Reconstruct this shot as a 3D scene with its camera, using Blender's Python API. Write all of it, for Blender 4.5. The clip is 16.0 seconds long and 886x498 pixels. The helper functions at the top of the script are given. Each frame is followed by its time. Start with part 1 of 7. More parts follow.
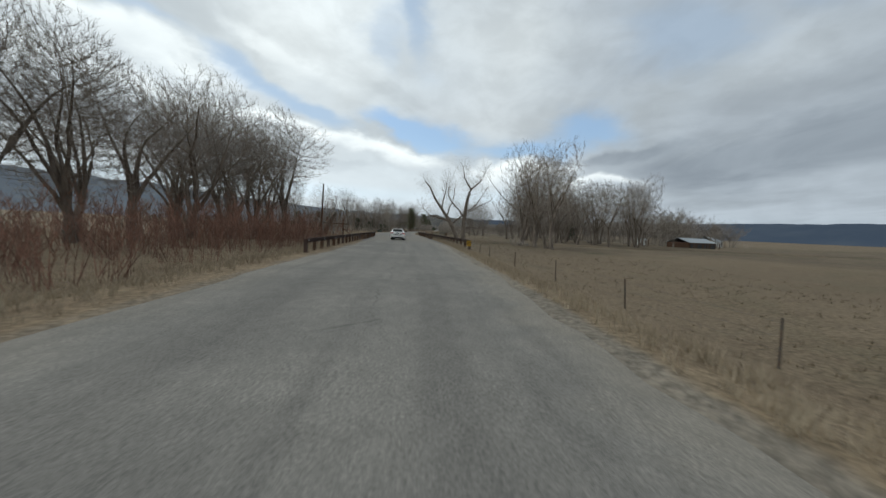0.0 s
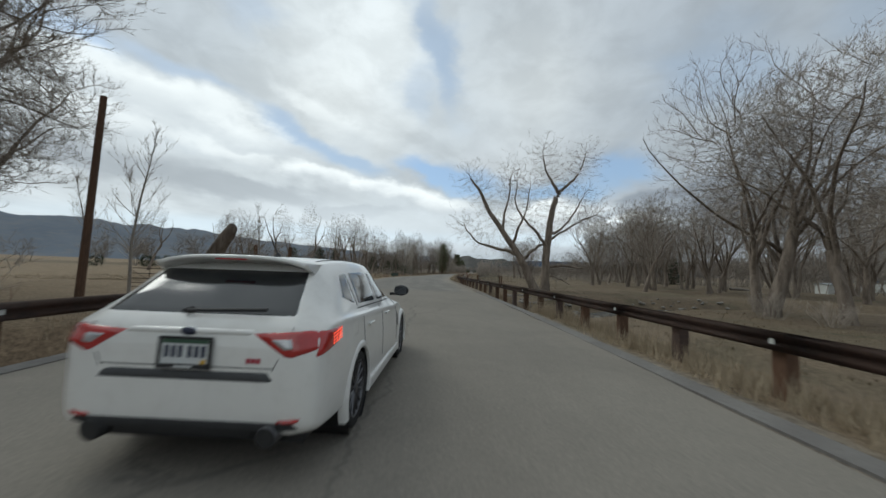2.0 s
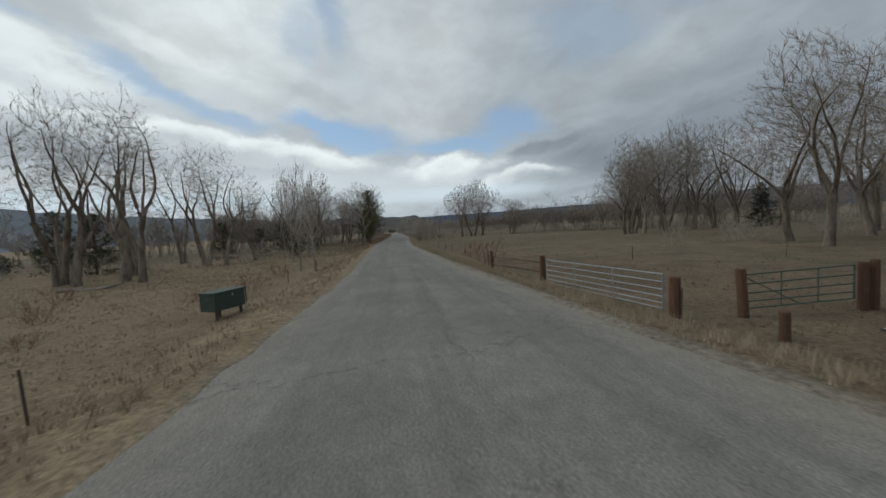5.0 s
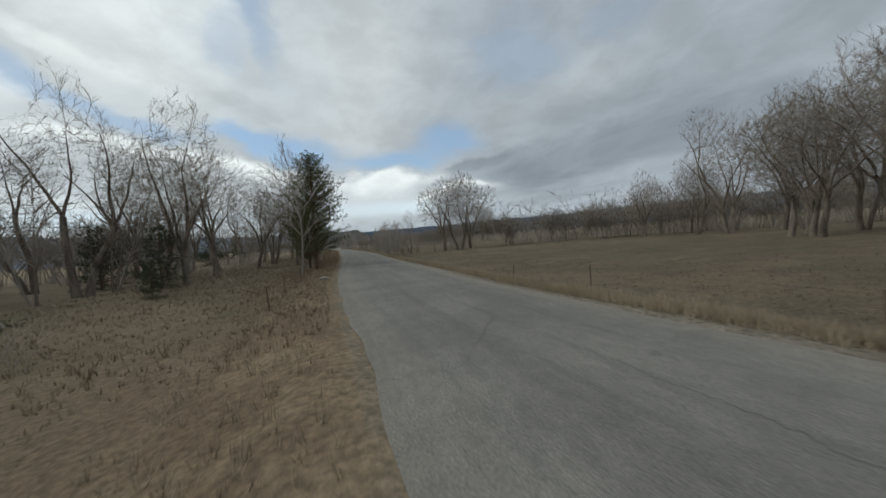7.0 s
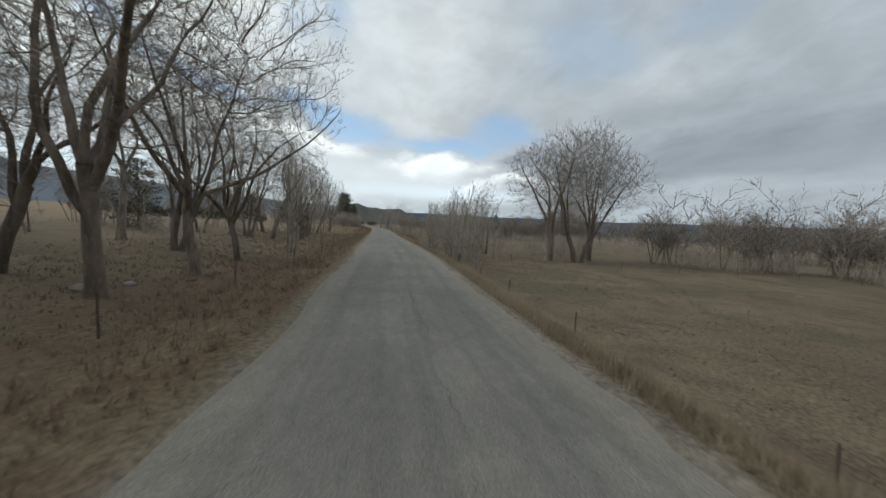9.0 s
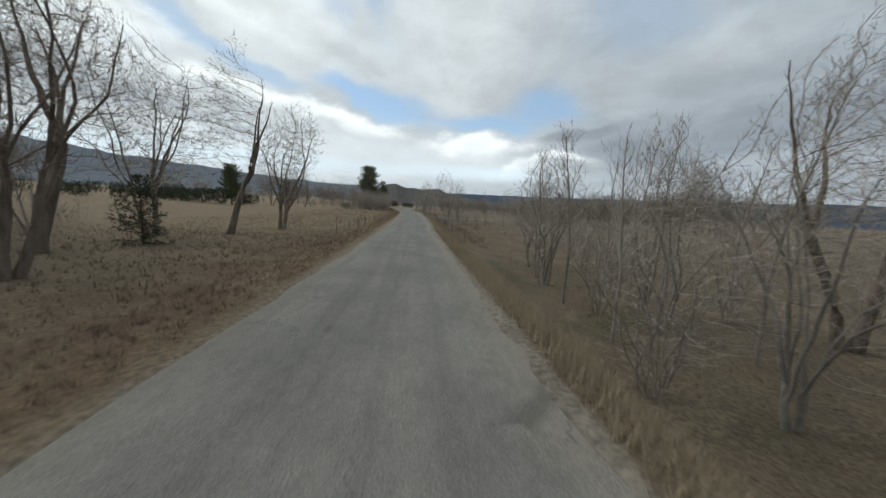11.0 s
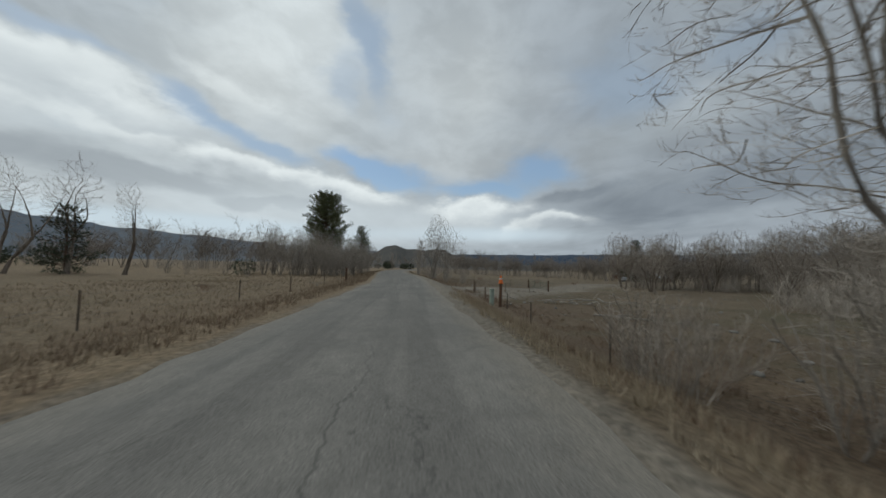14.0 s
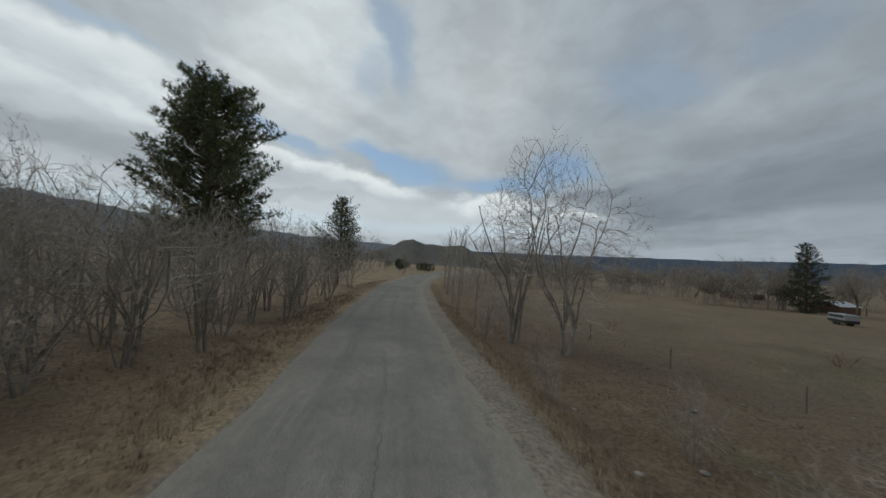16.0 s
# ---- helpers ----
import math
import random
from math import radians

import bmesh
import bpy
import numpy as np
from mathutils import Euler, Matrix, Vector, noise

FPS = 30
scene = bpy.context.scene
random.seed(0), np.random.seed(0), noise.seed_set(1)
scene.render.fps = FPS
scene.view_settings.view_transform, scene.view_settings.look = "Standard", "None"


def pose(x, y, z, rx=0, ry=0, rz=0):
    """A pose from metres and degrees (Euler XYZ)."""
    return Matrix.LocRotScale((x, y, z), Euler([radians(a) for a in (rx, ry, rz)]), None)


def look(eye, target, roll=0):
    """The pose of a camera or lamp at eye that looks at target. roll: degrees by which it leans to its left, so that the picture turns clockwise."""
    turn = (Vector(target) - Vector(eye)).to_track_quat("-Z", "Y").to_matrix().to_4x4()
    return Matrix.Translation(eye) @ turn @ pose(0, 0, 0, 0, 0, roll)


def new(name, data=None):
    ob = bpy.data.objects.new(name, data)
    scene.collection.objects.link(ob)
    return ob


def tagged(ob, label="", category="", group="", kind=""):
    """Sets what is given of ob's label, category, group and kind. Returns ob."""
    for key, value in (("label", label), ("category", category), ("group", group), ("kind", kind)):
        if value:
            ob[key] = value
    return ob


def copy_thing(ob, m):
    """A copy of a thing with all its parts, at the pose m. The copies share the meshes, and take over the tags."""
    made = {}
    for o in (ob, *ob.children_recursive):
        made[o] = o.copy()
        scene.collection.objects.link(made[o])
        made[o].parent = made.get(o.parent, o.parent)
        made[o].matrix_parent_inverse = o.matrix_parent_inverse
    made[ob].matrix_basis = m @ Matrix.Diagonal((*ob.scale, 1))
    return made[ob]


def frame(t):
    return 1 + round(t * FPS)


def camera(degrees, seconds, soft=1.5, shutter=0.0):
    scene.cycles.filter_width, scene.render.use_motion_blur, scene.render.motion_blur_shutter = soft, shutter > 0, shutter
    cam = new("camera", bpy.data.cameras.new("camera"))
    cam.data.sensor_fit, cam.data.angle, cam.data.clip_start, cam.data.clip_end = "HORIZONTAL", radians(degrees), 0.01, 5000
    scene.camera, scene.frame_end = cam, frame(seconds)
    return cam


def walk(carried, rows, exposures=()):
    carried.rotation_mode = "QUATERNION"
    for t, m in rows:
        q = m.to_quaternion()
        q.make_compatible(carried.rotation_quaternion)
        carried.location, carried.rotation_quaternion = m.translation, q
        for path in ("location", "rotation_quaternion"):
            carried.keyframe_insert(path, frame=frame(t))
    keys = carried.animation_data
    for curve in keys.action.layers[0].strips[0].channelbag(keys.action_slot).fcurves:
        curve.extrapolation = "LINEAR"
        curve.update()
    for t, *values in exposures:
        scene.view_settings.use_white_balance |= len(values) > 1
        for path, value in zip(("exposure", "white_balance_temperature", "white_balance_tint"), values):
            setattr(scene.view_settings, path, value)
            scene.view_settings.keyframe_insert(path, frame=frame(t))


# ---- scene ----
cam = camera(102.9, 16.0, 1.5, 0.07)
PATH = [
    (0, (0.983, 23.210, 1.628), (1.831, 33.159, 1.080), 2.55),
    (0.5, (1.299, 34.112, 1.310), (1.840, 44.092, 0.992), 2.48),
    (1, (1.413, 44.973, 1.198), (1.659, 54.970, 1.146), 2.15),
    (1.5, (1.249, 55.659, 1.197), (1.284, 65.657, 1.434), 2.32),
    (2, (0.593, 66.118, 1.436), (0.501, 76.099, 2.038), 1.98),
    (2.5, (-0.323, 76.475, 1.903), (-0.424, 86.444, 2.686), 1.60),
    (3, (-1.207, 86.643, 2.685), (-1.262, 96.615, 3.421), 1.47),
    (3.5, (-2.162, 96.496, 3.511), (-2.023, 106.485, 3.943), 0.14),
    (4, (-3.139, 106.494, 3.738), (-2.467, 116.471, 3.641), -0.75),
    (4.5, (-4.111, 116.399, 3.321), (-2.613, 126.274, 2.848), -2.16),
    (5, (-4.979, 126.188, 2.592), (-2.508, 135.859, 1.987), -3.25),
    (7.5, (-2.639, 182.575, 2.114), (1.483, 191.683, 1.852), -4.27),
    (8, (-0.654, 193.819, 2.444), (3.311, 202.994, 2.103), -3.04),
    (8.5, (2.024, 205.235, 2.433), (5.620, 214.556, 2.009), -0.29),
    (9, (5.026, 216.823, 2.620), (8.083, 226.324, 2.003), 3.80),
    (9.5, (7.881, 228.665, 2.748), (10.381, 238.303, 1.828), 6.39),
    (10, (10.223, 240.771, 3.069), (12.404, 250.457, 1.868), 6.17),
    (12.5, (18.111, 305.157, 2.407), (20.242, 314.897, 1.640), 0.78),
    (13, (20.015, 318.097, 1.955), (21.961, 327.901, 1.622), 2.72),
    (13.5, (21.743, 331.152, 1.475), (23.589, 340.979, 1.628), 2.58),
    (14, (23.300, 344.408, 1.589), (25.194, 354.213, 2.102), 1.45),
    (14.5, (24.708, 357.826, 2.255), (26.564, 367.631, 2.902), 1.41),
    (15, (25.932, 371.496, 3.134), (27.673, 381.325, 3.747), 1.80),
    (15.5, (26.898, 385.144, 3.927), (28.471, 395.007, 4.439), 2.73),
    (16, (27.480, 398.698, 4.264), (28.889, 408.591, 4.639), 3.69),
]
EXPOSURES = [(0.0, 0.25, 6100, 3), (1.0, 0.25, 6100, 3), (2.0, 0.2, 6100, 3), (3.0, 0.1, 6100, 3), (4.0, -0.1, 6100, 3), (5.0, -0.02, 6100, 3), (8.0, 0.15, 6200, 3), (9.0, 0.3, 6200, 3), (10.0, 0.33, 6200, 3), (12.5, 0.1, 6100, 3), (15.0, -0.22, 6100, 3), (16.0, -0.2, 6100, 3)]
walk(cam, [(t, look(eye, target, roll)) for t, eye, target, roll in PATH], EXPOSURES)

# ---- world, sun ----
def node_tree(owner):
    owner.use_nodes = True
    nt = owner.node_tree
    nt.nodes.clear()
    return nt


class G:
    """Small helper that writes node maths."""
    def __init__(self, nt):
        self.nt = nt

    def node(self, kind, **props):
        n = self.nt.nodes.new(kind)
        for k, v in props.items():
            if k == "operation":
                n.operation = v
            elif k == "blend_type":
                n.blend_type = v
            elif k == "data_type":
                n.data_type = v
            elif k == "noise_dimensions":
                n.noise_dimensions = v
        return n

    def put(self, socket, value):
        if isinstance(value, bpy.types.NodeSocket):
            self.nt.links.new(value, socket)
        else:
            socket.default_value = value

    def m(self, op, a, b=0.0, c=0.0):
        n = self.node("ShaderNodeMath", operation=op)
        self.put(n.inputs[0], a)
        self.put(n.inputs[1], b)
        self.put(n.inputs[2], c)
        return n.outputs[0]

    def step(self, x, lo, hi):
        n = self.node("ShaderNodeMapRange")
        n.interpolation_type = "SMOOTHSTEP"
        self.put(n.inputs["Value"], x)
        n.inputs["From Min"].default_value, n.inputs["From Max"].default_value = lo, hi
        return n.outputs["Result"]

    def mix(self, f, a, b, blend="MIX"):
        n = self.node("ShaderNodeMix", data_type="RGBA", blend_type=blend)
        self.put(n.inputs[0], f)
        for s, v in ((n.inputs[6], a), (n.inputs[7], b)):
            self.put(s, v if isinstance(v, bpy.types.NodeSocket) else (*v[:3], 1))
        return n.outputs[2]

    def noise(self, vec, scale, detail=4.0, rough=0.55, distort=0.0):
        n = self.node("ShaderNodeTexNoise")
        if vec is not None:
            self.put(n.inputs["Vector"], vec)
        n.inputs["Scale"].default_value, n.inputs["Detail"].default_value = scale, detail
        n.inputs["Roughness"].default_value, n.inputs["Distortion"].default_value = rough, distort
        return n.outputs[0]

    def combine(self, x, y, z):
        n = self.node("ShaderNodeCombineXYZ")
        for s, v in zip(n.inputs, (x, y, z)):
            self.put(s, v)
        return n.outputs[0]

    def blob(self, az, el, a0, e0, sa, se):
        dx = self.m("DIVIDE", self.m("SUBTRACT", az, radians(a0)), radians(sa))
        dy = self.m("DIVIDE", self.m("SUBTRACT", el, radians(e0)), radians(se))
        q = self.m("ADD", self.m("MULTIPLY", dx, dx), self.m("MULTIPLY", dy, dy))
        return self.m("EXPONENT", self.m("MULTIPLY", q, -1.0))


def make_sky():
    world = bpy.data.worlds.new("overcast_sky")
    scene.world = world
    nt = node_tree(world)
    g = G(nt)
    out, bg = g.node("ShaderNodeOutputWorld"), g.node("ShaderNodeBackground")
    nt.links.new(bg.outputs[0], out.inputs[0])
    sky = g.node("ShaderNodeTexSky")
    sky.sky_type, sky.sun_disc = "NISHITA", False
    sky.sun_elevation, sky.sun_rotation = radians(42), radians(-60)
    clear = g.mix(1.0, sky.outputs[0], (0.085, 0.095, 0.105), "MULTIPLY")
    tc = g.node("ShaderNodeTexCoord")
    sep = g.node("ShaderNodeSeparateXYZ")
    nt.links.new(tc.outputs["Generated"], sep.inputs[0])
    x, y, z = sep.outputs
    az, el = g.m("ARCTAN2", x, y), g.m("ARCSINE", z)
    # cloud deck seen in perspective, its streets running towards the gap ahead
    h = g.m("ADD", g.m("MAXIMUM", z, 0.0), 0.10)
    a = radians(14)
    across = g.m("DIVIDE", g.m("SUBTRACT", g.m("MULTIPLY", x, math.cos(a)), g.m("MULTIPLY", y, math.sin(a))), h)
    along = g.m("DIVIDE", g.m("ADD", g.m("MULTIPLY", x, math.sin(a)), g.m("MULTIPLY", y, math.cos(a))), h)
    deck = g.combine(across, g.m("MULTIPLY", along, 0.55), 3.7)
    big = g.noise(deck, 0.55, 4.0, 0.48, 0.6)
    fine = g.noise(deck, 1.7, 6.0, 0.55, 0.5)
    thick = g.m("ADD", g.m("MULTIPLY", big, 0.5), g.m("MULTIPLY", fine, 0.5))
    # billows bend the outlines of every cloud
    flat = g.combine(az, g.m("MULTIPLY", el, 1.8), 0.0)
    billow = g.noise(flat, 7.0, 6.0, 0.55, 0.3)
    warp_a = g.m("SUBTRACT", g.noise(flat, 3.2, 5.0, 0.55), 0.5)
    warp_e = g.m("SUBTRACT", g.noise(g.combine(az, g.m("MULTIPLY", el, 1.8), 4.4), 3.4, 5.0, 0.55), 0.5)
    wa = g.m("ADD", az, g.m("MULTIPLY", warp_a, radians(18)))
    we = g.m("ADD", el, g.m("MULTIPLY", warp_e, radians(9)))

    def cloud(a0, e0, sa, se, turn=0.0):
        """Soft ellipse in the sky, in degrees, its outline bent by the billows."""
        c, q = math.cos(radians(turn)), math.sin(radians(turn))
        dx, dy = g.m("SUBTRACT", wa, radians(a0)), g.m("SUBTRACT", we, radians(e0))
        u = g.m("DIVIDE", g.m("ADD", g.m("MULTIPLY", dx, c), g.m("MULTIPLY", dy, q)), radians(sa))
        v = g.m("DIVIDE", g.m("SUBTRACT", g.m("MULTIPLY", dy, c), g.m("MULTIPLY", dx, q)), radians(se))
        return g.m("EXPONENT", g.m("MULTIPLY", g.m("ADD", g.m("MULTIPLY", u, u), g.m("MULTIPLY", v, v)), -1.0))

    def crisp(value, lo=0.24, hi=0.78, rag=0.7):
        return g.step(g.m("ADD", value, g.m("MULTIPLY", g.m("SUBTRACT", billow, 0.5), rag)), lo, hi)

    side = g.step(az, radians(-34), radians(46))
    colour = g.mix(side, (0.59, 0.605, 0.62), (0.37, 0.39, 0.425))
    # higher and to one side the deck is greyer
    colour = g.mix(g.m("MULTIPLY", cloud(-44, 30, 16, 8), 0.6), colour, (0.44, 0.465, 0.505))
    # broad bright sheets
    for a0, e0, sa, se, turn, k, tint in ((-17, 26, 9, 10, 35, 0.9, (0.74, 0.74, 0.735)), (-12, 36, 8, 8, 10, 0.8, (0.72, 0.725, 0.725)), (14, 27, 10, 11, -12, 0.85, (0.55, 0.555, 0.56)), (10, 17, 7, 4, -10, 0.7, (0.52, 0.525, 0.535)), (41, 20, 14, 3.0, 14, 0.7, (0.50, 0.515, 0.535))):
        colour = g.mix(g.m("MULTIPLY", cloud(a0, e0, sa, se, turn), k), colour, tint)
    tone = g.m("ADD", g.m("MULTIPLY", g.step(thick, 0.34, 0.66), -0.26), 1.12)
    soft = g.m("ADD", g.m("MULTIPLY", g.step(billow, 0.34, 0.66), 0.14), 0.93)
    tone = g.m("MULTIPLY", tone, soft)
    colour = g.mix(1.0, colour, g.combine(tone, tone, tone), "MULTIPLY")
    # thin places where the blue shows through
    clear = g.mix(0.30, clear, (0.60, 0.70, 0.82))
    veil = g.mix(0.45, clear, (0.36, 0.42, 0.50))
    for a0, e0, sa, se, turn, k in ((-2.5, 33, 3.2, 9, 18, 0.75), (-6, 27, 2.4, 4, 24, 0.4), (37, 25, 7, 5, -28, 0.55), (-48.5, 24, 6, 1.6, -8, 0.9), (-40, 24.4, 7, 1.3, -10, 0.55), (-25, 18.6, 7, 1.6, -22, 0.75), (-17, 16.4, 7, 1.4, -18, 0.8), (-30, 33, 4, 3, 30, 0.4), (52, 27, 6, 3, 10, 0.4)):
        colour = g.mix(g.m("MULTIPLY", crisp(cloud(a0, e0, sa, se, turn), 0.05, 1.0, 0.5), k), colour, veil)
    gap = g.m("ADD", g.m("ADD", cloud(-4, 15.2, 6, 1.5, -12), cloud(4, 14.4, 5, 2.4, -8)), g.m("ADD", cloud(25, 15.4, 8, 2.6, 4), cloud(16, 12.3, 6, 1.4, 0)))
    colour = g.mix(g.m("MULTIPLY", crisp(gap, 0.08, 0.95, 0.5), 0.95), colour, clear)
    # dark bank on one side, grey band on the other
    bank = g.mix(g.step(thick, 0.4, 0.62), (0.285, 0.305, 0.34), (0.205, 0.224, 0.256))
    for a0, e0, sa, se, turn in ((46, 10.4, 20, 4.2, 6), (31, 11.6, 7, 1.6, 14), (60, 12, 14, 5, 0)):
        colour = g.mix(g.m("MULTIPLY", crisp(cloud(a0, e0, sa, se, turn), 0.20, 0.75, 0.5), 0.85), colour, bank)
    for a0, e0, sa, se, turn in ((-46, 12.6, 12, 2.2, 2), (-30, 10.6, 14, 2.0, -3), (-14, 8.6, 7, 0.9, -2)):
        colour = g.mix(g.m("MULTIPLY", crisp(cloud(a0, e0, sa, se, turn), 0.2, 0.78, 0.5), 0.8), colour, (0.37, 0.385, 0.41))
    glow = g.m("ADD", g.blob(az, el, -12, 7.5, 16, 3.5), g.blob(az, el, 14, 7.0, 14, 3.0))
    colour = g.mix(g.m("MULTIPLY", g.m("MINIMUM", glow, 1.0), 0.55), colour, (0.76, 0.785, 0.81))
    # heaped clouds with bright tops and grey feet, melting into the deck
    puff = g.noise(flat, 16.0, 6.0, 0.6, 0.4)
    rag = g.m("ADD", g.m("MULTIPLY", g.m("SUBTRACT", billow, 0.5), 0.9), g.m("MULTIPLY", g.m("SUBTRACT", puff, 0.5), 0.5))
    for a0, e0, sa, se, turn, k in ((-38, 19.6, 9, 3.4, -8, 0.75), (-46, 20.6, 8, 3.0, -4, 0.6), (-29, 17.6, 7, 2.0, -14, 0.6), (-43, 16.6, 10, 1.6, -2, 0.55), (-30, 15.0, 7, 1.2, -10, 0.5), (-21, 13.2, 7, 1.5, -8, 0.85), (-11, 12.0, 8, 1.4, -8, 0.8), (-1.5, 10.6, 8, 2.0, -6, 0.9), (15.5, 9.3, 8, 1.6, 2, 0.9), (24, 6.8, 8, 1.2, 4, 0.7), (-18, 20.8, 9, 2.2, -28, 0.45)):
        top = g.step(g.m("SUBTRACT", we, radians(e0)), radians(-0.9 * se), radians(0.8 * se))
        heap = g.mix(top, (0.60, 0.615, 0.635), (0.96, 0.955, 0.94))
        body = g.m("MULTIPLY", cloud(a0, e0, sa, se, turn), g.m("ADD", g.m("MULTIPLY", rag, 1.7), 1.0))
        colour = g.mix(g.m("MULTIPLY", g.step(body, 0.16, 0.80), k), colour, heap)
    # pale strip over the hills
    strip = g.m("ADD", g.blob(az, el, -26, 5.0, 30, 1.5), g.m("MULTIPLY", g.blob(az, el, 20, 5.4, 14, 1.3), 0.8))
    colour = g.mix(g.m("MULTIPLY", g.step(strip, 0.1, 1.0), 0.8), colour, (0.70, 0.77, 0.83))
    low = g.m("MULTIPLY", g.step(g.m("MULTIPLY", el, -1.0), -0.07, 0.0), 0.6)
    colour = g.mix(low, colour, (0.50, 0.55, 0.60))
    nt.links.new(colour, bg.inputs[0])
    bg.inputs[1].default_value = 1.0


make_sky()
sun = new("sun", bpy.data.lights.new("sun", "SUN"))
sun.data.energy, sun.data.angle, sun.data.color = 0.7, radians(25), (1.0, 0.95, 0.88)
sun.matrix_world = look((-60, 40, 70), (0, 0, 0))


# ---- materials ----
def material(name, colours, rough=0.9, scale=4.0, fine=60.0, bump=0.0, bump_scale=80.0, metal=0.0, islands=0.0, objects=0.0, coat=0.0, stretch=(1, 1, 1), spec=0.3):
    """Procedural material: colours mixed by a coarse and a fine noise, with relief."""
    mat = bpy.data.materials.new(name)
    nt = node_tree(mat)
    g = G(nt)
    out, b = g.node("ShaderNodeOutputMaterial"), g.node("ShaderNodeBsdfPrincipled")
    nt.links.new(b.outputs[0], out.inputs[0])
    tc = g.node("ShaderNodeTexCoord")
    mp = g.node("ShaderNodeMapping")
    nt.links.new(tc.outputs["Object"], mp.inputs[0])
    mp.inputs["Scale"].default_value = stretch
    v = mp.outputs[0]
    ca, cb, cc = (list(colours) * 3)[:3] if len(colours) < 3 else colours[:3]
    col = g.mix(g.step(g.noise(v, scale, 4.0, 0.6), 0.35, 0.65), ca, cb)
    col = g.mix(g.m("MULTIPLY", g.step(g.noise(v, fine, 3.0, 0.6), 0.45, 0.75), 0.6), col, cc)
    if islands:
        geo = g.node("ShaderNodeNewGeometry")
        k = g.m("ADD", g.m("MULTIPLY", geo.outputs["Random Per Island"], 2 * islands), 1.0 - islands)
        col = g.mix(1.0, col, g.combine(k, k, k), "MULTIPLY")
    if objects:
        info = g.node("ShaderNodeObjectInfo")
        k = g.m("ADD", g.m("MULTIPLY", info.outputs["Random"], 2 * objects), 1.0 - objects)
        col = g.mix(1.0, col, g.combine(k, k, k), "MULTIPLY")
    nt.links.new(col, b.inputs["Base Color"])
    b.inputs["Metallic"].default_value = metal
    b.inputs["Specular IOR Level"].default_value = spec
    b.inputs["Coat Weight"].default_value = coat
    b.inputs["Coat Roughness"].default_value = 0.06
    g.put(b.inputs["Roughness"], g.m("ADD", g.m("MULTIPLY", g.noise(v, scale * 3, 3.0), 0.16), rough - 0.08))
    if bump:
        bp = g.node("ShaderNodeBump")
        bp.inputs["Strength"].default_value, bp.inputs["Distance"].default_value = 1.0, bump
        nt.links.new(g.noise(v, bump_scale, 4.0, 0.65), bp.inputs["Height"])
        nt.links.new(bp.outputs[0], b.inputs["Normal"])
    return mat


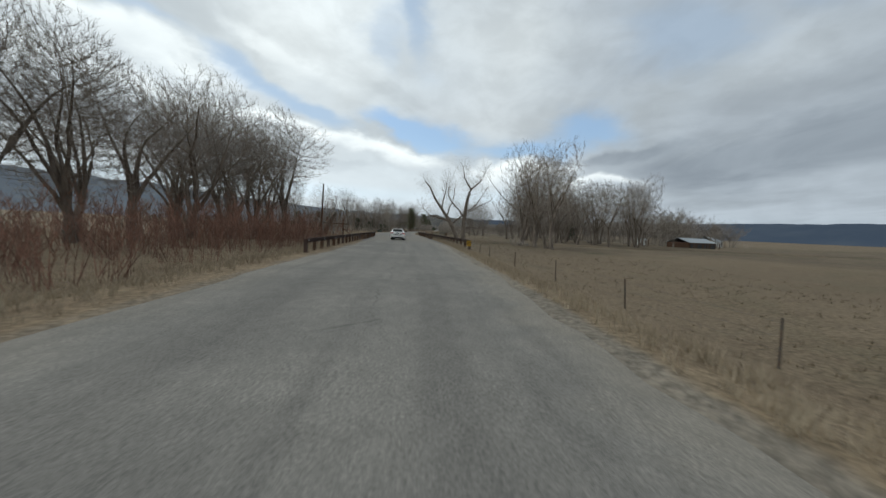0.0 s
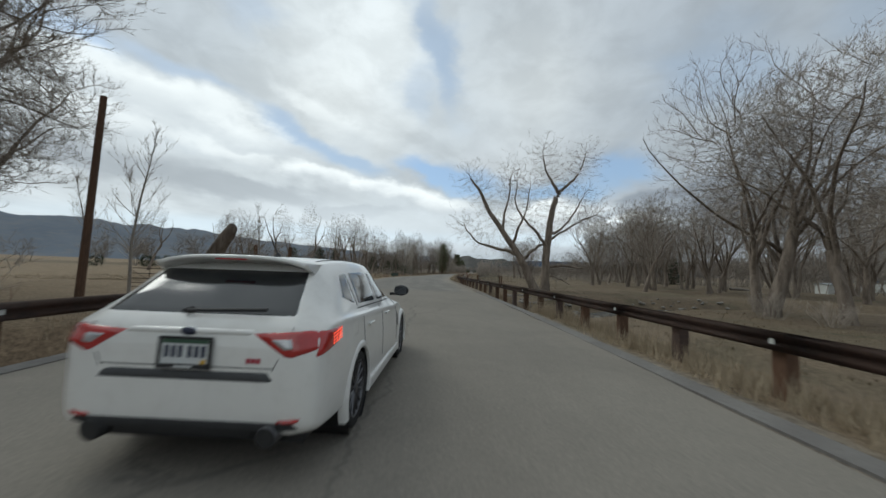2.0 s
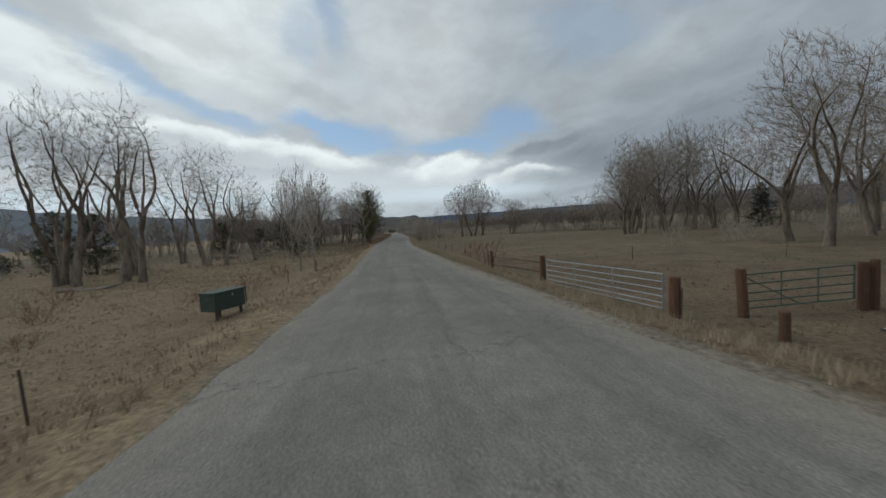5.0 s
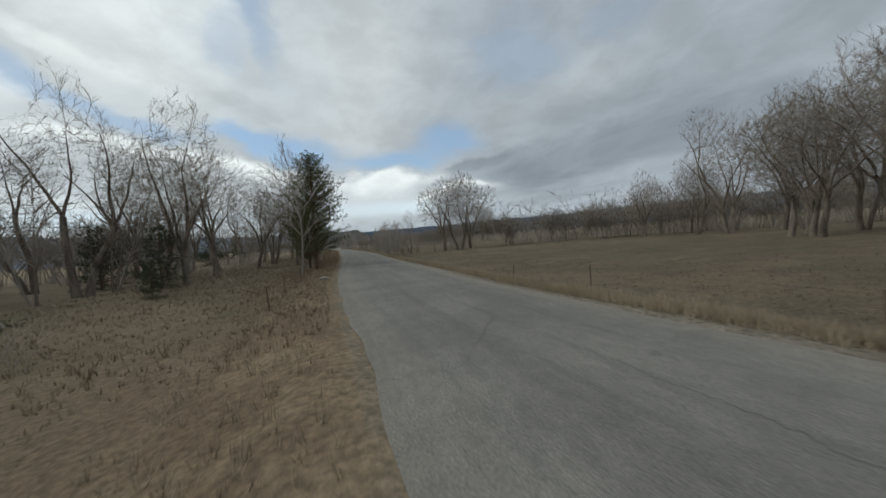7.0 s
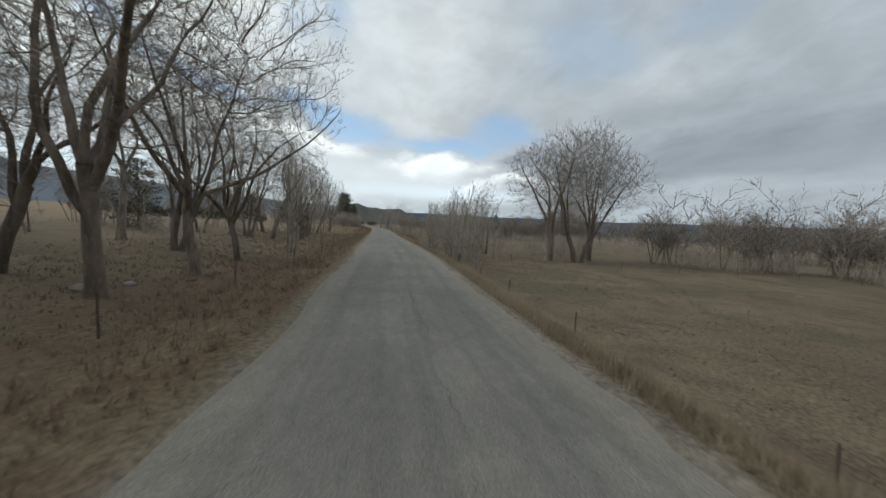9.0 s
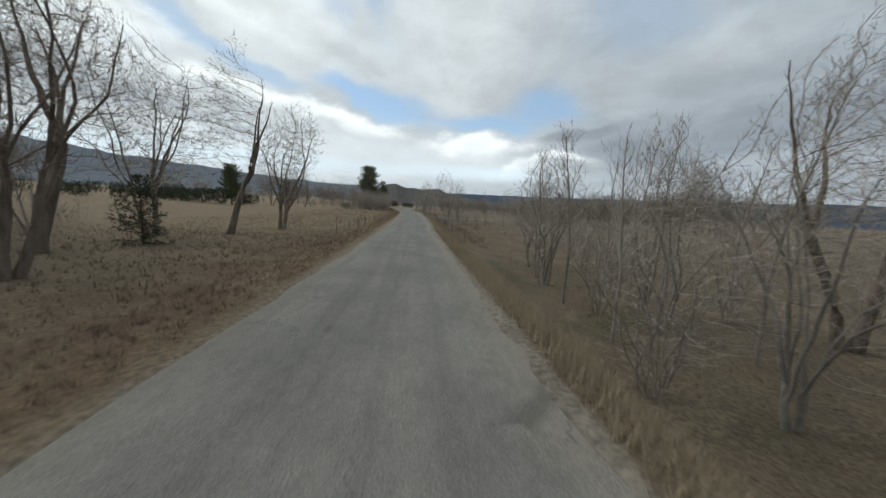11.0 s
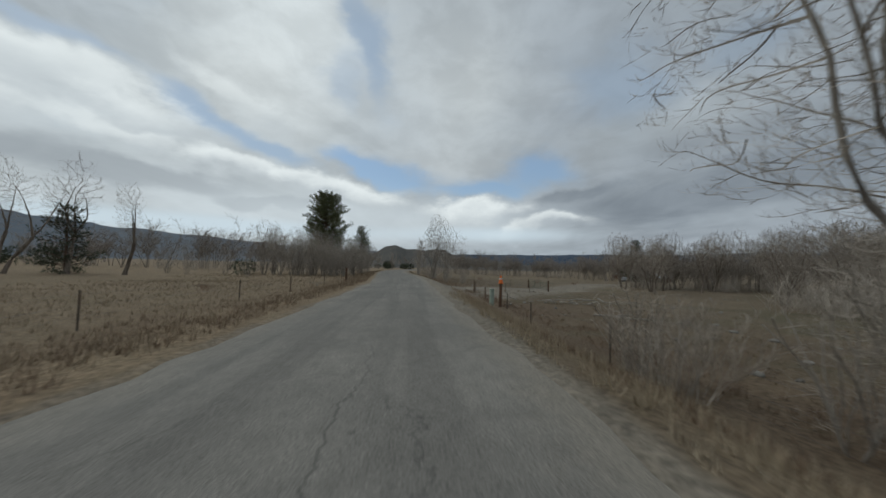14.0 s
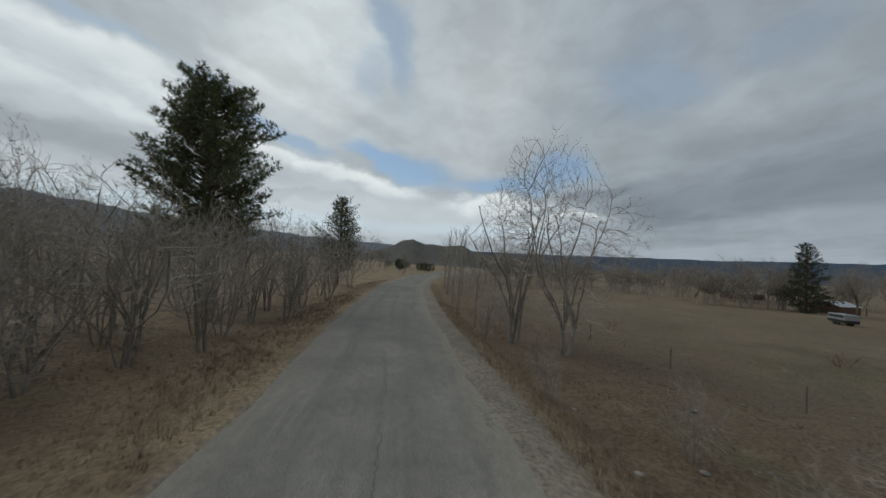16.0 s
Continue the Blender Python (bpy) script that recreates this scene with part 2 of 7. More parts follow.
def road_material():
    mat = bpy.data.materials.new("old_chip_seal_asphalt")
    nt = node_tree(mat)
    g = G(nt)
    out, b = g.node("ShaderNodeOutputMaterial"), g.node("ShaderNodeBsdfPrincipled")
    nt.links.new(b.outputs[0], out.inputs[0])
    uv = g.node("ShaderNodeUVMap")
    sep = g.node("ShaderNodeSeparateXYZ")
    nt.links.new(uv.outputs[0], sep.inputs[0])
    u, v = sep.outputs[0], sep.outputs[1]          # u: -1 to 1 across, v: metres along
    um = g.m("MULTIPLY", u, 3.5)
    p = g.combine(um, v, 0.0)
    lane = g.combine(um, g.m("MULTIPLY", v, 0.035), 0.0)
    grain = g.noise(p, 30.0, 6.0, 0.85)
    mottle = g.noise(g.combine(um, g.m("MULTIPLY", v, 0.5), 3.0), 5.0, 4.0, 0.7)
    blotch = g.noise(p, 0.35, 5.0, 0.6)
    streak = g.noise(lane, 1.6, 4.0, 0.55)
    col = g.mix(g.step(blotch, 0.33, 0.68), (0.188, 0.178, 0.161), (0.240, 0.226, 0.202))
    col = g.mix(g.m("MULTIPLY", g.step(streak, 0.46, 0.64), 0.5), col, (0.155, 0.147, 0.134))
    # wheel tracks, polished darker
    au = g.m("ABSOLUTE", um)
    track = g.m("EXPONENT", g.m("MULTIPLY", g.m("POWER", g.m("DIVIDE", g.m("SUBTRACT", au, 1.35), 0.45), 2.0), -1.0))
    col = g.mix(g.m("MULTIPLY", track, 0.25), col, (0.16, 0.151, 0.138))
    # dust and sand towards the edges
    edge = g.m("ADD", g.m("ABSOLUTE", u), g.m("MULTIPLY", g.m("SUBTRACT", g.noise(p, 0.9, 5.0, 0.65), 0.5), 0.5))
    dust = g.m("ADD", 0.38, g.m("MULTIPLY", g.step(u, -0.3, 0.3), 0.42))
    col = g.mix(g.m("MULTIPLY", g.step(edge, 0.62, 0.98), dust), col, (0.262, 0.236, 0.196))
    # the bridge's own smoother, paler deck
    deck = g.m("MULTIPLY", g.step(v, 66.2, 66.4), g.m("SUBTRACT", 1.0, g.step(v, 90.2, 90.4)))
    col = g.mix(g.m("MULTIPLY", deck, 0.85), col, g.mix(g.step(blotch, 0.35, 0.65), (0.240, 0.219, 0.186), (0.205, 0.187, 0.16)))
    joint = g.m("SUBTRACT", 1.0, g.step(g.m("MINIMUM", g.m("ABSOLUTE", g.m("SUBTRACT", v, 66.3)), g.m("ABSOLUTE", g.m("SUBTRACT", v, 90.3))), 0.03, 0.07))
    col = g.mix(g.m("MULTIPLY", joint, 0.6), col, (0.09, 0.085, 0.078))
    stone = g.mix(g.step(grain, 0.30, 0.72), (0.50, 0.50, 0.50), (1.52, 1.51, 1.50))
    stone = g.mix(1.0, stone, g.mix(g.step(mottle, 0.3, 0.7), (0.91, 0.91, 0.91), (1.09, 1.09, 1.09)), "MULTIPLY")
    col = g.mix(g.m("SUBTRACT", 1.0, g.m("MULTIPLY", deck, 0.6)), col, g.mix(1.0, col, stone, "MULTIPLY"))
    # cracks: thin, wandering, some along the joint in the middle
    wob = g.m("MULTIPLY", g.m("SUBTRACT", g.noise(g.combine(0.0, g.m("MULTIPLY", v, 1.0), 0.0), 0.45, 5.0, 0.7), 0.5), 1.1)
    line = g.m("ABSOLUTE", g.m("SUBTRACT", g.m("SUBTRACT", um, 0.25), wob))
    crack = g.m("MULTIPLY", g.m("SUBTRACT", 1.0, g.step(line, 0.008, 0.028)), g.step(g.noise(p, 0.10, 2.0), 0.44, 0.54))
    vor = g.node("ShaderNodeTexVoronoi")
    vor.feature = "DISTANCE_TO_EDGE"
    vor.inputs["Scale"].default_value = 0.17
    warp = g.noise(p, 0.7, 5.0, 0.65)
    g.put(vor.inputs["Vector"], g.combine(g.m("ADD", um, g.m("MULTIPLY", warp, 3.0)), g.m("ADD", v, g.m("MULTIPLY", warp, 3.0)), 0.0))
    net = g.m("MULTIPLY", g.m("SUBTRACT", 1.0, g.step(vor.outputs["Distance"], 0.001, 0.007)), g.step(g.noise(p, 0.16, 3.0), 0.45, 0.58))
    cracks = g.m("MAXIMUM", crack, net)
    col = g.mix(g.m("MULTIPLY", cracks, 0.42), col, (0.06, 0.058, 0.055))
    nt.links.new(col, b.inputs["Base Color"])
    b.inputs["Roughness"].default_value = 0.93
    b.inputs["Specular IOR Level"].default_value = 0.12
    bp = g.node("ShaderNodeBump")
    bp.inputs["Strength"].default_value, bp.inputs["Distance"].default_value = 0.45, 0.0025
    nt.links.new(g.m("SUBTRACT", g.m("ADD", grain, g.m("MULTIPLY", blotch, 0.4)), cracks), bp.inputs["Height"])
    nt.links.new(bp.outputs[0], b.inputs["Normal"])
    return mat


def ground_material():
    mat = bpy.data.materials.new("dry_pasture")
    nt = node_tree(mat)
    g = G(nt)
    out, b = g.node("ShaderNodeOutputMaterial"), g.node("ShaderNodeBsdfPrincipled")
    nt.links.new(b.outputs[0], out.inputs[0])
    at = g.node("ShaderNodeAttribute")
    at.attribute_name = "zone"
    sep = g.node("ShaderNodeSeparateColor")
    nt.links.new(at.outputs["Color"], sep.inputs[0])
    straw, dirt, red = sep.outputs
    tc = g.node("ShaderNodeTexCoord")
    v = tc.outputs["Object"]
    big, mid, fine = g.noise(v, 0.035, 5.0, 0.6), g.noise(v, 0.4, 5.0, 0.65), g.noise(v, 7.0, 5.0, 0.75)
    pasture = g.mix(g.step(big, 0.35, 0.65), (0.148, 0.116, 0.081), (0.188, 0.148, 0.103))
    pasture = g.mix(g.m("MULTIPLY", g.step(mid, 0.42, 0.66), 0.6), pasture, (0.106, 0.087, 0.064))
    wide = g.noise(v, 0.11, 5.0, 0.6, 0.8)
    pasture = g.mix(g.m("MULTIPLY", g.step(wide, 0.48, 0.66), 0.7), pasture, (0.104, 0.096, 0.062))
    pasture = g.mix(g.m("MULTIPLY", g.step(g.noise(v, 0.21, 6.0, 0.65, 1.2), 0.55, 0.72), 0.6), pasture, (0.225, 0.182, 0.122))
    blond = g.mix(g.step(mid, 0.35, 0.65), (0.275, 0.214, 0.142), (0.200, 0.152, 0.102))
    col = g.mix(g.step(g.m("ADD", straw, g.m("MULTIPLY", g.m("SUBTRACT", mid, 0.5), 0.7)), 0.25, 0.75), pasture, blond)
    col = g.mix(g.m("MULTIPLY", red, g.step(mid, 0.3, 0.62)), col, (0.128, 0.084, 0.056))
    sand = g.mix(g.step(mid, 0.35, 0.65), (0.255, 0.226, 0.184), (0.192, 0.167, 0.134))
    col = g.mix(g.step(g.m("ADD", dirt, g.m("MULTIPLY", g.m("SUBTRACT", mid, 0.5), 0.8)), 0.30, 0.70), col, sand)
    k = g.mix(g.step(fine, 0.25, 0.75), (0.55, 0.55, 0.55), (1.45, 1.43, 1.40))
    col = g.mix(1.0, col, k, "MULTIPLY")
    nt.links.new(col, b.inputs["Base Color"])
    b.inputs["Roughness"].default_value = 0.95
    b.inputs["Specular IOR Level"].default_value = 0.1
    bp = g.node("ShaderNodeBump")
    bp.inputs["Strength"].default_value, bp.inputs["Distance"].default_value = 1.0, 0.06
    nt.links.new(g.m("ADD", fine, g.m("MULTIPLY", mid, 2.0)), bp.inputs["Height"])
    nt.links.new(bp.outputs[0], b.inputs["Normal"])
    return mat


ROAD, GROUND = road_material(), ground_material()
BARK = material("cottonwood_bark", [(0.225, 0.185, 0.148), (0.105, 0.084, 0.067), (0.34, 0.285, 0.23)], 0.95, 3.0, 12.0, 0.12, 8.0, objects=0.15, stretch=(1, 1, 0.22))
TWIG = material("bare_twigs", [(0.305, 0.262, 0.218), (0.24, 0.205, 0.17), (0.36, 0.312, 0.26)], 0.95, 0.6, 6.0, islands=0.1, objects=0.15)
PALE_BARK = material("pale_grey_bark", [(0.255, 0.228, 0.195), (0.185, 0.163, 0.138), (0.33, 0.295, 0.255)], 0.95, 2.0, 12.0, 0.01, 20.0, objects=0.12)
PALE_TWIG = material("pale_grey_twigs", [(0.385, 0.34, 0.29), (0.30, 0.262, 0.22), (0.45, 0.40, 0.345)], 0.95, 1.0, 6.0, islands=0.15, objects=0.12)
RED_TWIG = material("red_willow_stems", [(0.235, 0.125, 0.088), (0.17, 0.098, 0.072), (0.27, 0.165, 0.12)], 0.95, 0.8, 6.0, islands=0.35, objects=0.15)
NEEDLE = material("pine_needles", [(0.092, 0.108, 0.054), (0.125, 0.135, 0.066), (0.16, 0.15, 0.075)], 0.85, 0.8, 5.0, islands=0.45, objects=0.1)
JUNIPER = material("juniper_foliage", [(0.052, 0.066, 0.042), (0.072, 0.084, 0.05), (0.09, 0.094, 0.055)], 0.9, 0.6, 4.0, islands=0.45, objects=0.15)
STRAW = material("dry_grass_blades", [(0.375, 0.308, 0.215), (0.29, 0.232, 0.158), (0.43, 0.365, 0.27)], 0.9, 0.15, 2.0, islands=0.2)
FIELD_STRAW = material("bleached_field_grass", [(0.31, 0.25, 0.172), (0.245, 0.194, 0.132), (0.36, 0.30, 0.214)], 0.95, 0.1, 1.5, islands=0.15)
DULL_GRASS = material("dull_pasture_grass", [(0.20, 0.158, 0.103), (0.15, 0.12, 0.08), (0.25, 0.20, 0.135)], 0.95, 0.08, 1.5, islands=0.35)
RED_GRASS = material("rusty_dead_weeds", [(0.225, 0.158, 0.106), (0.16, 0.112, 0.076), (0.275, 0.208, 0.145)], 0.95, 0.2, 2.0, islands=0.35)


# ---- shape of the land ----
def curve(*pairs):
    xs, ys = zip(*pairs)
    return lambda y: np.interp(y, xs, ys)


left_edge = curve((-200, -4.2), (28, -4.1), (34, -4.3), (48, -4.3), (62, -4.6), (84, -5.4), (92, -6.6), (97, -9.4), (104, -8.9), (112, -8.4), (122, -8.7), (130, -8.3), (137, -7.1), (146, -5.7),
                  (188, -1.6), (197, -0.4), (210, 1.5), (218, 2.8), (225, 3.9), (233, 4.9), (246, 6.9), (254, 7.8), (310, 15.4), (325, 17.2), (350, 20.0), (366, 21.7), (380, 23.1), (410, 23.8), (430, 24.2), (460, 26.2), (490, 31), (520, 39), (560, 52), (700, 110))
right_edge = curve((-200, 4.0), (26, 3.9), (35, 4.2), (60, 4.4), (80, 3.6), (92, 2.9), (104, 2.3), (115, 1.5), (123, 1.1), (133, 1.2), (150, 2.0), (184, 4.4), (189, 5.2), (208, 7.8), (216, 9.0), (224, 10.1), (233, 11.6),
                   (243, 13.3), (255, 15.0), (309, 20.9), (317, 22.1), (325, 23.1), (350, 26.0), (364, 27.2), (376, 28.5), (389, 29.7), (406, 30.7), (430, 31.0), (460, 33), (490, 38), (520, 46), (560, 59), (700, 117))
creek_y = curve((-200, 40), (-40, 58), (-12, 69), (0, 80), (8, 90.5), (20, 98), (45, 102), (90, 102), (300, 120))


def creek_depth(x, y):
    return np.exp(-((y - creek_y(x)) / 3.6) ** 4)


def value_noise(x, y, seed):
    """Smooth noise on arrays, between -1 and 1."""
    def h(i, j):
        n = np.sin(i * 127.1 + j * 311.7 + seed * 74.7) * 43758.5453
        return (n - np.floor(n)) * 2 - 1
    i, j = np.floor(x), np.floor(y)
    fx, fy = x - i, y - j
    fx, fy = fx * fx * (3 - 2 * fx), fy * fy * (3 - 2 * fy)
    return (h(i, j) * (1 - fx) + h(i + 1, j) * fx) * (1 - fy) + (h(i, j + 1) * (1 - fx) + h(i + 1, j + 1) * fx) * fy


def smooth(a, lo, hi):
    t = np.clip((a - lo) / (hi - lo), 0, 1)
    return t * t * (3 - 2 * t)


def off_road(x, y):
    """Metres beyond the pavement, and whether on the left."""
    l, r = left_edge(y) - x, x - right_edge(y)
    return np.maximum(l, r), l > r


def land(x, y):
    """Height of the ground."""
    x, y = np.asarray(x, float), np.asarray(y, float)
    e, left = off_road(x, y)
    low = np.where(left, 0.35 + 0.25 * smooth(y, 90, 130) - 0.2 * smooth(y, 190, 215), 0.75 + 0.85 * smooth(y, 180, 205) * (1 - smooth(y, 275, 320)) + 0.35 * smooth(y, 315, 345) + smooth(y, 340, 385) * (0.45 * smooth(e, 8, 22) + 0.9 * smooth(e, 28, 90)))
    z = -0.03 - low * smooth(e, 0.4, np.where(left, 4.5, 4.2))
    z = z + 0.05 * value_noise(x / 1.7, y / 1.7, 1) * smooth(e, 0.3, 2) + 0.16 * value_noise(x / 9, y / 9, 2) * smooth(e, 2, 9)
    z = z + 0.9 * value_noise(x / 60, y / 60, 3) * smooth(e, 25, 120)
    z = z + smooth(np.hypot(x, y - 200), 700, 2500) * 14
    z = np.where(e < 0.0, -0.12, z)
    return z - 1.9 * creek_depth(x, y) * smooth(np.abs(x), -1, 1)


def apron(x, y):
    """Bare farm track that leaves the road on the right."""
    e, left = off_road(x, y)
    lane = np.exp(-((y - (389 + (x - 30) * 0.34)) / 3.8) ** 4) * (x > 29) * (x < 56)
    return np.minimum(1.0, lane + (y > 366) * (y < 402) * np.exp(-(e / (2.0 + 2.5 * np.exp(-((y - 386) / 9) ** 2))) ** 4) * (1 - left))


def at_ground(x, y):
    return float(land(np.array([x]), np.array([y]))[0])


def mesh_object(name, verts, faces, mat, parent=None, label="", smooth_shade=False):
    me = bpy.data.meshes.new(name)
    if isinstance(verts, np.ndarray) and isinstance(faces, np.ndarray):
        k = faces.shape[1]
        me.vertices.add(len(verts))
        me.vertices.foreach_set("co", np.ascontiguousarray(verts, dtype=np.float32).ravel())
        me.loops.add(faces.size)
        me.loops.foreach_set("vertex_index", np.ascontiguousarray(faces, dtype=np.int32).ravel())
        me.polygons.add(len(faces))
        me.polygons.foreach_set("loop_start", np.arange(len(faces), dtype=np.int32) * k)
        me.update(calc_edges=True)
    else:
        me.from_pydata([tuple(v) for v in verts], [], [tuple(f) for f in faces])
    if smooth_shade:
        me.polygons.foreach_set("use_smooth", np.ones(len(me.polygons), bool))
    if mat:
        me.materials.append(mat)
    ob = new(name, me)
    if parent:
        ob.parent = parent
    if label:
        ob["label"] = label
    return ob


def part(name, bm, mat, parent, label="", smooth_shade=False):
    me = bpy.data.meshes.new(name)
    bm.normal_update()
    bm.to_mesh(me)
    bm.free()
    if smooth_shade:
        me.polygons.foreach_set("use_smooth", np.ones(len(me.polygons), bool))
    me.materials.append(mat)
    ob = new(name, me)
    ob.parent = parent
    if label:
        ob["label"] = label
    return ob


def thing(name, x, y, z, label, category, group="", turn=0.0, kind=""):
    ob = new(name)
    ob.matrix_basis = pose(x, y, z, 0, 0, turn)
    ob.empty_display_size = 0.2
    return tagged(ob, label, category, group, kind)


def grid_faces(nu, nv):
    i = np.arange(nv - 1)[:, None] * nu + np.arange(nu - 1)[None, :]
    i = i.ravel()
    return np.stack([i, i + 1, i + nu + 1, i + nu], 1)


def build_ground():
    near = np.r_[np.arange(0, 8, 0.7), np.arange(8, 40, 2.0), np.geomspace(42, 3600, 26)]
    u = np.r_[-near[::-1], near[1:]]
    y = np.r_[np.geomspace(-900, -70, 8), np.arange(-60, 520, 1.6), np.geomspace(525, 4200, 24)]
    mid = (left_edge(y) + right_edge(y)) / 2
    half = (right_edge(y) - left_edge(y)) / 2
    sq = np.sign(u) * np.maximum(np.abs(u), 0)
    X = mid[:, None] + np.where(np.abs(sq)[None, :] < 8, sq[None, :] / 4.0 * half[:, None] * 1.0, sq[None, :] + np.sign(sq)[None, :] * (2 * half[:, None] - 8))
    Y = np.repeat(y[:, None], len(u), 1)
    Z = land(X, Y)
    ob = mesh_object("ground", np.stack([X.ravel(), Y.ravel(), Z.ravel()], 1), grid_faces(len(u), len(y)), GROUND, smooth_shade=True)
    e, left = off_road(X.ravel(), Y.ravel())
    xr, yr = X.ravel(), Y.ravel()
    yw = yr + 22 * value_noise(xr / 34, yr / 34, 8) * smooth(e, 6, 40) + 0.35 * np.maximum(e - 25, 0) * value_noise(xr / 150, yr / 150, 9)
    straw = np.where(left, 0.62 - 0.3 * smooth(yw, 170, 206) + 0.22 * smooth(yw, 275, 320), 0.12 + 0.5 * (1 - smooth(yw, 50, 95)) * 0.7)
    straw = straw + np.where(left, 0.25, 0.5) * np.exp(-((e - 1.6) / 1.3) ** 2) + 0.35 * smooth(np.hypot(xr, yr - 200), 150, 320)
    dirt = np.where(left, 0.5, 0.7) * (1 - smooth(e, np.where(left, 0.1, 0.1 + 0.7 * smooth(yr, 345, 380)), np.where(left, 0.8, 1.0 + 1.6 * smooth(yr, 345, 380)))) + 0.55 * np.exp(-((xr - 45 - (yr - 390) * 1.0) / 4.5) ** 2) * (yr > 372) * (yr < 430)
    track = apron(xr, yr)
    dirt = np.maximum(dirt, 0.8 * track) + 0.32 * (1 - left) * smooth(yr, 305, 330) * smooth(e, 2, 8) * (1 - smooth(e, 60, 120))
    red = 0.75 * left * (1 - smooth(e, 3.5, 9.0)) * smooth(e, 0.2, 0.9) * (0.35 + 0.65 * smooth(yr, 186, 200) * (1 - smooth(yr, 290, 320)))
    red = red + 0.5 * (1 - left) * smooth(yr, 295, 320) * smooth(e, 2, 4) * (1 - smooth(e, 8, 16)) + 0.35 * (1 - left) * smooth(yr, 95, 110) * (1 - smooth(yr, 150, 180)) * (1 - smooth(e, 8, 18))
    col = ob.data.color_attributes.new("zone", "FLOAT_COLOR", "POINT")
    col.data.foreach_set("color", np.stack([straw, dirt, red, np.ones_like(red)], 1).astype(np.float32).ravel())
    tagged(ob, "dry brown winter pasture with dirt verges", "ground", kind="structure")


def build_road():
    y = np.arange(-80, 640, 1.0)
    l, r = left_edge(y), right_edge(y)
    s = np.linspace(-1, 1, 15)
    wob = 0.16
    verts, uvs = [], []
    for j, k in enumerate(s):
        x = l + (r - l) * (k + 1) / 2
        if j in (0, len(s) - 1):
            x = x + wob * value_noise(y / 1.3, y * 0 + j, 5) + 0.12 * value_noise(y / 5.1, y * 0 + j, 6)
        verts.append(np.stack([x, y, np.full_like(y, 0.045 * (1 - k * k) - (0.05 if j in (0, len(s) - 1) else 0.0))], 1))
        uvs.append(np.stack([np.full_like(y, k), y], 1))
    V, UV = np.stack(verts, 1).reshape(-1, 3), np.stack(uvs, 1).reshape(-1, 2)
    F = grid_faces(len(s), len(y))
    ob = mesh_object("road", V, F, ROAD, smooth_shade=True)
    layer = ob.data.uv_layers.new(name="UVMap")
    layer.data.foreach_set("uv", UV[F.ravel()].astype(np.float32).ravel())
    tagged(ob, "weathered grey two-lane country road with cracks", "road", kind="structure")


WATER = material("creek_water", [(0.060, 0.058, 0.050), (0.085, 0.078, 0.064), (0.045, 0.045, 0.042)], 0.24, 0.6, 3.0, 0.22, 3.4, spec=0.22)
CONCRETE = material("old_concrete", [(0.20, 0.19, 0.175), (0.16, 0.15, 0.14), (0.12, 0.11, 0.10)], 0.92, 1.2, 18.0, 0.006, 40.0)


def build_creek_and_bridge():
    x = np.arange(-260, 300, 2.0)
    y = creek_y(x)
    V = np.concatenate([np.stack([x, y - 3.6, np.full_like(x, -1.75)], 1), np.stack([x, y + 3.6, np.full_like(x, -1.75)], 1)])
    n = len(x)
    i = np.arange(n - 1)
    ob = mesh_object("water", V, np.stack([i, i + 1, i + 1 + n, i + n], 1), WATER)
    tagged(ob, "dark shallow creek under the bridge", "creek", kind="structure")
    deck = thing("bridge_deck", 0, 0, 0, "plain concrete bridge deck under the road", "bridge", kind="structure")
    y = np.arange(64, 92.1, 2.0)
    for name, side in (("deck_edge", -1), ("deck_edge", 1)):
        bm = bmesh.new()
        ring = []
        for yy in y:
            e = (left_edge(yy) if side < 0 else right_edge(yy)) + side * 0.05
            pts = [(e - side * 0.10, yy, -0.03), (e + side * 0.22, yy, -0.03), (e + side * 0.22, yy, -0.55), (e - side * 0.10, yy, -0.55)]
            ring.append([bm.verts.new(p) for p in pts])
        for a, b in zip(ring, ring[1:]):
            for q in range(4):
                bm.faces.new((a[q], a[(q + 1) % 4], b[(q + 1) % 4], b[q]))
        bm.faces.new(ring[0][::-1])
        bm.faces.new(ring[-1])
        part(name, bm, CONCRETE, deck)
    for yy in (64.5, 91.5):
        bm = bmesh.new()
        l, r = left_edge(yy), right_edge(yy)
        bmesh.ops.create_cube(bm, size=1, matrix=Matrix.LocRotScale(((l + r) / 2, yy, -1.3), None, (r - l + 0.4, 0.5, 2.2)))
        part("abutment", bm, CONCRETE, deck)


build_ground()
build_road()
build_creek_and_bridge()


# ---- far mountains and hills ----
# bluish distance haze is mixed into the base colours of slope and ridge
HAZY_FOREST = material("hazy_forested_slope", [(0.125, 0.148, 0.18), (0.15, 0.17, 0.195), (0.185, 0.185, 0.185)], 0.95, 0.004, 0.03, spec=0.05)
HAZY_RIDGE = material("hazy_forest_ridge", [(0.060, 0.080, 0.115), (0.078, 0.098, 0.13), (0.07, 0.088, 0.118)], 0.95, 0.004, 0.03, spec=0.05)
# brown scrub, greyed in its colour to give the haze of distance
HAZY_SCRUB = material("hazy_scrub_hill", [(0.112, 0.104, 0.093), (0.083, 0.082, 0.078), (0.058, 0.062, 0.06)], 0.95, 0.02, 0.11, spec=0.05)
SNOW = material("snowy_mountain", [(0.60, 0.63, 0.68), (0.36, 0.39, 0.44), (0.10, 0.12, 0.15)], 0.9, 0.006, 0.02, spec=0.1)


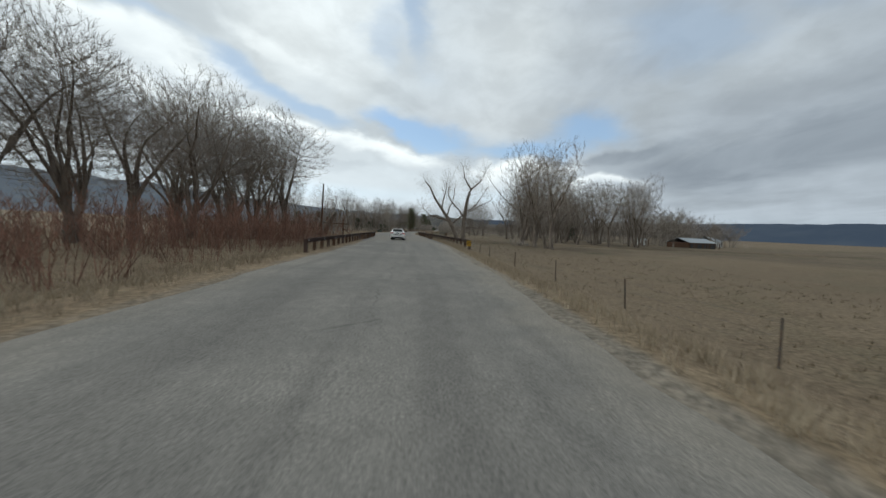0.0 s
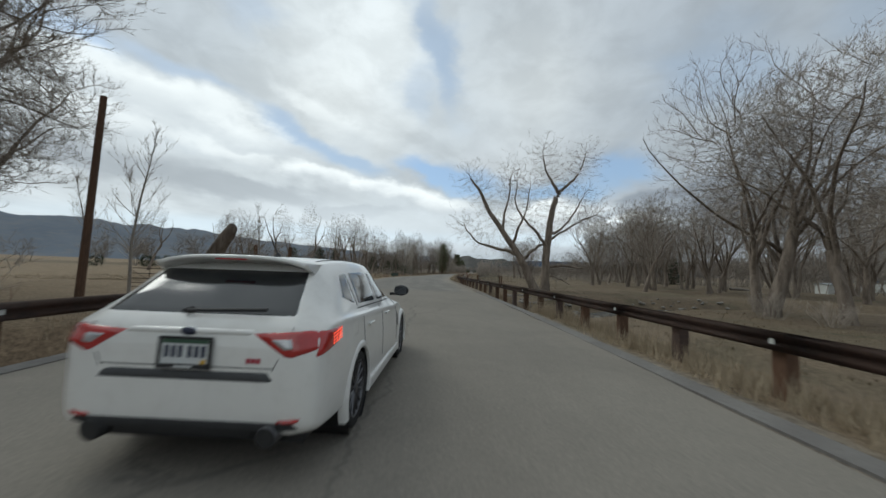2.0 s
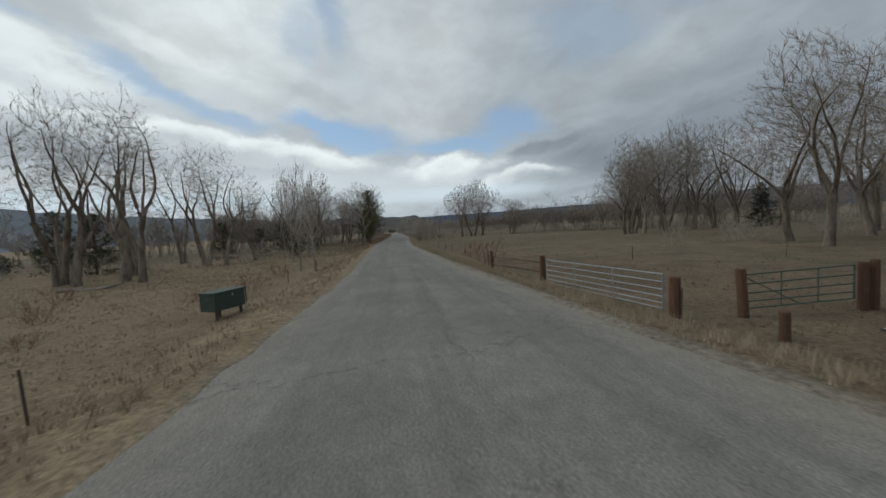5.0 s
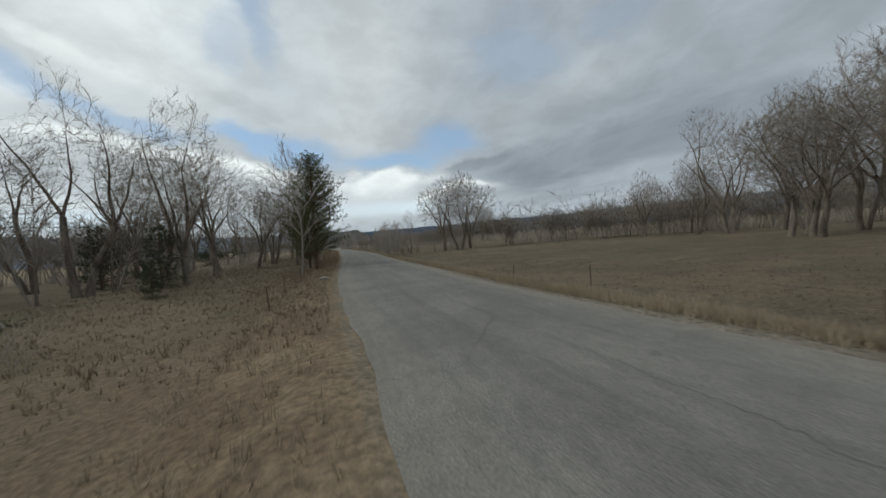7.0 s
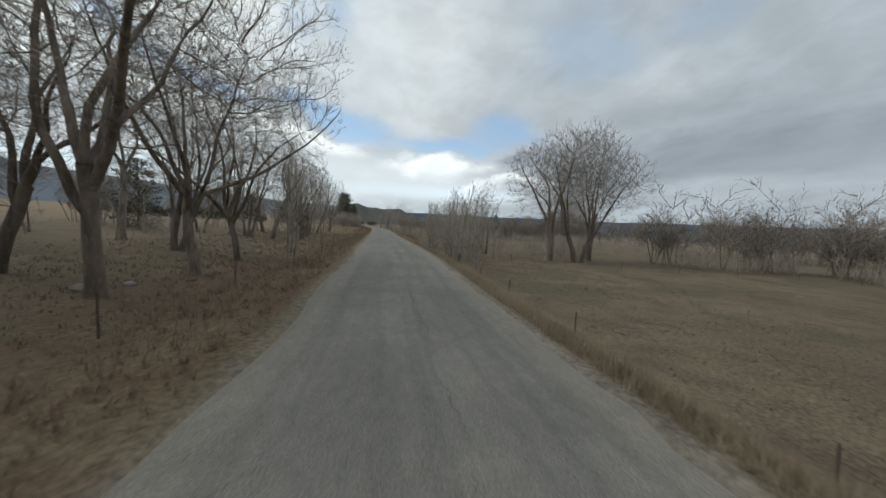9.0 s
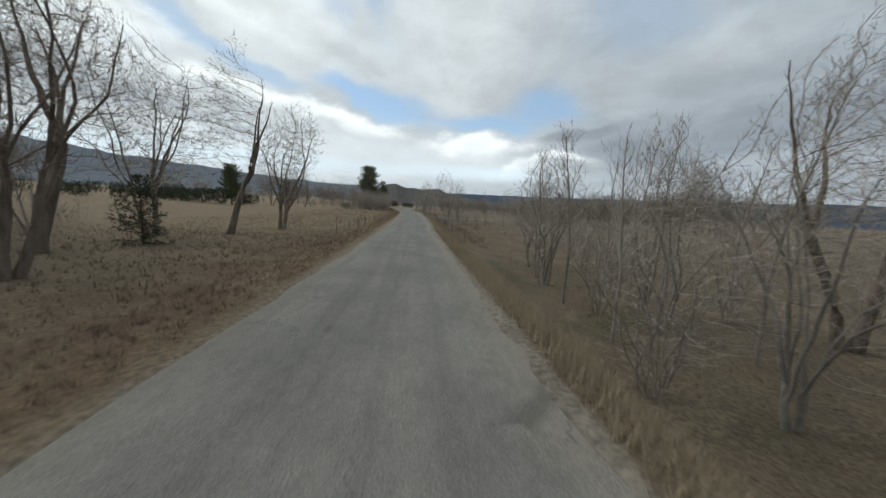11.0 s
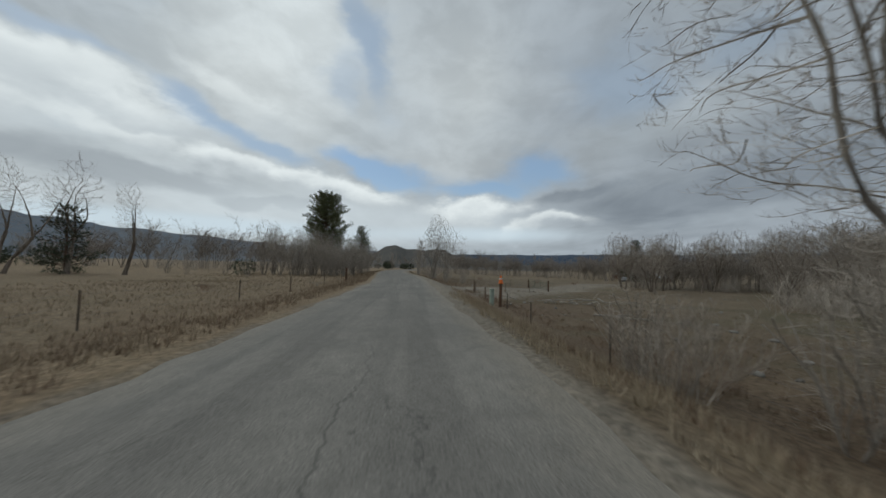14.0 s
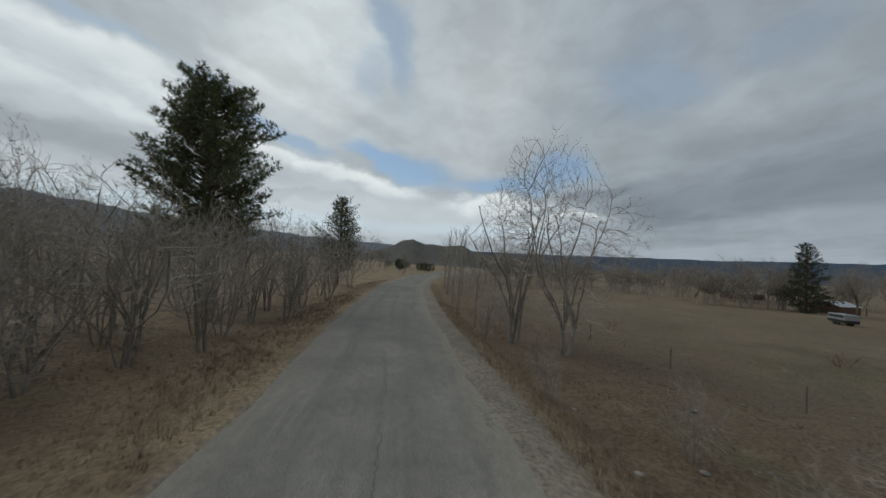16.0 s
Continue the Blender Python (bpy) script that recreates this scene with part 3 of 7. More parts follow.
def mountain(name, mat, label, eye, rows, depth, rough, seed):
    """A ridge round an eye point: rows of (azimuth right of ahead, distance, height)."""
    az = np.arange(rows[0][0], rows[-1][0] + 0.01, 0.35)
    d = np.interp(az, [r[0] for r in rows], [r[1] for r in rows])
    hgt = np.interp(az, [r[0] for r in rows], [r[2] for r in rows])
    t = np.linspace(0, 1, 14)
    V = []
    for k in t:
        rise = smooth(np.array(k), 0, 1) if k < 1 else 1.0
        dist = d - depth * (1 - k)
        gully = rough * (value_noise(az / 2.1, az * 0 + k * 3, seed) + 0.5 * value_noise(az / 0.8, az * 0 + k * 5, seed + 1)) * hgt * k
        V.append(np.stack([eye[0] + dist * np.sin(np.radians(az)), eye[1] + dist * np.cos(np.radians(az)), hgt * (0.35 * k + 0.65 * rise) + gully - 6 * (1 - k)], 1))
    back = V[-1].copy()
    back[:, 2] = -20
    back[:, :2] += 0.1 * (back[:, :2] - np.array(eye))
    V.append(back)
    ob = mesh_object(name, np.concatenate(V), grid_faces(len(az), len(V)), mat, smooth_shade=True)
    tagged(ob, label, "mountain", kind="structure")


mountain("backdrop_west", HAZY_FOREST, "long forested mountain slope under cloud, blue haze in its colour", (20, 318), [(-85, 2300, 150), (-60, 2100, 178), (-40, 1900, 152), (-32, 1900, 132), (-20, 2000, 106), (-9, 2300, 104), (0, 2600, 110), (8, 2700, 60)], 900, 0.05, 11)
mountain("backdrop_hill", HAZY_SCRUB, "low scrub-covered hills ahead of the road, tinted with haze", (25, 350), [(-6, 1000, 10), (-1, 900, 26), (1.5, 860, 46), (3.2, 830, 50), (5, 850, 41), (8, 860, 43), (11, 850, 45), (13, 900, 32), (20, 1000, 22), (30, 1100, 8)], 420, 0.05, 21)
mountain("backdrop_east", HAZY_RIDGE, "forested ridge on the horizon, dark blue haze in its colour", (10, 200), [(2, 2800, 60), (10, 2700, 92), (20, 2700, 100), (40, 2500, 104), (60, 2400, 112), (100, 2400, 110)], 500, 0.03, 31)
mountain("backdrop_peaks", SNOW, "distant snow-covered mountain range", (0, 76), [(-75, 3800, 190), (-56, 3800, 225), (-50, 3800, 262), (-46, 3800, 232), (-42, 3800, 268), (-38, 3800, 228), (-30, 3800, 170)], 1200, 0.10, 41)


# ---- trees ----
def catmull(P, n):
    """A smooth curve through rows of P, at n even steps of the row number."""
    P = np.asarray(P, float)
    t = np.linspace(0, len(P) - 1, n)
    i = np.minimum(t.astype(int), len(P) - 2)
    f = (t - i)[:, None]
    a, b, c, d = P[np.maximum(i - 1, 0)], P[i], P[i + 1], P[np.minimum(i + 2, len(P) - 1)]
    return 0.5 * (2 * b + (c - a) * f + (2 * a - 5 * b + 4 * c - d) * f * f + (3 * b - a - 3 * c + d) * f ** 3)


def tubes(lines):
    """Vertices and quads of tapering tubes. lines: list of (points (k,3), radii (k,), sides)."""
    groups, VV, FF, base = {}, [], [], 0
    for p, r, s in lines:
        groups.setdefault((len(p), s), []).append((p, r))
    for (k, s), some in groups.items():
        P, R = np.array([a for a, _ in some]), np.array([b for _, b in some])
        T = np.gradient(P, axis=1)
        T /= np.linalg.norm(T, axis=2, keepdims=True) + 1e-9
        ref = np.where(np.abs(T[..., 2:3]) > 0.9, np.array([1.0, 0, 0]), np.array([0, 0, 1.0]))
        A = np.cross(T, ref)
        A /= np.linalg.norm(A, axis=2, keepdims=True) + 1e-9
        B = np.cross(T, A)
        ang = np.arange(s) * 2 * np.pi / s
        ring = P[:, :, None] + R[:, :, None, None] * (np.cos(ang)[None, None, :, None] * A[:, :, None] + np.sin(ang)[None, None, :, None] * B[:, :, None])
        n = len(some)
        VV.append(ring.reshape(-1, 3))
        i = (np.arange(n)[:, None, None] * k + np.arange(k - 1)[None, :, None]) * s
        j = np.arange(s)[None, None, :]
        j2 = (j + 1) % s
        f = np.stack([i + j, i + j2, i + s + j2, i + s + j], -1).reshape(-1, 4)
        FF.append(f + base)
        base += n * k * s
    return np.concatenate(VV), np.concatenate(FF)


def rand_dir(rng, d, angle):
    """A direction at an angle from d, turned at random about it."""
    d = d / np.linalg.norm(d)
    o = np.cross(d, (0.3, 0.5, 0.81) if abs(d[2]) > 0.9 else (0, 0, 1))
    o /= np.linalg.norm(o)
    q = np.cross(d, o)
    t = rng.uniform(0, 2 * math.pi)
    return math.cos(angle) * d + math.sin(angle) * (math.cos(t) * o + math.sin(t) * q)


def limb(rng, p, d, length, r0, r1, k, wander, lift):
    pts, d = [np.array(p, float)], np.array(d, float) / np.linalg.norm(d)
    for _ in range(k - 1):
        d = d + rng.normal(0, wander, 3) + np.array([0, 0, lift])
        d /= np.linalg.norm(d)
        pts.append(pts[-1] + d * length / (k - 1))
    return np.array(pts), np.linspace(r0, r1, k)


def sprout(rng, line, level, plan, wood, twigs):
    """Adds the children of a limb, level by level, as plan tells: (number, angle, length, lift, wander)."""
    if level >= len(plan):
        return
    pts, rad = line
    number, angle, share, lift, wander = plan[level]
    total = np.linalg.norm(np.diff(pts, axis=0), axis=1).sum()
    last = level == len(plan) - 1
    n = max(1, int(number * rng.uniform(0.75, 1.25) + 0.5))
    for c in range(n):
        s = 1.0 if c == 0 and level < 2 else rng.uniform(0.28, 1.0)
        f = s * (len(pts) - 1)
        i = min(int(f), len(pts) - 2)
        p = pts[i] + (pts[i + 1] - pts[i]) * (f - i)
        r = np.interp(f, np.arange(len(rad)), rad)
        d = rand_dir(rng, pts[i + 1] - pts[i], radians(angle) * rng.uniform(0.6, 1.35))
        d[2] += 0.22
        length = total * share * rng.uniform(0.65, 1.25) * (1.15 - 0.5 * s)
        r0 = max(0.010 if total < 2.2 else 0.014, min(r * 0.8, r * rng.uniform(0.5, 0.8)))
        k = 2 if last else (4 if level > 0 else 6)
        child = limb(rng, p, d, length, r0, max(0.0035, r0 * (0.3 if not last else 0.4)), k, wander, lift)
        thick = r0 > 0.035
        (wood if thick else twigs).append((*child, 6 if r0 > 0.1 else (4 if thick else 3)))
        sprout(rng, child, level + 1, plan, wood, twigs)


def colonise(rng, seeds, cloud, step, reach, kill, lift, gnarl, rounds=110):
    """Branches that grow from the seeds towards a cloud of buds: points and the number of each one's parent."""
    P, parent, kids = seeds.copy(), np.full(len(seeds), -1), np.zeros(len(seeds), int)
    A = cloud.astype(np.float32)

    def apart(a, b):
        b = b.astype(np.float32)
        return (a * a).sum(1)[:, None] + (b * b).sum(1)[None] - 2 * (a @ b.T)

    D = apart(A, P)
    at, d = D.argmin(1), np.sqrt(np.maximum(D.min(1), 1e-6))
    last, heading = np.zeros_like(P), np.zeros_like(P)
    for _ in range(rounds):
        live = d < reach
        if not live.any():
            break
        v = (A[live] - P[at[live]]) / (d[live, None] + 1e-9)
        u, inv = np.unique(at[live], return_inverse=True)
        way = np.zeros((len(u), 3))
        np.add.at(way, inv, v)
        way /= np.linalg.norm(way, axis=1, keepdims=True) + 1e-9
        way += 0.75 * heading[u] + rng.normal(0, gnarl, way.shape) + np.array([0, 0, lift])
        way /= np.linalg.norm(way, axis=1, keepdims=True)
        Q = P[u] + way * step
        ok = (kids[u] < 3) & ((kids[u] == 0) | (np.linalg.norm(Q - last[u], axis=1) > 0.45 * step))
        if not ok.any():
            break
        u, Q, way = u[ok], Q[ok], way[ok]
        last[u] = Q
        kids[u] += 1
        base = len(P)
        P, parent = np.concatenate([P, Q]), np.concatenate([parent, u])
        kids, last = np.concatenate([kids, np.zeros(len(Q), int)]), np.concatenate([last, np.zeros_like(Q)])
        heading = np.concatenate([heading, way])
        D = apart(A, Q)
        k = D.argmin(1)
        near = np.sqrt(np.maximum(D[np.arange(len(A)), k], 1e-6))
        better = near < d
        d, at = np.where(better, near, d), np.where(better, base + k, at)
        keep = d > kill
        A, d, at = A[keep], d[keep], at[keep]
        if len(A) == 0:
            break
    return P, parent


def grown_lines(rng, seeds, radii, cloud, step, reach, kill, lift=0.10, gnarl=0.14, leaf=0.006, power=1.8, fork=0.72):
    """Branches grown from seed points, as tapering lines: thick ones and twigs apart."""
    P, parent = colonise(rng, seeds, cloud, step, reach, kill, lift, gnarl)
    n, m = len(P), len(seeds)
    w = np.zeros(n)
    for i in range(n - 1, m - 1, -1):
        w[i] = w[i] if w[i] else leaf ** power
        w[parent[i]] += w[i]
    r = w ** (1 / power)
    main = np.full(n, -1)
    for i in range(n - 1, m - 1, -1):
        p = parent[i]
        if p >= m and (main[p] < 0 or r[i] > r[main[p]]):
            main[p] = i
    wood, twigs = [], []
    for i in range(m, n):
        p = parent[i]
        if p >= m and main[p] == i:
            continue
        chain = [p, i]
        while main[chain[-1]] >= 0:
            chain.append(main[chain[-1]])
        pts = P[chain].copy()
        for _ in range(2):
            pts[1:-1] = (pts[:-2] + 2 * pts[1:-1] + pts[2:]) / 4
        if len(pts) > 3:
            pts[-1] = pts[-2] + 0.35 * (pts[-1] - pts[-2]) + 0.65 * (pts[-2] - pts[-3])
        rad = r[chain].copy()
        rad[-1] *= 0.35
        rad[0] = min(rad[1] * 1.1, radii[p]) if p < m else rad[1]
        if p < m:
            rad = np.minimum(rad, radii[p] * fork)
        thick = rad[0] > 0.03
        (wood if thick else twigs).append((pts, rad, 6 if rad[0] > 0.08 else (4 if thick else 3)))
    return wood, twigs


def bud_cloud(rng, number, centre, size, low, seed, shell=2.6):
    """Buds in a lumpy dome, thicker towards its outside and none under low."""
    d = rng.normal(0, 1, (number * 2, 3))
    d /= np.linalg.norm(d, axis=1, keepdims=True)
    lump = 1 + 0.24 * np.sin(3 * d[:, 0] + 2.3 * d[:, 2] + seed) + 0.20 * np.sin(4.3 * d[:, 1] - 3.1 * d[:, 2] + 2 * seed)
    p = d * (lump * rng.uniform(0, 1, len(d)) ** (1 / shell))[:, None] * np.array(size) + np.array(centre)
    return p[p[:, 2] > low][:number]


def tree_lines(seed, height, radius, stems=1, limbs=5, girth=0.03, bole=0.24, buds=1000, low=0.24, step=0.38, kill=0.72, gnarl=0.2, lean=0.10, reach=1.7, open_=24.0, lift=0.10, leaf=0.006, shell=2.6):
    """A bare broadleaf tree: boles, long gnarled limbs, and the branches grown from them into a dome."""
    rng = np.random.default_rng(seed)
    wood, seeds, radii = [], [], []
    for q in range(stems):
        a = rng.uniform(0, 1.2) + q * 2 * math.pi / stems
        off = lean * rng.uniform(0.7, 1.3) * (1 if stems == 1 else 1.9)
        d = np.array([math.cos(a) * off, math.sin(a) * off, 1.0])
        r = height * girth * rng.uniform(0.85, 1.1) / stems ** 0.45
        base = np.array([math.cos(a), math.sin(a), 0]) * r * (1.3 if stems > 1 else 0)
        pts, rad = limb(rng, base - np.array([0, 0, 0.35]), d, height * bole * rng.uniform(0.85, 1.2) + 0.35, r, r * 0.74, 7, 0.07, 0.02)
        rad[0] *= 1.45
        rad[1] *= 1.08
        wood.append((pts, rad, 10))
        seeds.append(pts[4:])
        radii.append(rad[4:])
        count = max(2, round(limbs / stems ** 0.7))
        turn = rng.uniform(0, 6.28)
        for k in range(count):
            f = 6.0 if k < 2 else rng.uniform(3.6, 6.0)
            i = min(int(f), 5)
            p = pts[i] + (pts[i + 1] - pts[i]) * (f - i)
            az = turn + k * 6.28 / count + rng.normal(0, 0.3)
            if stems > 1:
                az = a + (az - turn - 3.14) * 0.55
            out = math.tan(radians(open_ * (0.35 if k == 0 else rng.uniform(0.7, 1.5))))
            way = np.array([math.cos(az) * out, math.sin(az) * out, 1.0])
            length = (height - p[2]) * rng.uniform(0.62, 0.88) * (0.9 + 0.2 * out)
            r0 = rad[i] * rng.uniform(0.5, 0.78)
            line = limb(rng, p, way, length, r0, max(0.02, r0 * 0.12), 13, 0.12, 0.035)
            wood.append((*line, 7))
            seeds.append(line[0][2:])
            radii.append(line[1][2:])
    seeds, radii = np.concatenate(seeds), np.concatenate(radii)
    mid = height * (low + 1) / 2
    cloud = bud_cloud(rng, buds, (0, 0, mid), (radius, radius, height - mid), height * low, seed, shell)
    more, twigs = grown_lines(rng, seeds, radii, cloud, step, reach, kill, lift, gnarl, leaf)
    return wood + more, twigs


PROTO = {}


def fuzz(P0, P1, rng, per_metre, length, width, lift=0.4, angle=0.55):
    """Fine twigs on straight pieces of branch: starts and ends of the new twigs."""
    L = np.linalg.norm(P1 - P0, axis=1)
    n = rng.poisson(L * per_metre)
    A, B = np.repeat(P0, n, 0), np.repeat(P1, n, 0)
    t = rng.uniform(0.1, 1.0, (len(A), 1))
    D = (B - A) / (np.linalg.norm(B - A, axis=1, keepdims=True) + 1e-9)
    Q = rng.normal(0, 1, D.shape)
    Q -= (Q * D).sum(1, keepdims=True) * D
    Q /= np.linalg.norm(Q, axis=1, keepdims=True) + 1e-9
    d = D * math.cos(angle) + Q * math.sin(angle)
    d[:, 2] += lift
    d /= np.linalg.norm(d, axis=1, keepdims=True)
    S = A + (B - A) * t
    return S, S + d * length * rng.uniform(0.45, 1.2, (len(S), 1))


def blades(S, E, rng, width):
    """Each twig as a thin pointed sliver."""
    w = np.cross(E - S, rng.normal(0, 1, S.shape))
    w *= width / 2 / (np.linalg.norm(w, axis=1, keepdims=True) + 1e-9)
    V = np.stack([S - w, S + w, E], 1).reshape(-1, 3)
    return V, np.arange(len(V)).reshape(-1, 3)


def ribbons(lines, rng):
    """Thin branches as flat tapering strips, each turned its own way: cheap enough for thousands."""
    VV, FF, base, groups = [], [], 0, {}
    for p, r, _ in lines:
        groups.setdefault(len(p), []).append((p, r))
    for k, some in groups.items():
        P, R = np.array([a for a, _ in some]), np.array([b for _, b in some])
        T = np.gradient(P, axis=1)
        W = np.cross(T, rng.normal(0, 1, (len(some), 1, 3)))
        W *= R[..., None] / (np.linalg.norm(W, axis=2, keepdims=True) + 1e-9)
        VV.append(np.stack([P - W, P + W], 2).reshape(-1, 3))
        i = (base + (np.arange(len(some))[:, None] * k + np.arange(k - 1)[None]) * 2).reshape(-1, 1)
        FF += [i + np.array([[0, 1, 3]]), i + np.array([[0, 3, 2]])]
        base += len(some) * k * 2
    return np.concatenate(VV), np.concatenate(FF)


def pieces(lines, thin):
    P0 = [p[:-1][r[:-1] < thin] for p, r, _ in lines]
    P1 = [p[1:][r[:-1] < thin] for p, r, _ in lines]
    return np.concatenate(P0), np.concatenate(P1)


def crown_mesh(wood, twigs, rng, first, second, width=0.016, third=None):
    V, F = ribbons(twigs, rng)
    VV, FF, base = [V], [F], len(V)
    S, E = fuzz(*pieces(wood + twigs, 0.06), rng, first[0], first[1], width, 0.5)
    steps = [(S, E, width)]
    S2, E2 = fuzz(S, E, rng, second[0], second[1], width, 0.35)
    steps.append((S2, E2, width * 0.75))
    if third:
        steps.append((*fuzz(S2, E2, rng, third[0], third[1], width, 0.3), width * 0.6))
    for a, b, w in steps:
        V, F = blades(a, b, rng, w)
        VV.append(V)
        FF.append(F + base)
        base += len(V)
    return np.concatenate(VV), np.concatenate(FF)


TWIGGY = {"spread": ((6.5, 0.55), (3.6, 0.32)), "rich": ((6.0, 0.65), (3.4, 0.38)), "medium": ((5.0, 0.7), (2.8, 0.4)), "lean": ((5.0, 0.6), (2.6, 0.36)), "far": ((4.0, 0.9), (2.0, 0.5)), "young": ((3.4, 0.5), (2.0, 0.32)), "vase": ((5.0, 0.42), (2.0, 0.24)),
          "thicket": ((5.0, 0.36), (2.2, 0.2)), "willow": ((2.4, 0.4), (0.8, 0.22)), "bush": ((1.6, 0.26), (0.5, 0.14)), "grey_bush": ((3, 0.34), (1.6, 0.22))}
FINE = {"spread": 0.015, "rich": 0.019, "medium": 0.022, "lean": 0.02, "far": 0.034, "young": 0.016, "vase": 0.014, "thicket": 0.013, "willow": 0.014, "bush": 0.014, "grey_bush": 0.014}


def tree_proto(kind, name, lines, bark, twig, label, category="tree"):
    wood, twigs = lines
    root = tagged(new(name), label, category)
    if category == "shrub":
        tagged(mesh_object("wood", *tubes(wood), bark, root, smooth_shade=True), kind="stuff")
    else:
        mesh_object("trunk", *tubes(wood), bark, root, smooth_shade=True)
    t = TWIGGY[kind]
    mesh_object("crown", *crown_mesh(wood, twigs, np.random.default_rng(len(twigs)), t[0], t[1], FINE[kind]), twig, root)
    PROTO.setdefault(kind, []).append([root, False])


def place(kind, index, x, y, scale=1.0, turn=None, group="", label="", stretch=1.0, sink=0.05):
    entry = PROTO[kind][index % len(PROTO[kind])]
    root = entry[0]
    turn = (x * 37.7 + y * 91.3) % 360 if turn is None else turn
    m = pose(x, y, at_ground(x, y) - sink, 0, 0, turn) @ Matrix.Diagonal((scale, scale, scale * stretch, 1))
    if not entry[1]:
        entry[1] = True
        root.matrix_basis = m
        ob = root
    else:
        s, root.scale = root.scale.copy(), (1, 1, 1)
        ob = copy_thing(root, m)
        root.scale = s
    return tagged(ob, label, "", group)


BARE = "tall bare cottonwood with grey-brown bark"
for n in range(4):
    tree_proto("rich", "cottonwood_tree", tree_lines(10 + n, 14.5, (4.5, 4.1, 4.9, 4.2)[n], (1, 2, 1, 2)[n], (5, 6, 6, 6)[n], 0.030, 0.21, 6000, 0.26, 0.24, 0.33, 0.2, open_=19, lift=0.14), BARK, TWIG, BARE)
for n in range(2):
    tree_proto("spread", "cottonwood_tree", tree_lines(16 + n, 15.5, 5.2, 1, 6, 0.018, 0.26, 7000, 0.28, 0.24, 0.33, open_=25, lift=0.12), BARK, TWIG, "spreading bare cottonwood beside the road")
for n in range(4):
    tree_proto("medium", "cottonwood_tree", tree_lines(20 + n, 14, (3.6, 4.0, 3.4, 4.2)[n], (1, 2, 1, 3)[n], (5, 6, 4, 7)[n], 0.023, 0.24, 4200, 0.26, 0.28, 0.38, open_=18, lift=0.14), BARK, TWIG, BARE)
for n in range(4):
    tree_proto("lean", "cottonwood_tree", tree_lines(30 + n, 15, (2.4, 2.8, 2.0, 2.6)[n], (1, 2, 1, 1)[n], 3, 0.022, 0.38, 1800, 0.36, 0.28, 0.38, 0.22, 0.14, open_=15), BARK, TWIG, "slender half-dead cottonwood with broken upright limbs")
for n in range(3):
    tree_proto("far", "cottonwood_tree", tree_lines(40 + n, 14, 4.2, (2, 1, 3)[n], 5, 0.024, 0.22, 2000, 0.24, 0.4, 0.6), BARK, TWIG, BARE)


def sapling_lines(seed, height, stems):
    """Slim upright stems with many thin rising side branches."""
    rng = np.random.default_rng(seed)
    wood, twigs = [], []
    for q in range(stems):
        a = rng.uniform(0, 6.28)
        h = height * rng.uniform(0.75, 1.0) if q else height
        base = np.array([math.cos(a), math.sin(a), 0]) * (0.0 if stems == 1 else 0.22)
        trunk = limb(rng, base - np.array([0, 0, 0.2]), (math.cos(a) * 0.08 * q, math.sin(a) * 0.08 * q, 1), h + 0.2, 0.0075 * h + 0.02, 0.012, 12, 0.045, 0.06)
        wood.append((*trunk, 7))
        for b in range(int(4.2 * h)):
            t = 0.16 + 0.84 * rng.uniform(0, 1) ** 0.85
            f = t * 11
            i = min(int(f), 10)
            at = trunk[0][i] + (trunk[0][i + 1] - trunk[0][i]) * (f - i)
            az = rng.uniform(0, 6.28)
            L = h * (0.07 + 0.26 * (1 - t) ** 0.8) * rng.uniform(0.5, 1.2)
            line = limb(rng, at, (math.cos(az), math.sin(az), 0.55 + 1.0 * t), L, 0.008 + 0.007 * L, 0.004, 5, 0.10, 0.09)
            twigs.append((*line, 3))
            sprout(rng, line, 0, [(3.2, 34, 0.5, 0.06, 0.12)], twigs, twigs)
    return wood, twigs


for n in range(3):
    tree_proto("young", "young_tree", sapling_lines(50 + n, 9, (1, 2, 1)[n]), PALE_BARK, PALE_TWIG, "young bare tree with pale grey bark")
for n in range(2):
    tree_proto("vase", "young_cottonwood", tree_lines(55 + n, 11, (3.3, 2.8)[n], (3, 3)[n], 7, 0.020, 0.14, 6500, 0.14, 0.18, 0.25, 0.16, 0.07, reach=1.3, open_=14, lift=0.16, leaf=0.005), PALE_BARK, PALE_TWIG, "young bare cottonwood with several pale rising stems")


def thicket_lines(seed, height, stems, radius, twig=5, lean=0.25):
    rng = np.random.default_rng(seed)
    wood, twigs = [], []
    for s in range(stems):
        a, q = rng.uniform(0, 2 * math.pi), radius * math.sqrt(rng.uniform(0, 1))
        base = np.array([math.cos(a) * q, math.sin(a) * q, -0.1])
        d = np.array([math.cos(a) * lean * rng.uniform(0, 1.4), math.sin(a) * lean * rng.uniform(0, 1.4), 1.0])
        h = height * rng.uniform(0.35, 1.0)
        line = limb(rng, base, d, h, 0.008 + 0.005 * h * rng.uniform(0.4, 1.0), 0.004, 6, 0.09, 0.02)
        (wood if s % 3 == 0 else twigs).append((*line, 3))
        sprout(rng, (line[0][1:], line[1][1:]), 0, [(twig, 36, 0.46, 0.06, 0.1), (3, 36, 0.5, 0.03, 0.1)], twigs, twigs)
    return wood, twigs


def shrub_proto(kind, name, lines, bark, twig, label):
    tree_proto(kind, name, lines, bark, twig, label, "shrub")


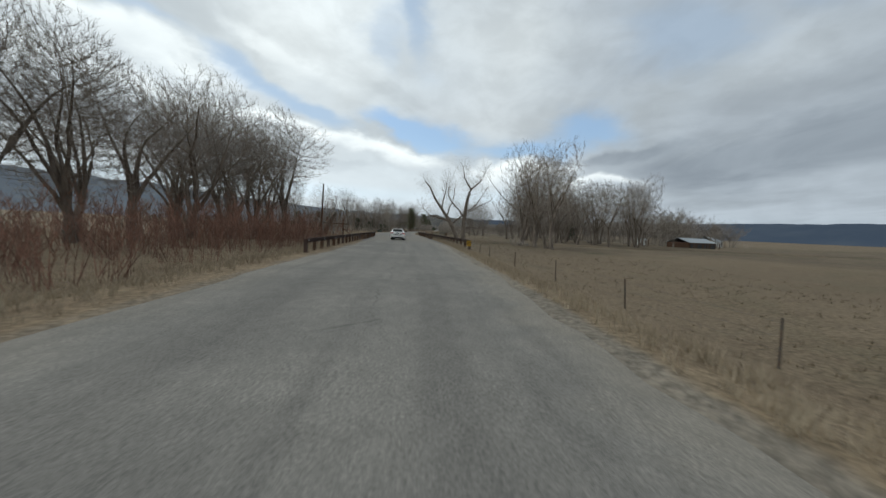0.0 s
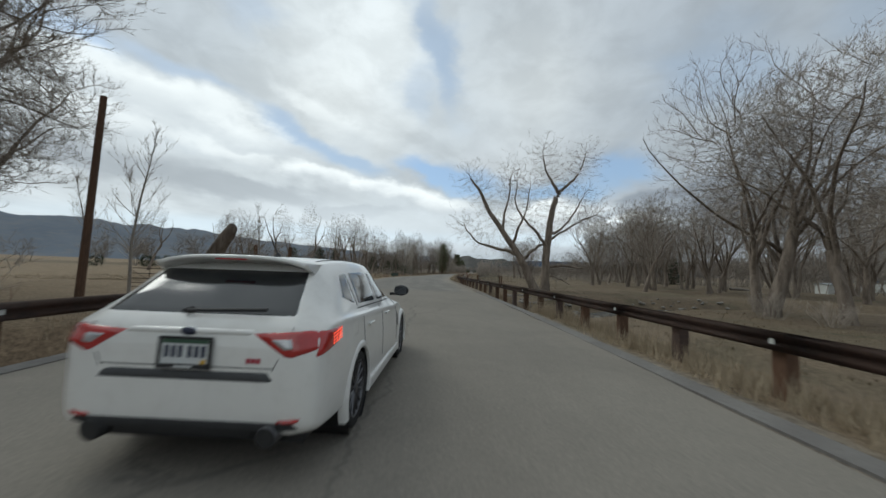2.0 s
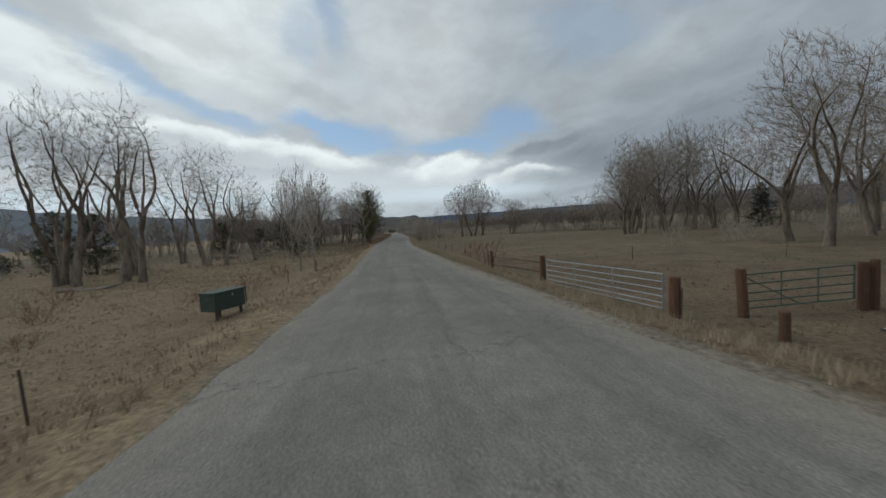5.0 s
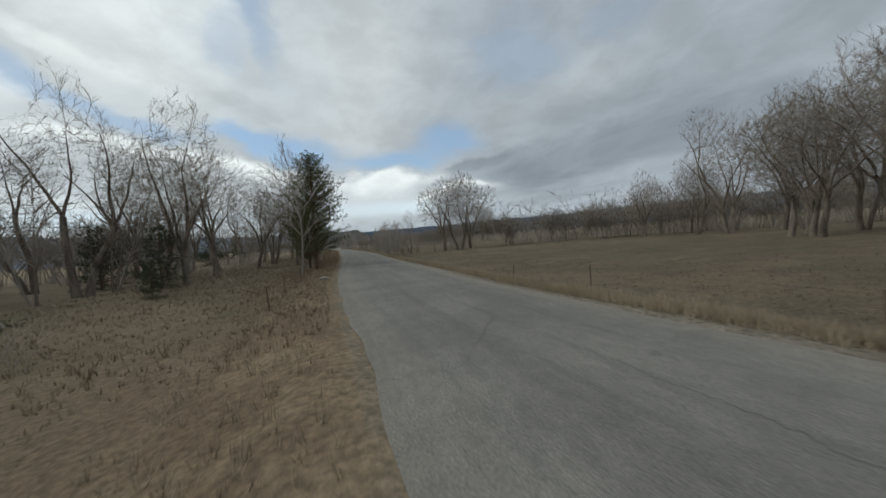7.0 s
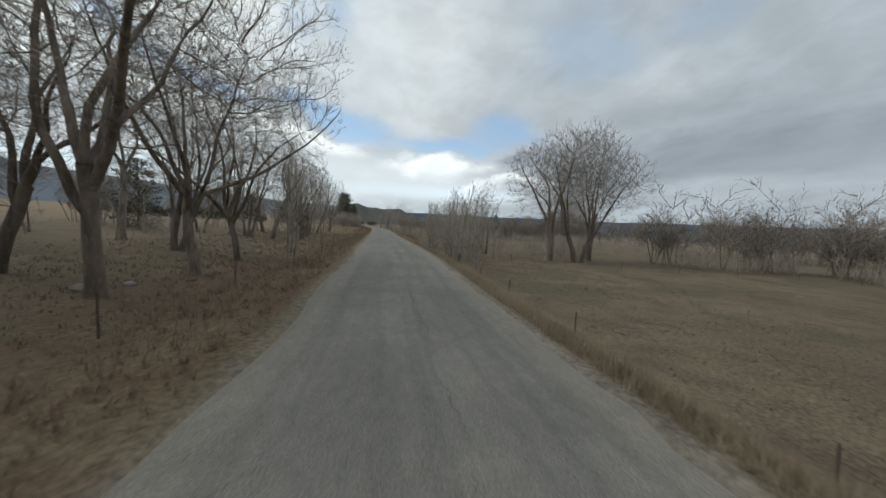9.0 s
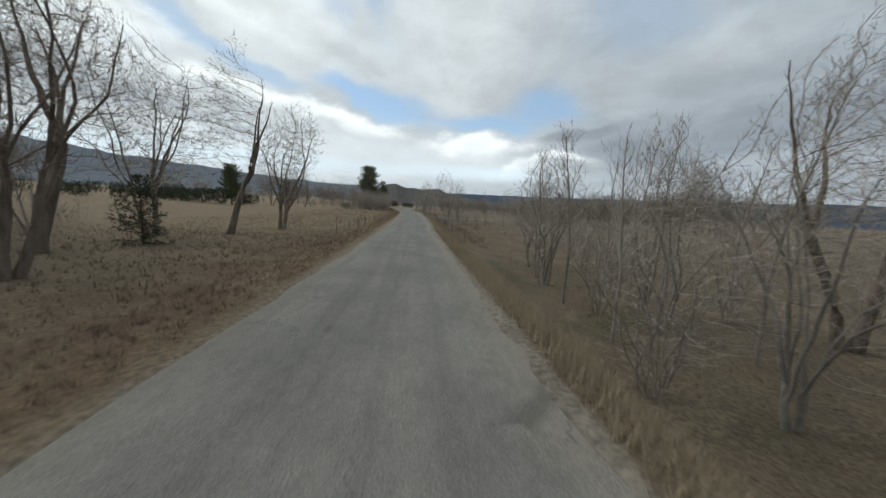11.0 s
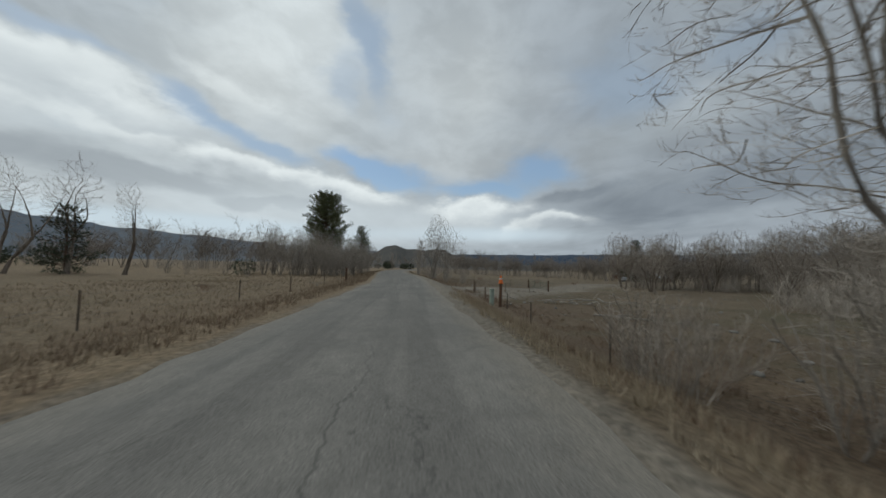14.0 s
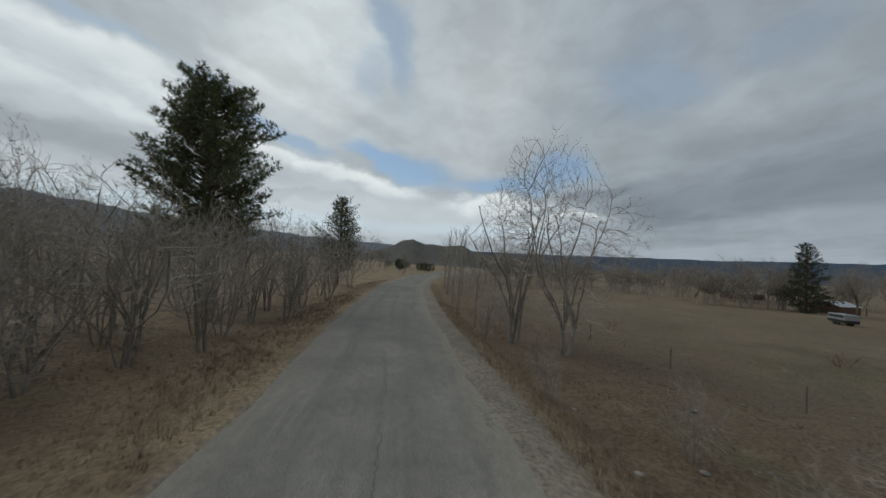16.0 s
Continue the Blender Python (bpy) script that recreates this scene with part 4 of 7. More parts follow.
for n in range(3):
    shrub_proto("thicket", "bare_thicket", tree_lines(60 + n, 5.2, (1.7, 1.4, 2.0)[n], (5, 4, 6)[n], 8, 0.016, 0.12, 1700, 0.06, 0.15, 0.2, 0.2, 0.14, 0.9, 14, 0.12, 0.005, 2.2), PALE_BARK, PALE_TWIG, "dense thicket of bare grey upright stems")
for n in range(2):
    shrub_proto("willow", "red_willow", thicket_lines(70 + n, 2.3, 44, 1.4, 3, 0.4), RED_TWIG, RED_TWIG, "reddish-brown bare willow bush beside the road")
for n in range(2):
    shrub_proto("bush", "bare_bush", thicket_lines(80 + n, 1.3, 24, 0.55, 3, 0.55), RED_TWIG, RED_TWIG, "low dark leafless bush in dry grass")
shrub_proto("grey_bush", "bare_bush", thicket_lines(90, 2.6, 50, 1.0, 5, 0.5), PALE_BARK, PALE_TWIG, "grey leafless bush beside the fence")


def needle_tufts(centres, ways, rng, length, number, wide=0.04, open_=0.9):
    """Bunches of thin needles that fan out from each centre along its way."""
    C, W = np.repeat(centres, number, 0), np.repeat(ways, number, 0)
    D = rng.normal(0, 1, C.shape)
    D = W + open_ * D / np.linalg.norm(D, axis=1, keepdims=True)
    D /= np.linalg.norm(D, axis=1, keepdims=True) + 1e-9
    S = np.cross(D, rng.normal(0, 1, D.shape))
    S /= np.linalg.norm(S, axis=1, keepdims=True)
    L = length * rng.uniform(0.6, 1.15, (len(C), 1))
    B = C - W * L * 0.35 * rng.uniform(0, 1, (len(C), 1))
    V = np.stack([B - S * L * wide, B + S * L * wide, B + D * L], 1).reshape(-1, 3)
    return V, np.arange(len(V)).reshape(-1, 3)


PINE_BARK = material("red_brown_pine_bark", [(0.135, 0.088, 0.062), (0.075, 0.052, 0.040), (0.19, 0.125, 0.088)], 0.95, 3.0, 12.0, 0.08, 8.0, stretch=(1, 1, 0.3))


def conifer(kind, seed, height, width, start, number, tuft, needles, droop, label, mat, name="pine_tree", round_top=0.0, spray=4, wide=0.04):
    """A conifer: trunk, boughs in loose whorls, side shoots along them and a bunch of needles at each shoot's end."""
    rng = np.random.default_rng(seed)
    trunk = limb(rng, (0, 0, -0.3), (0, 0, 1), height * 0.98, height * 0.019, 0.03, 10, 0.012, 0.05)
    wood, centres, ways = [(*trunk, 9)], [], []
    for b in range(number):
        t = start + (1 - start) * ((b + rng.uniform(0, 1)) / number)
        cone = (1 - t) ** 0.6 * min(1.0, 0.5 + (t - start) * 4.0)
        shape = cone * (1 - round_top) + round_top * math.sqrt(max(0.02, 1 - ((t - 0.52) / 0.50) ** 2))
        a = b * 2.4 + rng.normal(0, 0.5)
        lobe = 1 + 0.28 * math.sin(3 * a + 9 * t + seed) + 0.16 * math.sin(17 * t + 2 * a)
        L = width * shape * lobe * rng.uniform(0.65, 1.08) + 0.25
        f = t * 9
        i = min(int(f), 8)
        p = trunk[0][i] + (trunk[0][i + 1] - trunk[0][i]) * (f - i)
        line = limb(rng, p, (math.cos(a), math.sin(a), droop + 0.55 * t), L, 0.014 + 0.014 * L, 0.007, 6, 0.10, 0.05)
        wood.append((*line, 4))
        for s in np.linspace(0.3, 1.0, max(3, int(L * 3.4))):
            g = s * 5
            j = min(int(g), 4)
            q = line[0][j] + (line[0][j + 1] - line[0][j]) * (g - j)
            d = line[0][j + 1] - line[0][j]
            d = d / np.linalg.norm(d)
            for _ in range(spray):
                w = d + rng.normal(0, 0.75, 3) * np.array([1, 1, 0.55]) + np.array([0, 0, 0.18])
                w /= np.linalg.norm(w)
                e = q + w * (0.16 + 0.20 * L ** 0.7 * (1.15 - 0.6 * s)) * rng.uniform(0.5, 1.3)
                centres.append(e)
                ways.append(w)
    root = tagged(new(name), label, "conifer")
    mesh_object("trunk", *tubes(wood), PINE_BARK, root, smooth_shade=True)
    V, F = needle_tufts(np.array(centres), np.array(ways), rng, tuft, needles, wide)
    mesh_object("crown", V, F, mat, root)
    PROTO.setdefault(kind, []).append([root, False])


conifer("pine", 101, 12.6, 3.9, 0.15, 210, 0.22, 24, 0.14, "tall dark green pine beside the road", NEEDLE, round_top=0.2, spray=4, wide=0.032)
conifer("big_pine", 102, 20, 5.0, 0.20, 260, 0.42, 12, 0.16, "large round-topped ponderosa pine above a thicket", NEEDLE, round_top=1.0, spray=4, wide=0.05)
conifer("spruce", 103, 14, 4.0, 0.04, 170, 0.42, 8, -0.18, "dark blue-green spruce in the pasture", JUNIPER, "spruce_tree", spray=3, wide=0.06)
conifer("small_pine", 104, 6, 2.2, 0.05, 80, 0.34, 6, 0.0, "small dark pine under bare trees", JUNIPER, spray=3, wide=0.06)


def juniper(seed, height, width):
    rng = np.random.default_rng(seed)
    C = rng.normal(0, 1, (420, 3))
    C /= np.linalg.norm(C, axis=1, keepdims=True)
    C *= rng.uniform(0.55, 1.0, (420, 1)) ** 0.5
    lump = 1 + 0.25 * np.sin(C[:, :1] * 5 + seed) + 0.2 * np.sin(C[:, 1:2] * 6 + 2 * seed)
    C = C * lump * np.array([width / 2, width / 2, height * 0.46]) + np.array([0, 0, height * 0.5])
    root = tagged(new("juniper_bush"), "dark green rounded juniper in dry grass", "conifer")
    wood = [(*limb(rng, (0, 0, -0.2), (0.1, 0, 1), height * 0.6, 0.12, 0.04, 5, 0.1, 0.0), 6)]
    mesh_object("trunk", *tubes(wood), BARK, root, smooth_shade=True)
    W = C - np.array([0, 0, height * 0.3])
    mesh_object("crown", *needle_tufts(C, W / np.linalg.norm(W, axis=1, keepdims=True), rng, 0.5, 6, 0.08), JUNIPER, root)
    PROTO.setdefault("juniper", []).append([root, False])


juniper(111, 4.0, 4.6)
juniper(112, 3.0, 4.0)

# the old double-trunked cottonwood beyond the guardrail: main limbs by hand, the rest grown
def great_cottonwood():
    rng = np.random.default_rng(7)
    wood = []
    limbs = [
        ([(-0.5, 0, -0.4), (-1.6, 0, 2.0), (-2.6, 0, 4.2), (-4.3, 0, 6.8), (-6.2, 0, 9.6), (-7.4, -0.3, 12.0), (-8.6, -0.5, 13.6)], 0.62, 0.10),
        ([(0.45, 0.2, -0.4), (0.5, 0.2, 2.6), (0.6, 0.2, 5.5), (0.9, 0.2, 8.5), (1.5, 0.1, 11.2), (1.9, 0.0, 12.4)], 0.60, 0.26),
        ([(1.9, 0.0, 12.2), (2.9, 0.2, 13.4), (4.2, 0.3, 14.8), (5.0, 0.3, 17.0)], 0.24, 0.05),
        ([(1.9, 0.0, 12.2), (1.0, -0.3, 13.4), (0.2, -0.4, 15.0), (-0.2, -0.3, 17.2)], 0.24, 0.05),
        ([(-2.7, 0, 4.3), (-4.2, 0.6, 4.9), (-6.2, 0.8, 5.4), (-7.6, 0.6, 5.9), (-9.0, 0.5, 7.6)], 0.26, 0.06),
        ([(-2.3, 0, 3.6), (-1.0, 0.4, 5.0), (0.2, 0.6, 5.8), (2.2, 0.8, 7.2), (4.6, 0.8, 8.9), (6.6, 0.8, 9.8)], 0.24, 0.06),
        ([(0.6, 0.2, 5.2), (-0.6, -0.5, 7.0), (-2.0, -0.8, 8.4), (-3.4, -0.9, 10.6), (-3.2, -0.9, 13.0)], 0.24, 0.05),
        ([(-4.6, 0, 7.2), (-4.4, 0.9, 9.4), (-3.8, 1.2, 12.0), (-3.6, 1.3, 14.6)], 0.20, 0.05),
        ([(0.6, 0.2, 2.9), (2.2, -0.8, 3.2), (4.4, -1.2, 3.0), (6.2, -1.4, 3.6)], 0.20, 0.04),
        ([(0.5, 0.3, 2.0), (2.0, 1.4, 1.8), (3.4, 2.0, 1.2), (4.0, 2.2, 0.9)], 0.12, 0.03),
        ([(0.7, 0.2, 7.0), (2.6, 1.0, 8.0), (4.4, 1.8, 10.4), (5.6, 2.2, 12.6)], 0.2, 0.05),
        ([(-3.4, 0, 5.5), (-3.0, -1.4, 7.6), (-2.4, -2.4, 9.6), (-2.2, -3.0, 12.0)], 0.2, 0.05),
    ]
    seeds, radii, buds = [], [], []
    for n, (pts, r0, r1) in enumerate(limbs):
        P = np.array(pts, float) * np.array([1.10, 1.0, 1.04])
        t = np.linspace(0, len(P) - 1, (len(P) - 1) * 4 + 1)
        Q = catmull(P, len(t))
        Q[1:-1] += rng.normal(0, 0.05, (len(Q) - 2, 3))
        R = np.linspace(r0, r1, len(Q))
        if n < 2:
            R[0] *= 1.4
            R[1] *= 1.12
        wood.append((Q, R, 12 if n < 2 else 8))
        skip = len(Q) // 2 if n < 2 else 3
        seeds.append(Q[skip:])
        radii.append(R[skip:])
        k = rng.integers(skip, len(Q), int(230 * (len(Q) - skip) ** 0.8))
        buds.append(Q[k] + rng.normal(0, 1, (len(k), 3)) * np.array([1.0, 1.0, 0.9]) * (0.5 + 0.8 * (k / len(Q)))[:, None] + np.array([0, 0, 0.5]))
    buds = np.concatenate(buds)
    more, twigs = grown_lines(rng, np.concatenate(seeds), np.concatenate(radii), buds[buds[:, 2] > 2.2], 0.22, 1.3, 0.25, 0.14, 0.2, 0.005)
    wood += more
    root = thing("cottonwood_tree", 12.9, 111.5, at_ground(12.9, 111.5) - 0.1, "huge bare double-trunked cottonwood with peeling bark", "tree")
    mesh_object("trunk", *tubes(wood), BARK, root, smooth_shade=True)
    mesh_object("crown", *crown_mesh(wood, twigs, rng, (4.5, 0.46), (2.8, 0.26), 0.013), TWIG, root)


great_cottonwood()

# grove behind the red willows, on the left before the bridge
for n, (x, y, s) in enumerate([(-18.5, 78.5, 1.2), (-22.5, 80, 1.25), (-21.4, 68, 1.18), (-21.5, 61, 1.1), (-22.5, 55, 1.0), (-23, 50, 1.05), (-24.5, 45.5, 1.05), (-25, 40, 1.0), (-20.5, 73.5, 1.0), (-25.5, 74.5, 1.15), (-27, 68, 1.1), (-32, 75, 1.2), (-34, 62, 1.15), (-36, 50, 1.15), (-30, 87, 1.2), (-28, 34, 1.1)]):
    place("rich", n, x, y, s, group="grove before the bridge")
for n, (x, y, s) in enumerate([(-13.6, 82, 0.6), (-15, 96, 0.5), (-24, 90, 0.55)]):
    place("young", n, x, y, s * 1.5)
# clump on the right beyond the first field
for n, (x, y, s, k) in enumerate([(23.5, 79, 1.2, "medium"), (24, 82.5, 1.15, "lean"), (23, 86, 1.2, "medium"), (21, 88.5, 1.05, "lean"), (22.5, 91, 1.15, "medium"), (25.5, 93.5, 1.25, "spread")]):
    place(k, n, x, y, s, group="clump beyond the pasture")
for n, (x, y, s) in enumerate([(19.6, 87.0, 0.6), (20.5, 84.5, 0.5)]):
    place("grey_bush", n, x, y, s)
# wood behind the great cottonwood
for n, (x, y, s) in enumerate([(34, 147, 1.0), (40, 143, 1.0), (43, 141, 1.05), (48, 137, 1.0), (53, 133, 1.05), (59, 129, 1.0), (38, 152, 0.95), (46, 150, 1.0), (56, 146, 1.0), (72, 128, 1.0)]):
    place(("medium", "far")[n % 2], n, x, y, s * 1.3, group="wood across the pasture")
place("rich", 0, 55, 154, 1.12, group="wood across the pasture")
for n, (x, y, s) in enumerate([(33, 124, 1.0), (37.5, 129, 1.05), (42, 122, 1.0), (46, 126, 1.1), (45, 115, 1.0), (51, 118, 1.1), (55, 124, 1.1), (61, 117, 1.1), (50, 108, 1.05), (58, 109, 1.1), (66, 122, 1.1)]):
    place("medium", n + 2, x, y, s * 1.15, group="wood behind the creek")
# domed grove on the right
for n, (x, y, s) in enumerate([(51, 184, 0.95), (55, 192, 0.98), (59, 186, 1.05), (63, 190, 1.1), (66, 186, 1.12), (70, 180, 1.05), (60, 196, 1.0), (74, 188, 1.0), (68, 197, 1.05), (77, 178, 0.9), (52, 190, 0.85)]):
    place("medium", n, x, y, s * 1.42, group="round grove in the pasture")
place("spruce", 0, 72, 177, 0.62, label="dark spruce at the edge of a bare grove")
for n, (x, y, s) in enumerate([(82, 214, 1.6), (88, 208, 1.6), (84, 222, 1.1), (80, 232, 1.0), (92, 228, 1.1), (88, 205, 1.1), (98, 240, 1.0), (104, 250, 1.0)]):
    place("medium", n + 1, x, y, s * 1.15, group="trees along the far pasture")
# half-dead row on the left beyond the blond field
for n, (x, y, s) in enumerate([(-62, 140, 0.9), (-52, 150, 0.85), (-50, 158, 0.9), (-40, 152, 1.0), (-33.5, 151.5, 0.98), (-30.5, 165, 0.98), (-28, 163, 1.0), (-25, 164, 1.0), (-22.7, 162, 0.92), (-26.8, 170, 1.0), (-22.5, 176, 0.92), (-24.5, 181, 0.9), (-20, 174, 0.82), (-34, 172, 0.9), (-45, 166, 0.95), (-56, 166, 0.9), (-18.7, 183, 0.75), (-29, 186, 0.95), (-37, 188, 0.9)]):
    place("lean", n, x, y, s * 1.08, group="half-dead trees across the field")
place("medium", 3, -36, 128, 0.78)
for n, (x, y, s) in enumerate([(-9.6, 160, 0.95), (-9.0, 168, 1.0), (-12, 172, 0.95), (-8.2, 158, 0.8), (-11, 180, 0.9)]):
    place("young", n, x, y, s, stretch=1.15, group="young trees by the field")
for n, (x, y, s) in enumerate([(-34, 176, 1.2), (-40, 180, 1.3), (-25, 190, 1.0), (-20, 192, 0.8), (-48, 178, 1.3), (-14, 188, 0.62), (-58, 172, 1.3)]):
    place("small_pine", n, x, y, s)
# pines beside the road on the left
place("pine", 0, -0.75, 212.0, 1.0, 40)
place("pine", 1, -1.0, 218.6, 0.68, 200)
place("young", 0, -2.4, 205.6, 1.25, stretch=1.1, label="tall bare young tree beside the pine")
place("small_pine", 0, -12.5, 202, 0.45)
place("small_pine", 2, -14, 210, 0.95)
place("small_pine", 3, -21, 218, 1.1)
for n, (x, y, s, k) in enumerate([(-12.5, 212, 1.05, "medium"), (-18.8, 209, 1.0, "lean"), (-11.9, 223, 1.05, "medium"), (-18, 224, 1.05, "rich"), (-2.2, 231.0, 1.0, "spread"), (-0.9, 236.0, 0.85, "spread"), (-8, 236, 0.95, "medium"), (-14, 240, 1.0, "lean"), (-23, 234, 1.0, "medium"), (-28, 222, 1.0, "lean"), (-0.6, 243, 0.8, "spread"), (-6, 248, 0.95, "medium"), (-12, 254, 1.0, "lean"), (-20, 250, 1.0, "medium")]):
    place(k, n, x, y, s * 1.12, 150 + 40 * n if k == "spread" else None, group="roadside wood")
for n, (x, y, s) in enumerate([(2.4, 242, 0.9), (2.0, 249, 0.9), (3.4, 256, 0.95), (1.4, 252, 0.85), (4.2, 262, 0.9)]):
    place("young", n, x, y, s, group="young trees on the verge")
for n, (x, y, s) in enumerate([(-17.7, 280, 0.9), (-13, 277, 0.85), (-9, 276, 0.95), (-6, 272, 1.0), (-2.5, 269, 1.0), (1.2, 272, 0.9), (-1.8, 286, 0.95), (-1.6, 294.6, 0.9), (2.2, 298, 0.9), (4.8, 304, 0.82), (-7, 290, 0.95), (1, 281, 0.9)]):
    place(("lean", "medium")[n % 2], n, x, y, s * 1.05, group="roadside wood")
place("small_pine", 0, -21, 278, 1.7, label="dark pine behind bare trees")
place("small_pine", 1, 0.4, 290, 0.7)
# right of the road: saplings along the embankment and the old trees behind them
for n, (x, y, s) in enumerate([(17.8, 250, 0.95), (18.6, 256, 0.85), (20, 262, 1.0), (22, 268, 0.95), (19.4, 266, 0.8), (23.3, 282, 0.95), (22.4, 277, 0.85), (25, 288, 0.9), (26.4, 275, 1.0), (29, 266, 0.95), (17.6, 246, 0.8), (21.6, 258, 0.9), (24, 263, 1.0), (27, 281, 1.0), (30.5, 286, 1.05), (33, 292, 1.05), (28.5, 294, 1.0), (35, 283, 1.0)]):
    place("young", n, x, y, s, group="saplings on the embankment")
for n, (x, y, s) in enumerate([(39.5, 267, 1.15), (44, 265.5, 1.12), (50, 270, 1.1)]):
    place("rich", n, x, y, s * 1.32, group="old trees below the embankment")
for n, (x, y, s) in enumerate([(18.4, 253, 0.62), (20.2, 259, 0.7), (21.8, 265, 0.75), (23.4, 272, 0.7), (25.2, 278, 0.72), (22.6, 259.5, 0.75), (27.5, 270, 0.8), (24.4, 286, 0.7), (26.2, 292, 0.75)]):
    place("vase", n, x, y, s, group="young cottonwoods on the embankment")
place("lean", 1, 32, 276, 0.85)
for n, (x, y, s) in enumerate([(20.5, 273, 0.8), (24, 280, 0.8), (27.5, 284, 0.85), (30, 279, 0.8), (33, 272, 0.9), (36, 266, 0.8), (41, 265, 0.8), (46, 268, 0.9), (31, 292, 0.9), (36, 288, 1.0)]):
    place("thicket", n, x, y, s, group="embankment thickets")
# third stretch
place("vase", 0, 31.0, 347.5, 1.0)
place("vase", 1, 33.6, 347.0, 0.82)
for n, (x, y, s) in enumerate([(31.2, 345.5, 0.55), (30.4, 348.5, 0.6), (33, 344, 0.55), (29.6, 352, 0.5), (37.5, 345, 0.6), (29.6, 341.5, 0.5), (31.8, 339.5, 0.6), (34.5, 342.5, 0.6), (36.5, 340.5, 0.55), (32.4, 348.5, 0.7), (39.6, 344.6, 0.6)]):
    place("thicket", n, x, y, s, group="thickets by the right fence")
place("grey_bush", 0, 25.8, 318, 0.6)
place("grey_bush", 0, 29.6, 351, 0.75)
for n, (x, y, s) in enumerate([(41, 349, 0.9), (45, 347, 0.9)]):
    place("young", n, x, y, s, group="saplings beside the paddock")
for n, (x, y, s) in enumerate([(88, 374, 0.85), (93, 378, 0.95), (98, 372, 0.9), (103, 379, 1.0), (108, 371, 0.95), (113, 378, 1.0), (118, 368, 1.0), (124, 376, 1.05), (96, 366, 0.8), (110, 362, 0.95)]):
    place("medium", n + 1, x, y, s, group="wood at the paddock's end")
for n, (x, y, s) in enumerate([(60, 370, 0.5), (64, 373, 0.6), (69, 371, 0.62), (73, 375, 0.66), (77, 370, 0.66), (66, 366, 0.5), (81, 376, 0.7), (72, 367, 0.55)]):
    place("medium", n, x, y, s, group="low trees beside the paddock")
for n, (x, y, s) in enumerate([(100, 347, 1.45), (108, 354, 1.3)]):
    place("rich", n, x, y, s, group="trees across the bare paddock")
for n, (x, y, s) in enumerate([(-14.6, 397, 1.0), (-19, 394, 0.9), (-9.5, 399, 0.85)]):
    place("lean", n, x, y, s * 0.95, group="bare trees across the left field")
for n, (x, y, s) in enumerate([(70, 404, 0.75), (76, 401, 0.7), (82, 406, 0.8), (74, 410, 0.75), (88, 402, 0.8), (80, 397, 0.72), (69, 396, 0.66), (65, 391, 0.6), (94, 408, 0.85)]):
    place("medium", n + 1, x, y, s, group="low wood on the paddock's edge")
place("small_pine", 1, -15.5, 398, 1.5, label="dark pine between bare trees")
place("big_pine", 1, -26, 379, 0.56, label="broad dark pine across the field")
place("juniper", 1, -23.5, 378, 1.15, group="junipers across the field")
place("juniper", 0, -29.5, 380, 1.3, group="junipers across the field")
for n, (x, y, s) in enumerate([(-35, 384, 1.2), (-40, 386, 1.35), (-45, 388, 1.3), (-51, 391, 1.4), (-24, 390, 0.9)]):
    place("juniper", n, x, y, s, group="junipers across the field")
scatter = np.random.default_rng(31)
for count, x0, x1, y0, y1, k, group in ((30, -95, -36, 385, 455, 0.8, "junipers across the field"), (16, -92, -48, 150, 210, 0.8, "junipers among bare trees"), (10, 24, 46, 560, 620, 0.9, "junipers on the rise ahead")):
    for n in range(count):
        place("juniper", n, scatter.uniform(x0, x1), scatter.uniform(y0, y1), k + 0.45 * scatter.uniform(0, 1), group=group)
place("big_pine", 0, 12.2, 430.6, 0.90)
place("pine", 2, 19.0, 457.5, 1.12, label="narrow dark pine beyond the large pine")
for n, (x, y, s) in enumerate([(20.8, 424, 1.0), (18.8, 419, 1.05), (16.4, 423, 1.15), (13.5, 420, 1.1), (10, 421, 1.1), (19.6, 429, 1.1), (21.4, 436, 1.1), (20.4, 444, 1.1), (21.6, 452, 1.1), (12.4, 410, 0.95), (9.4, 411, 1.0), (15.4, 413, 0.9), (16.5, 407, 0.85), (13, 404, 0.6), (17.6, 414, 1.05), (14.6, 417, 1.1), (11.6, 416, 1.1), (18.4, 434, 1.1), (16, 428, 1.1), (13, 426, 1.1), (15.6, 410, 0.8), (10.5, 407, 0.8), (8, 414, 0.9), (19.8, 440, 1.0), (17.4, 419.5, 0.9), (12, 419, 1.1), (8.6, 418, 1.0), (6.4, 409, 0.8)]):
    place("thicket", n, x, y, s * (1.0 + 0.45 * ((n * 0.618) % 1)), group="roadside thicket")
for n, (x, y, s) in enumerate([(3.2, 398, 0.75), (-3.5, 402, 0.8), (-9, 408, 0.8), (6.6, 396, 0.55)]):
    place("thicket", n + 1, x, y, s, group="thickets in the left field")
place("juniper", 0, 4.5, 401, 0.62)
for n, (x, y, s) in enumerate([(9.5, 409, 0.85), (12, 413, 0.95), (16.8, 411, 0.75), (19.4, 416, 0.8), (15, 406.5, 0.7), (18.8, 423, 0.85), (13.4, 408.6, 0.8), (10.8, 411.5, 0.85), (17.9, 408.5, 0.6), (7.4, 406, 0.75), (20.2, 430, 0.9), (11.2, 405.6, 0.75), (14.2, 411.6, 0.85), (16.2, 416.5, 0.9), (8.8, 403.8, 0.8), (18.2, 428, 0.95), (6.2, 404.5, 0.9), (17.6, 438, 0.9)]):
    place("vase", n, x, y, s * (0.82 if x < 15 else 0.72), group="saplings in the roadside thicket")
place("lean", 3, 0.0, 433, 0.78)
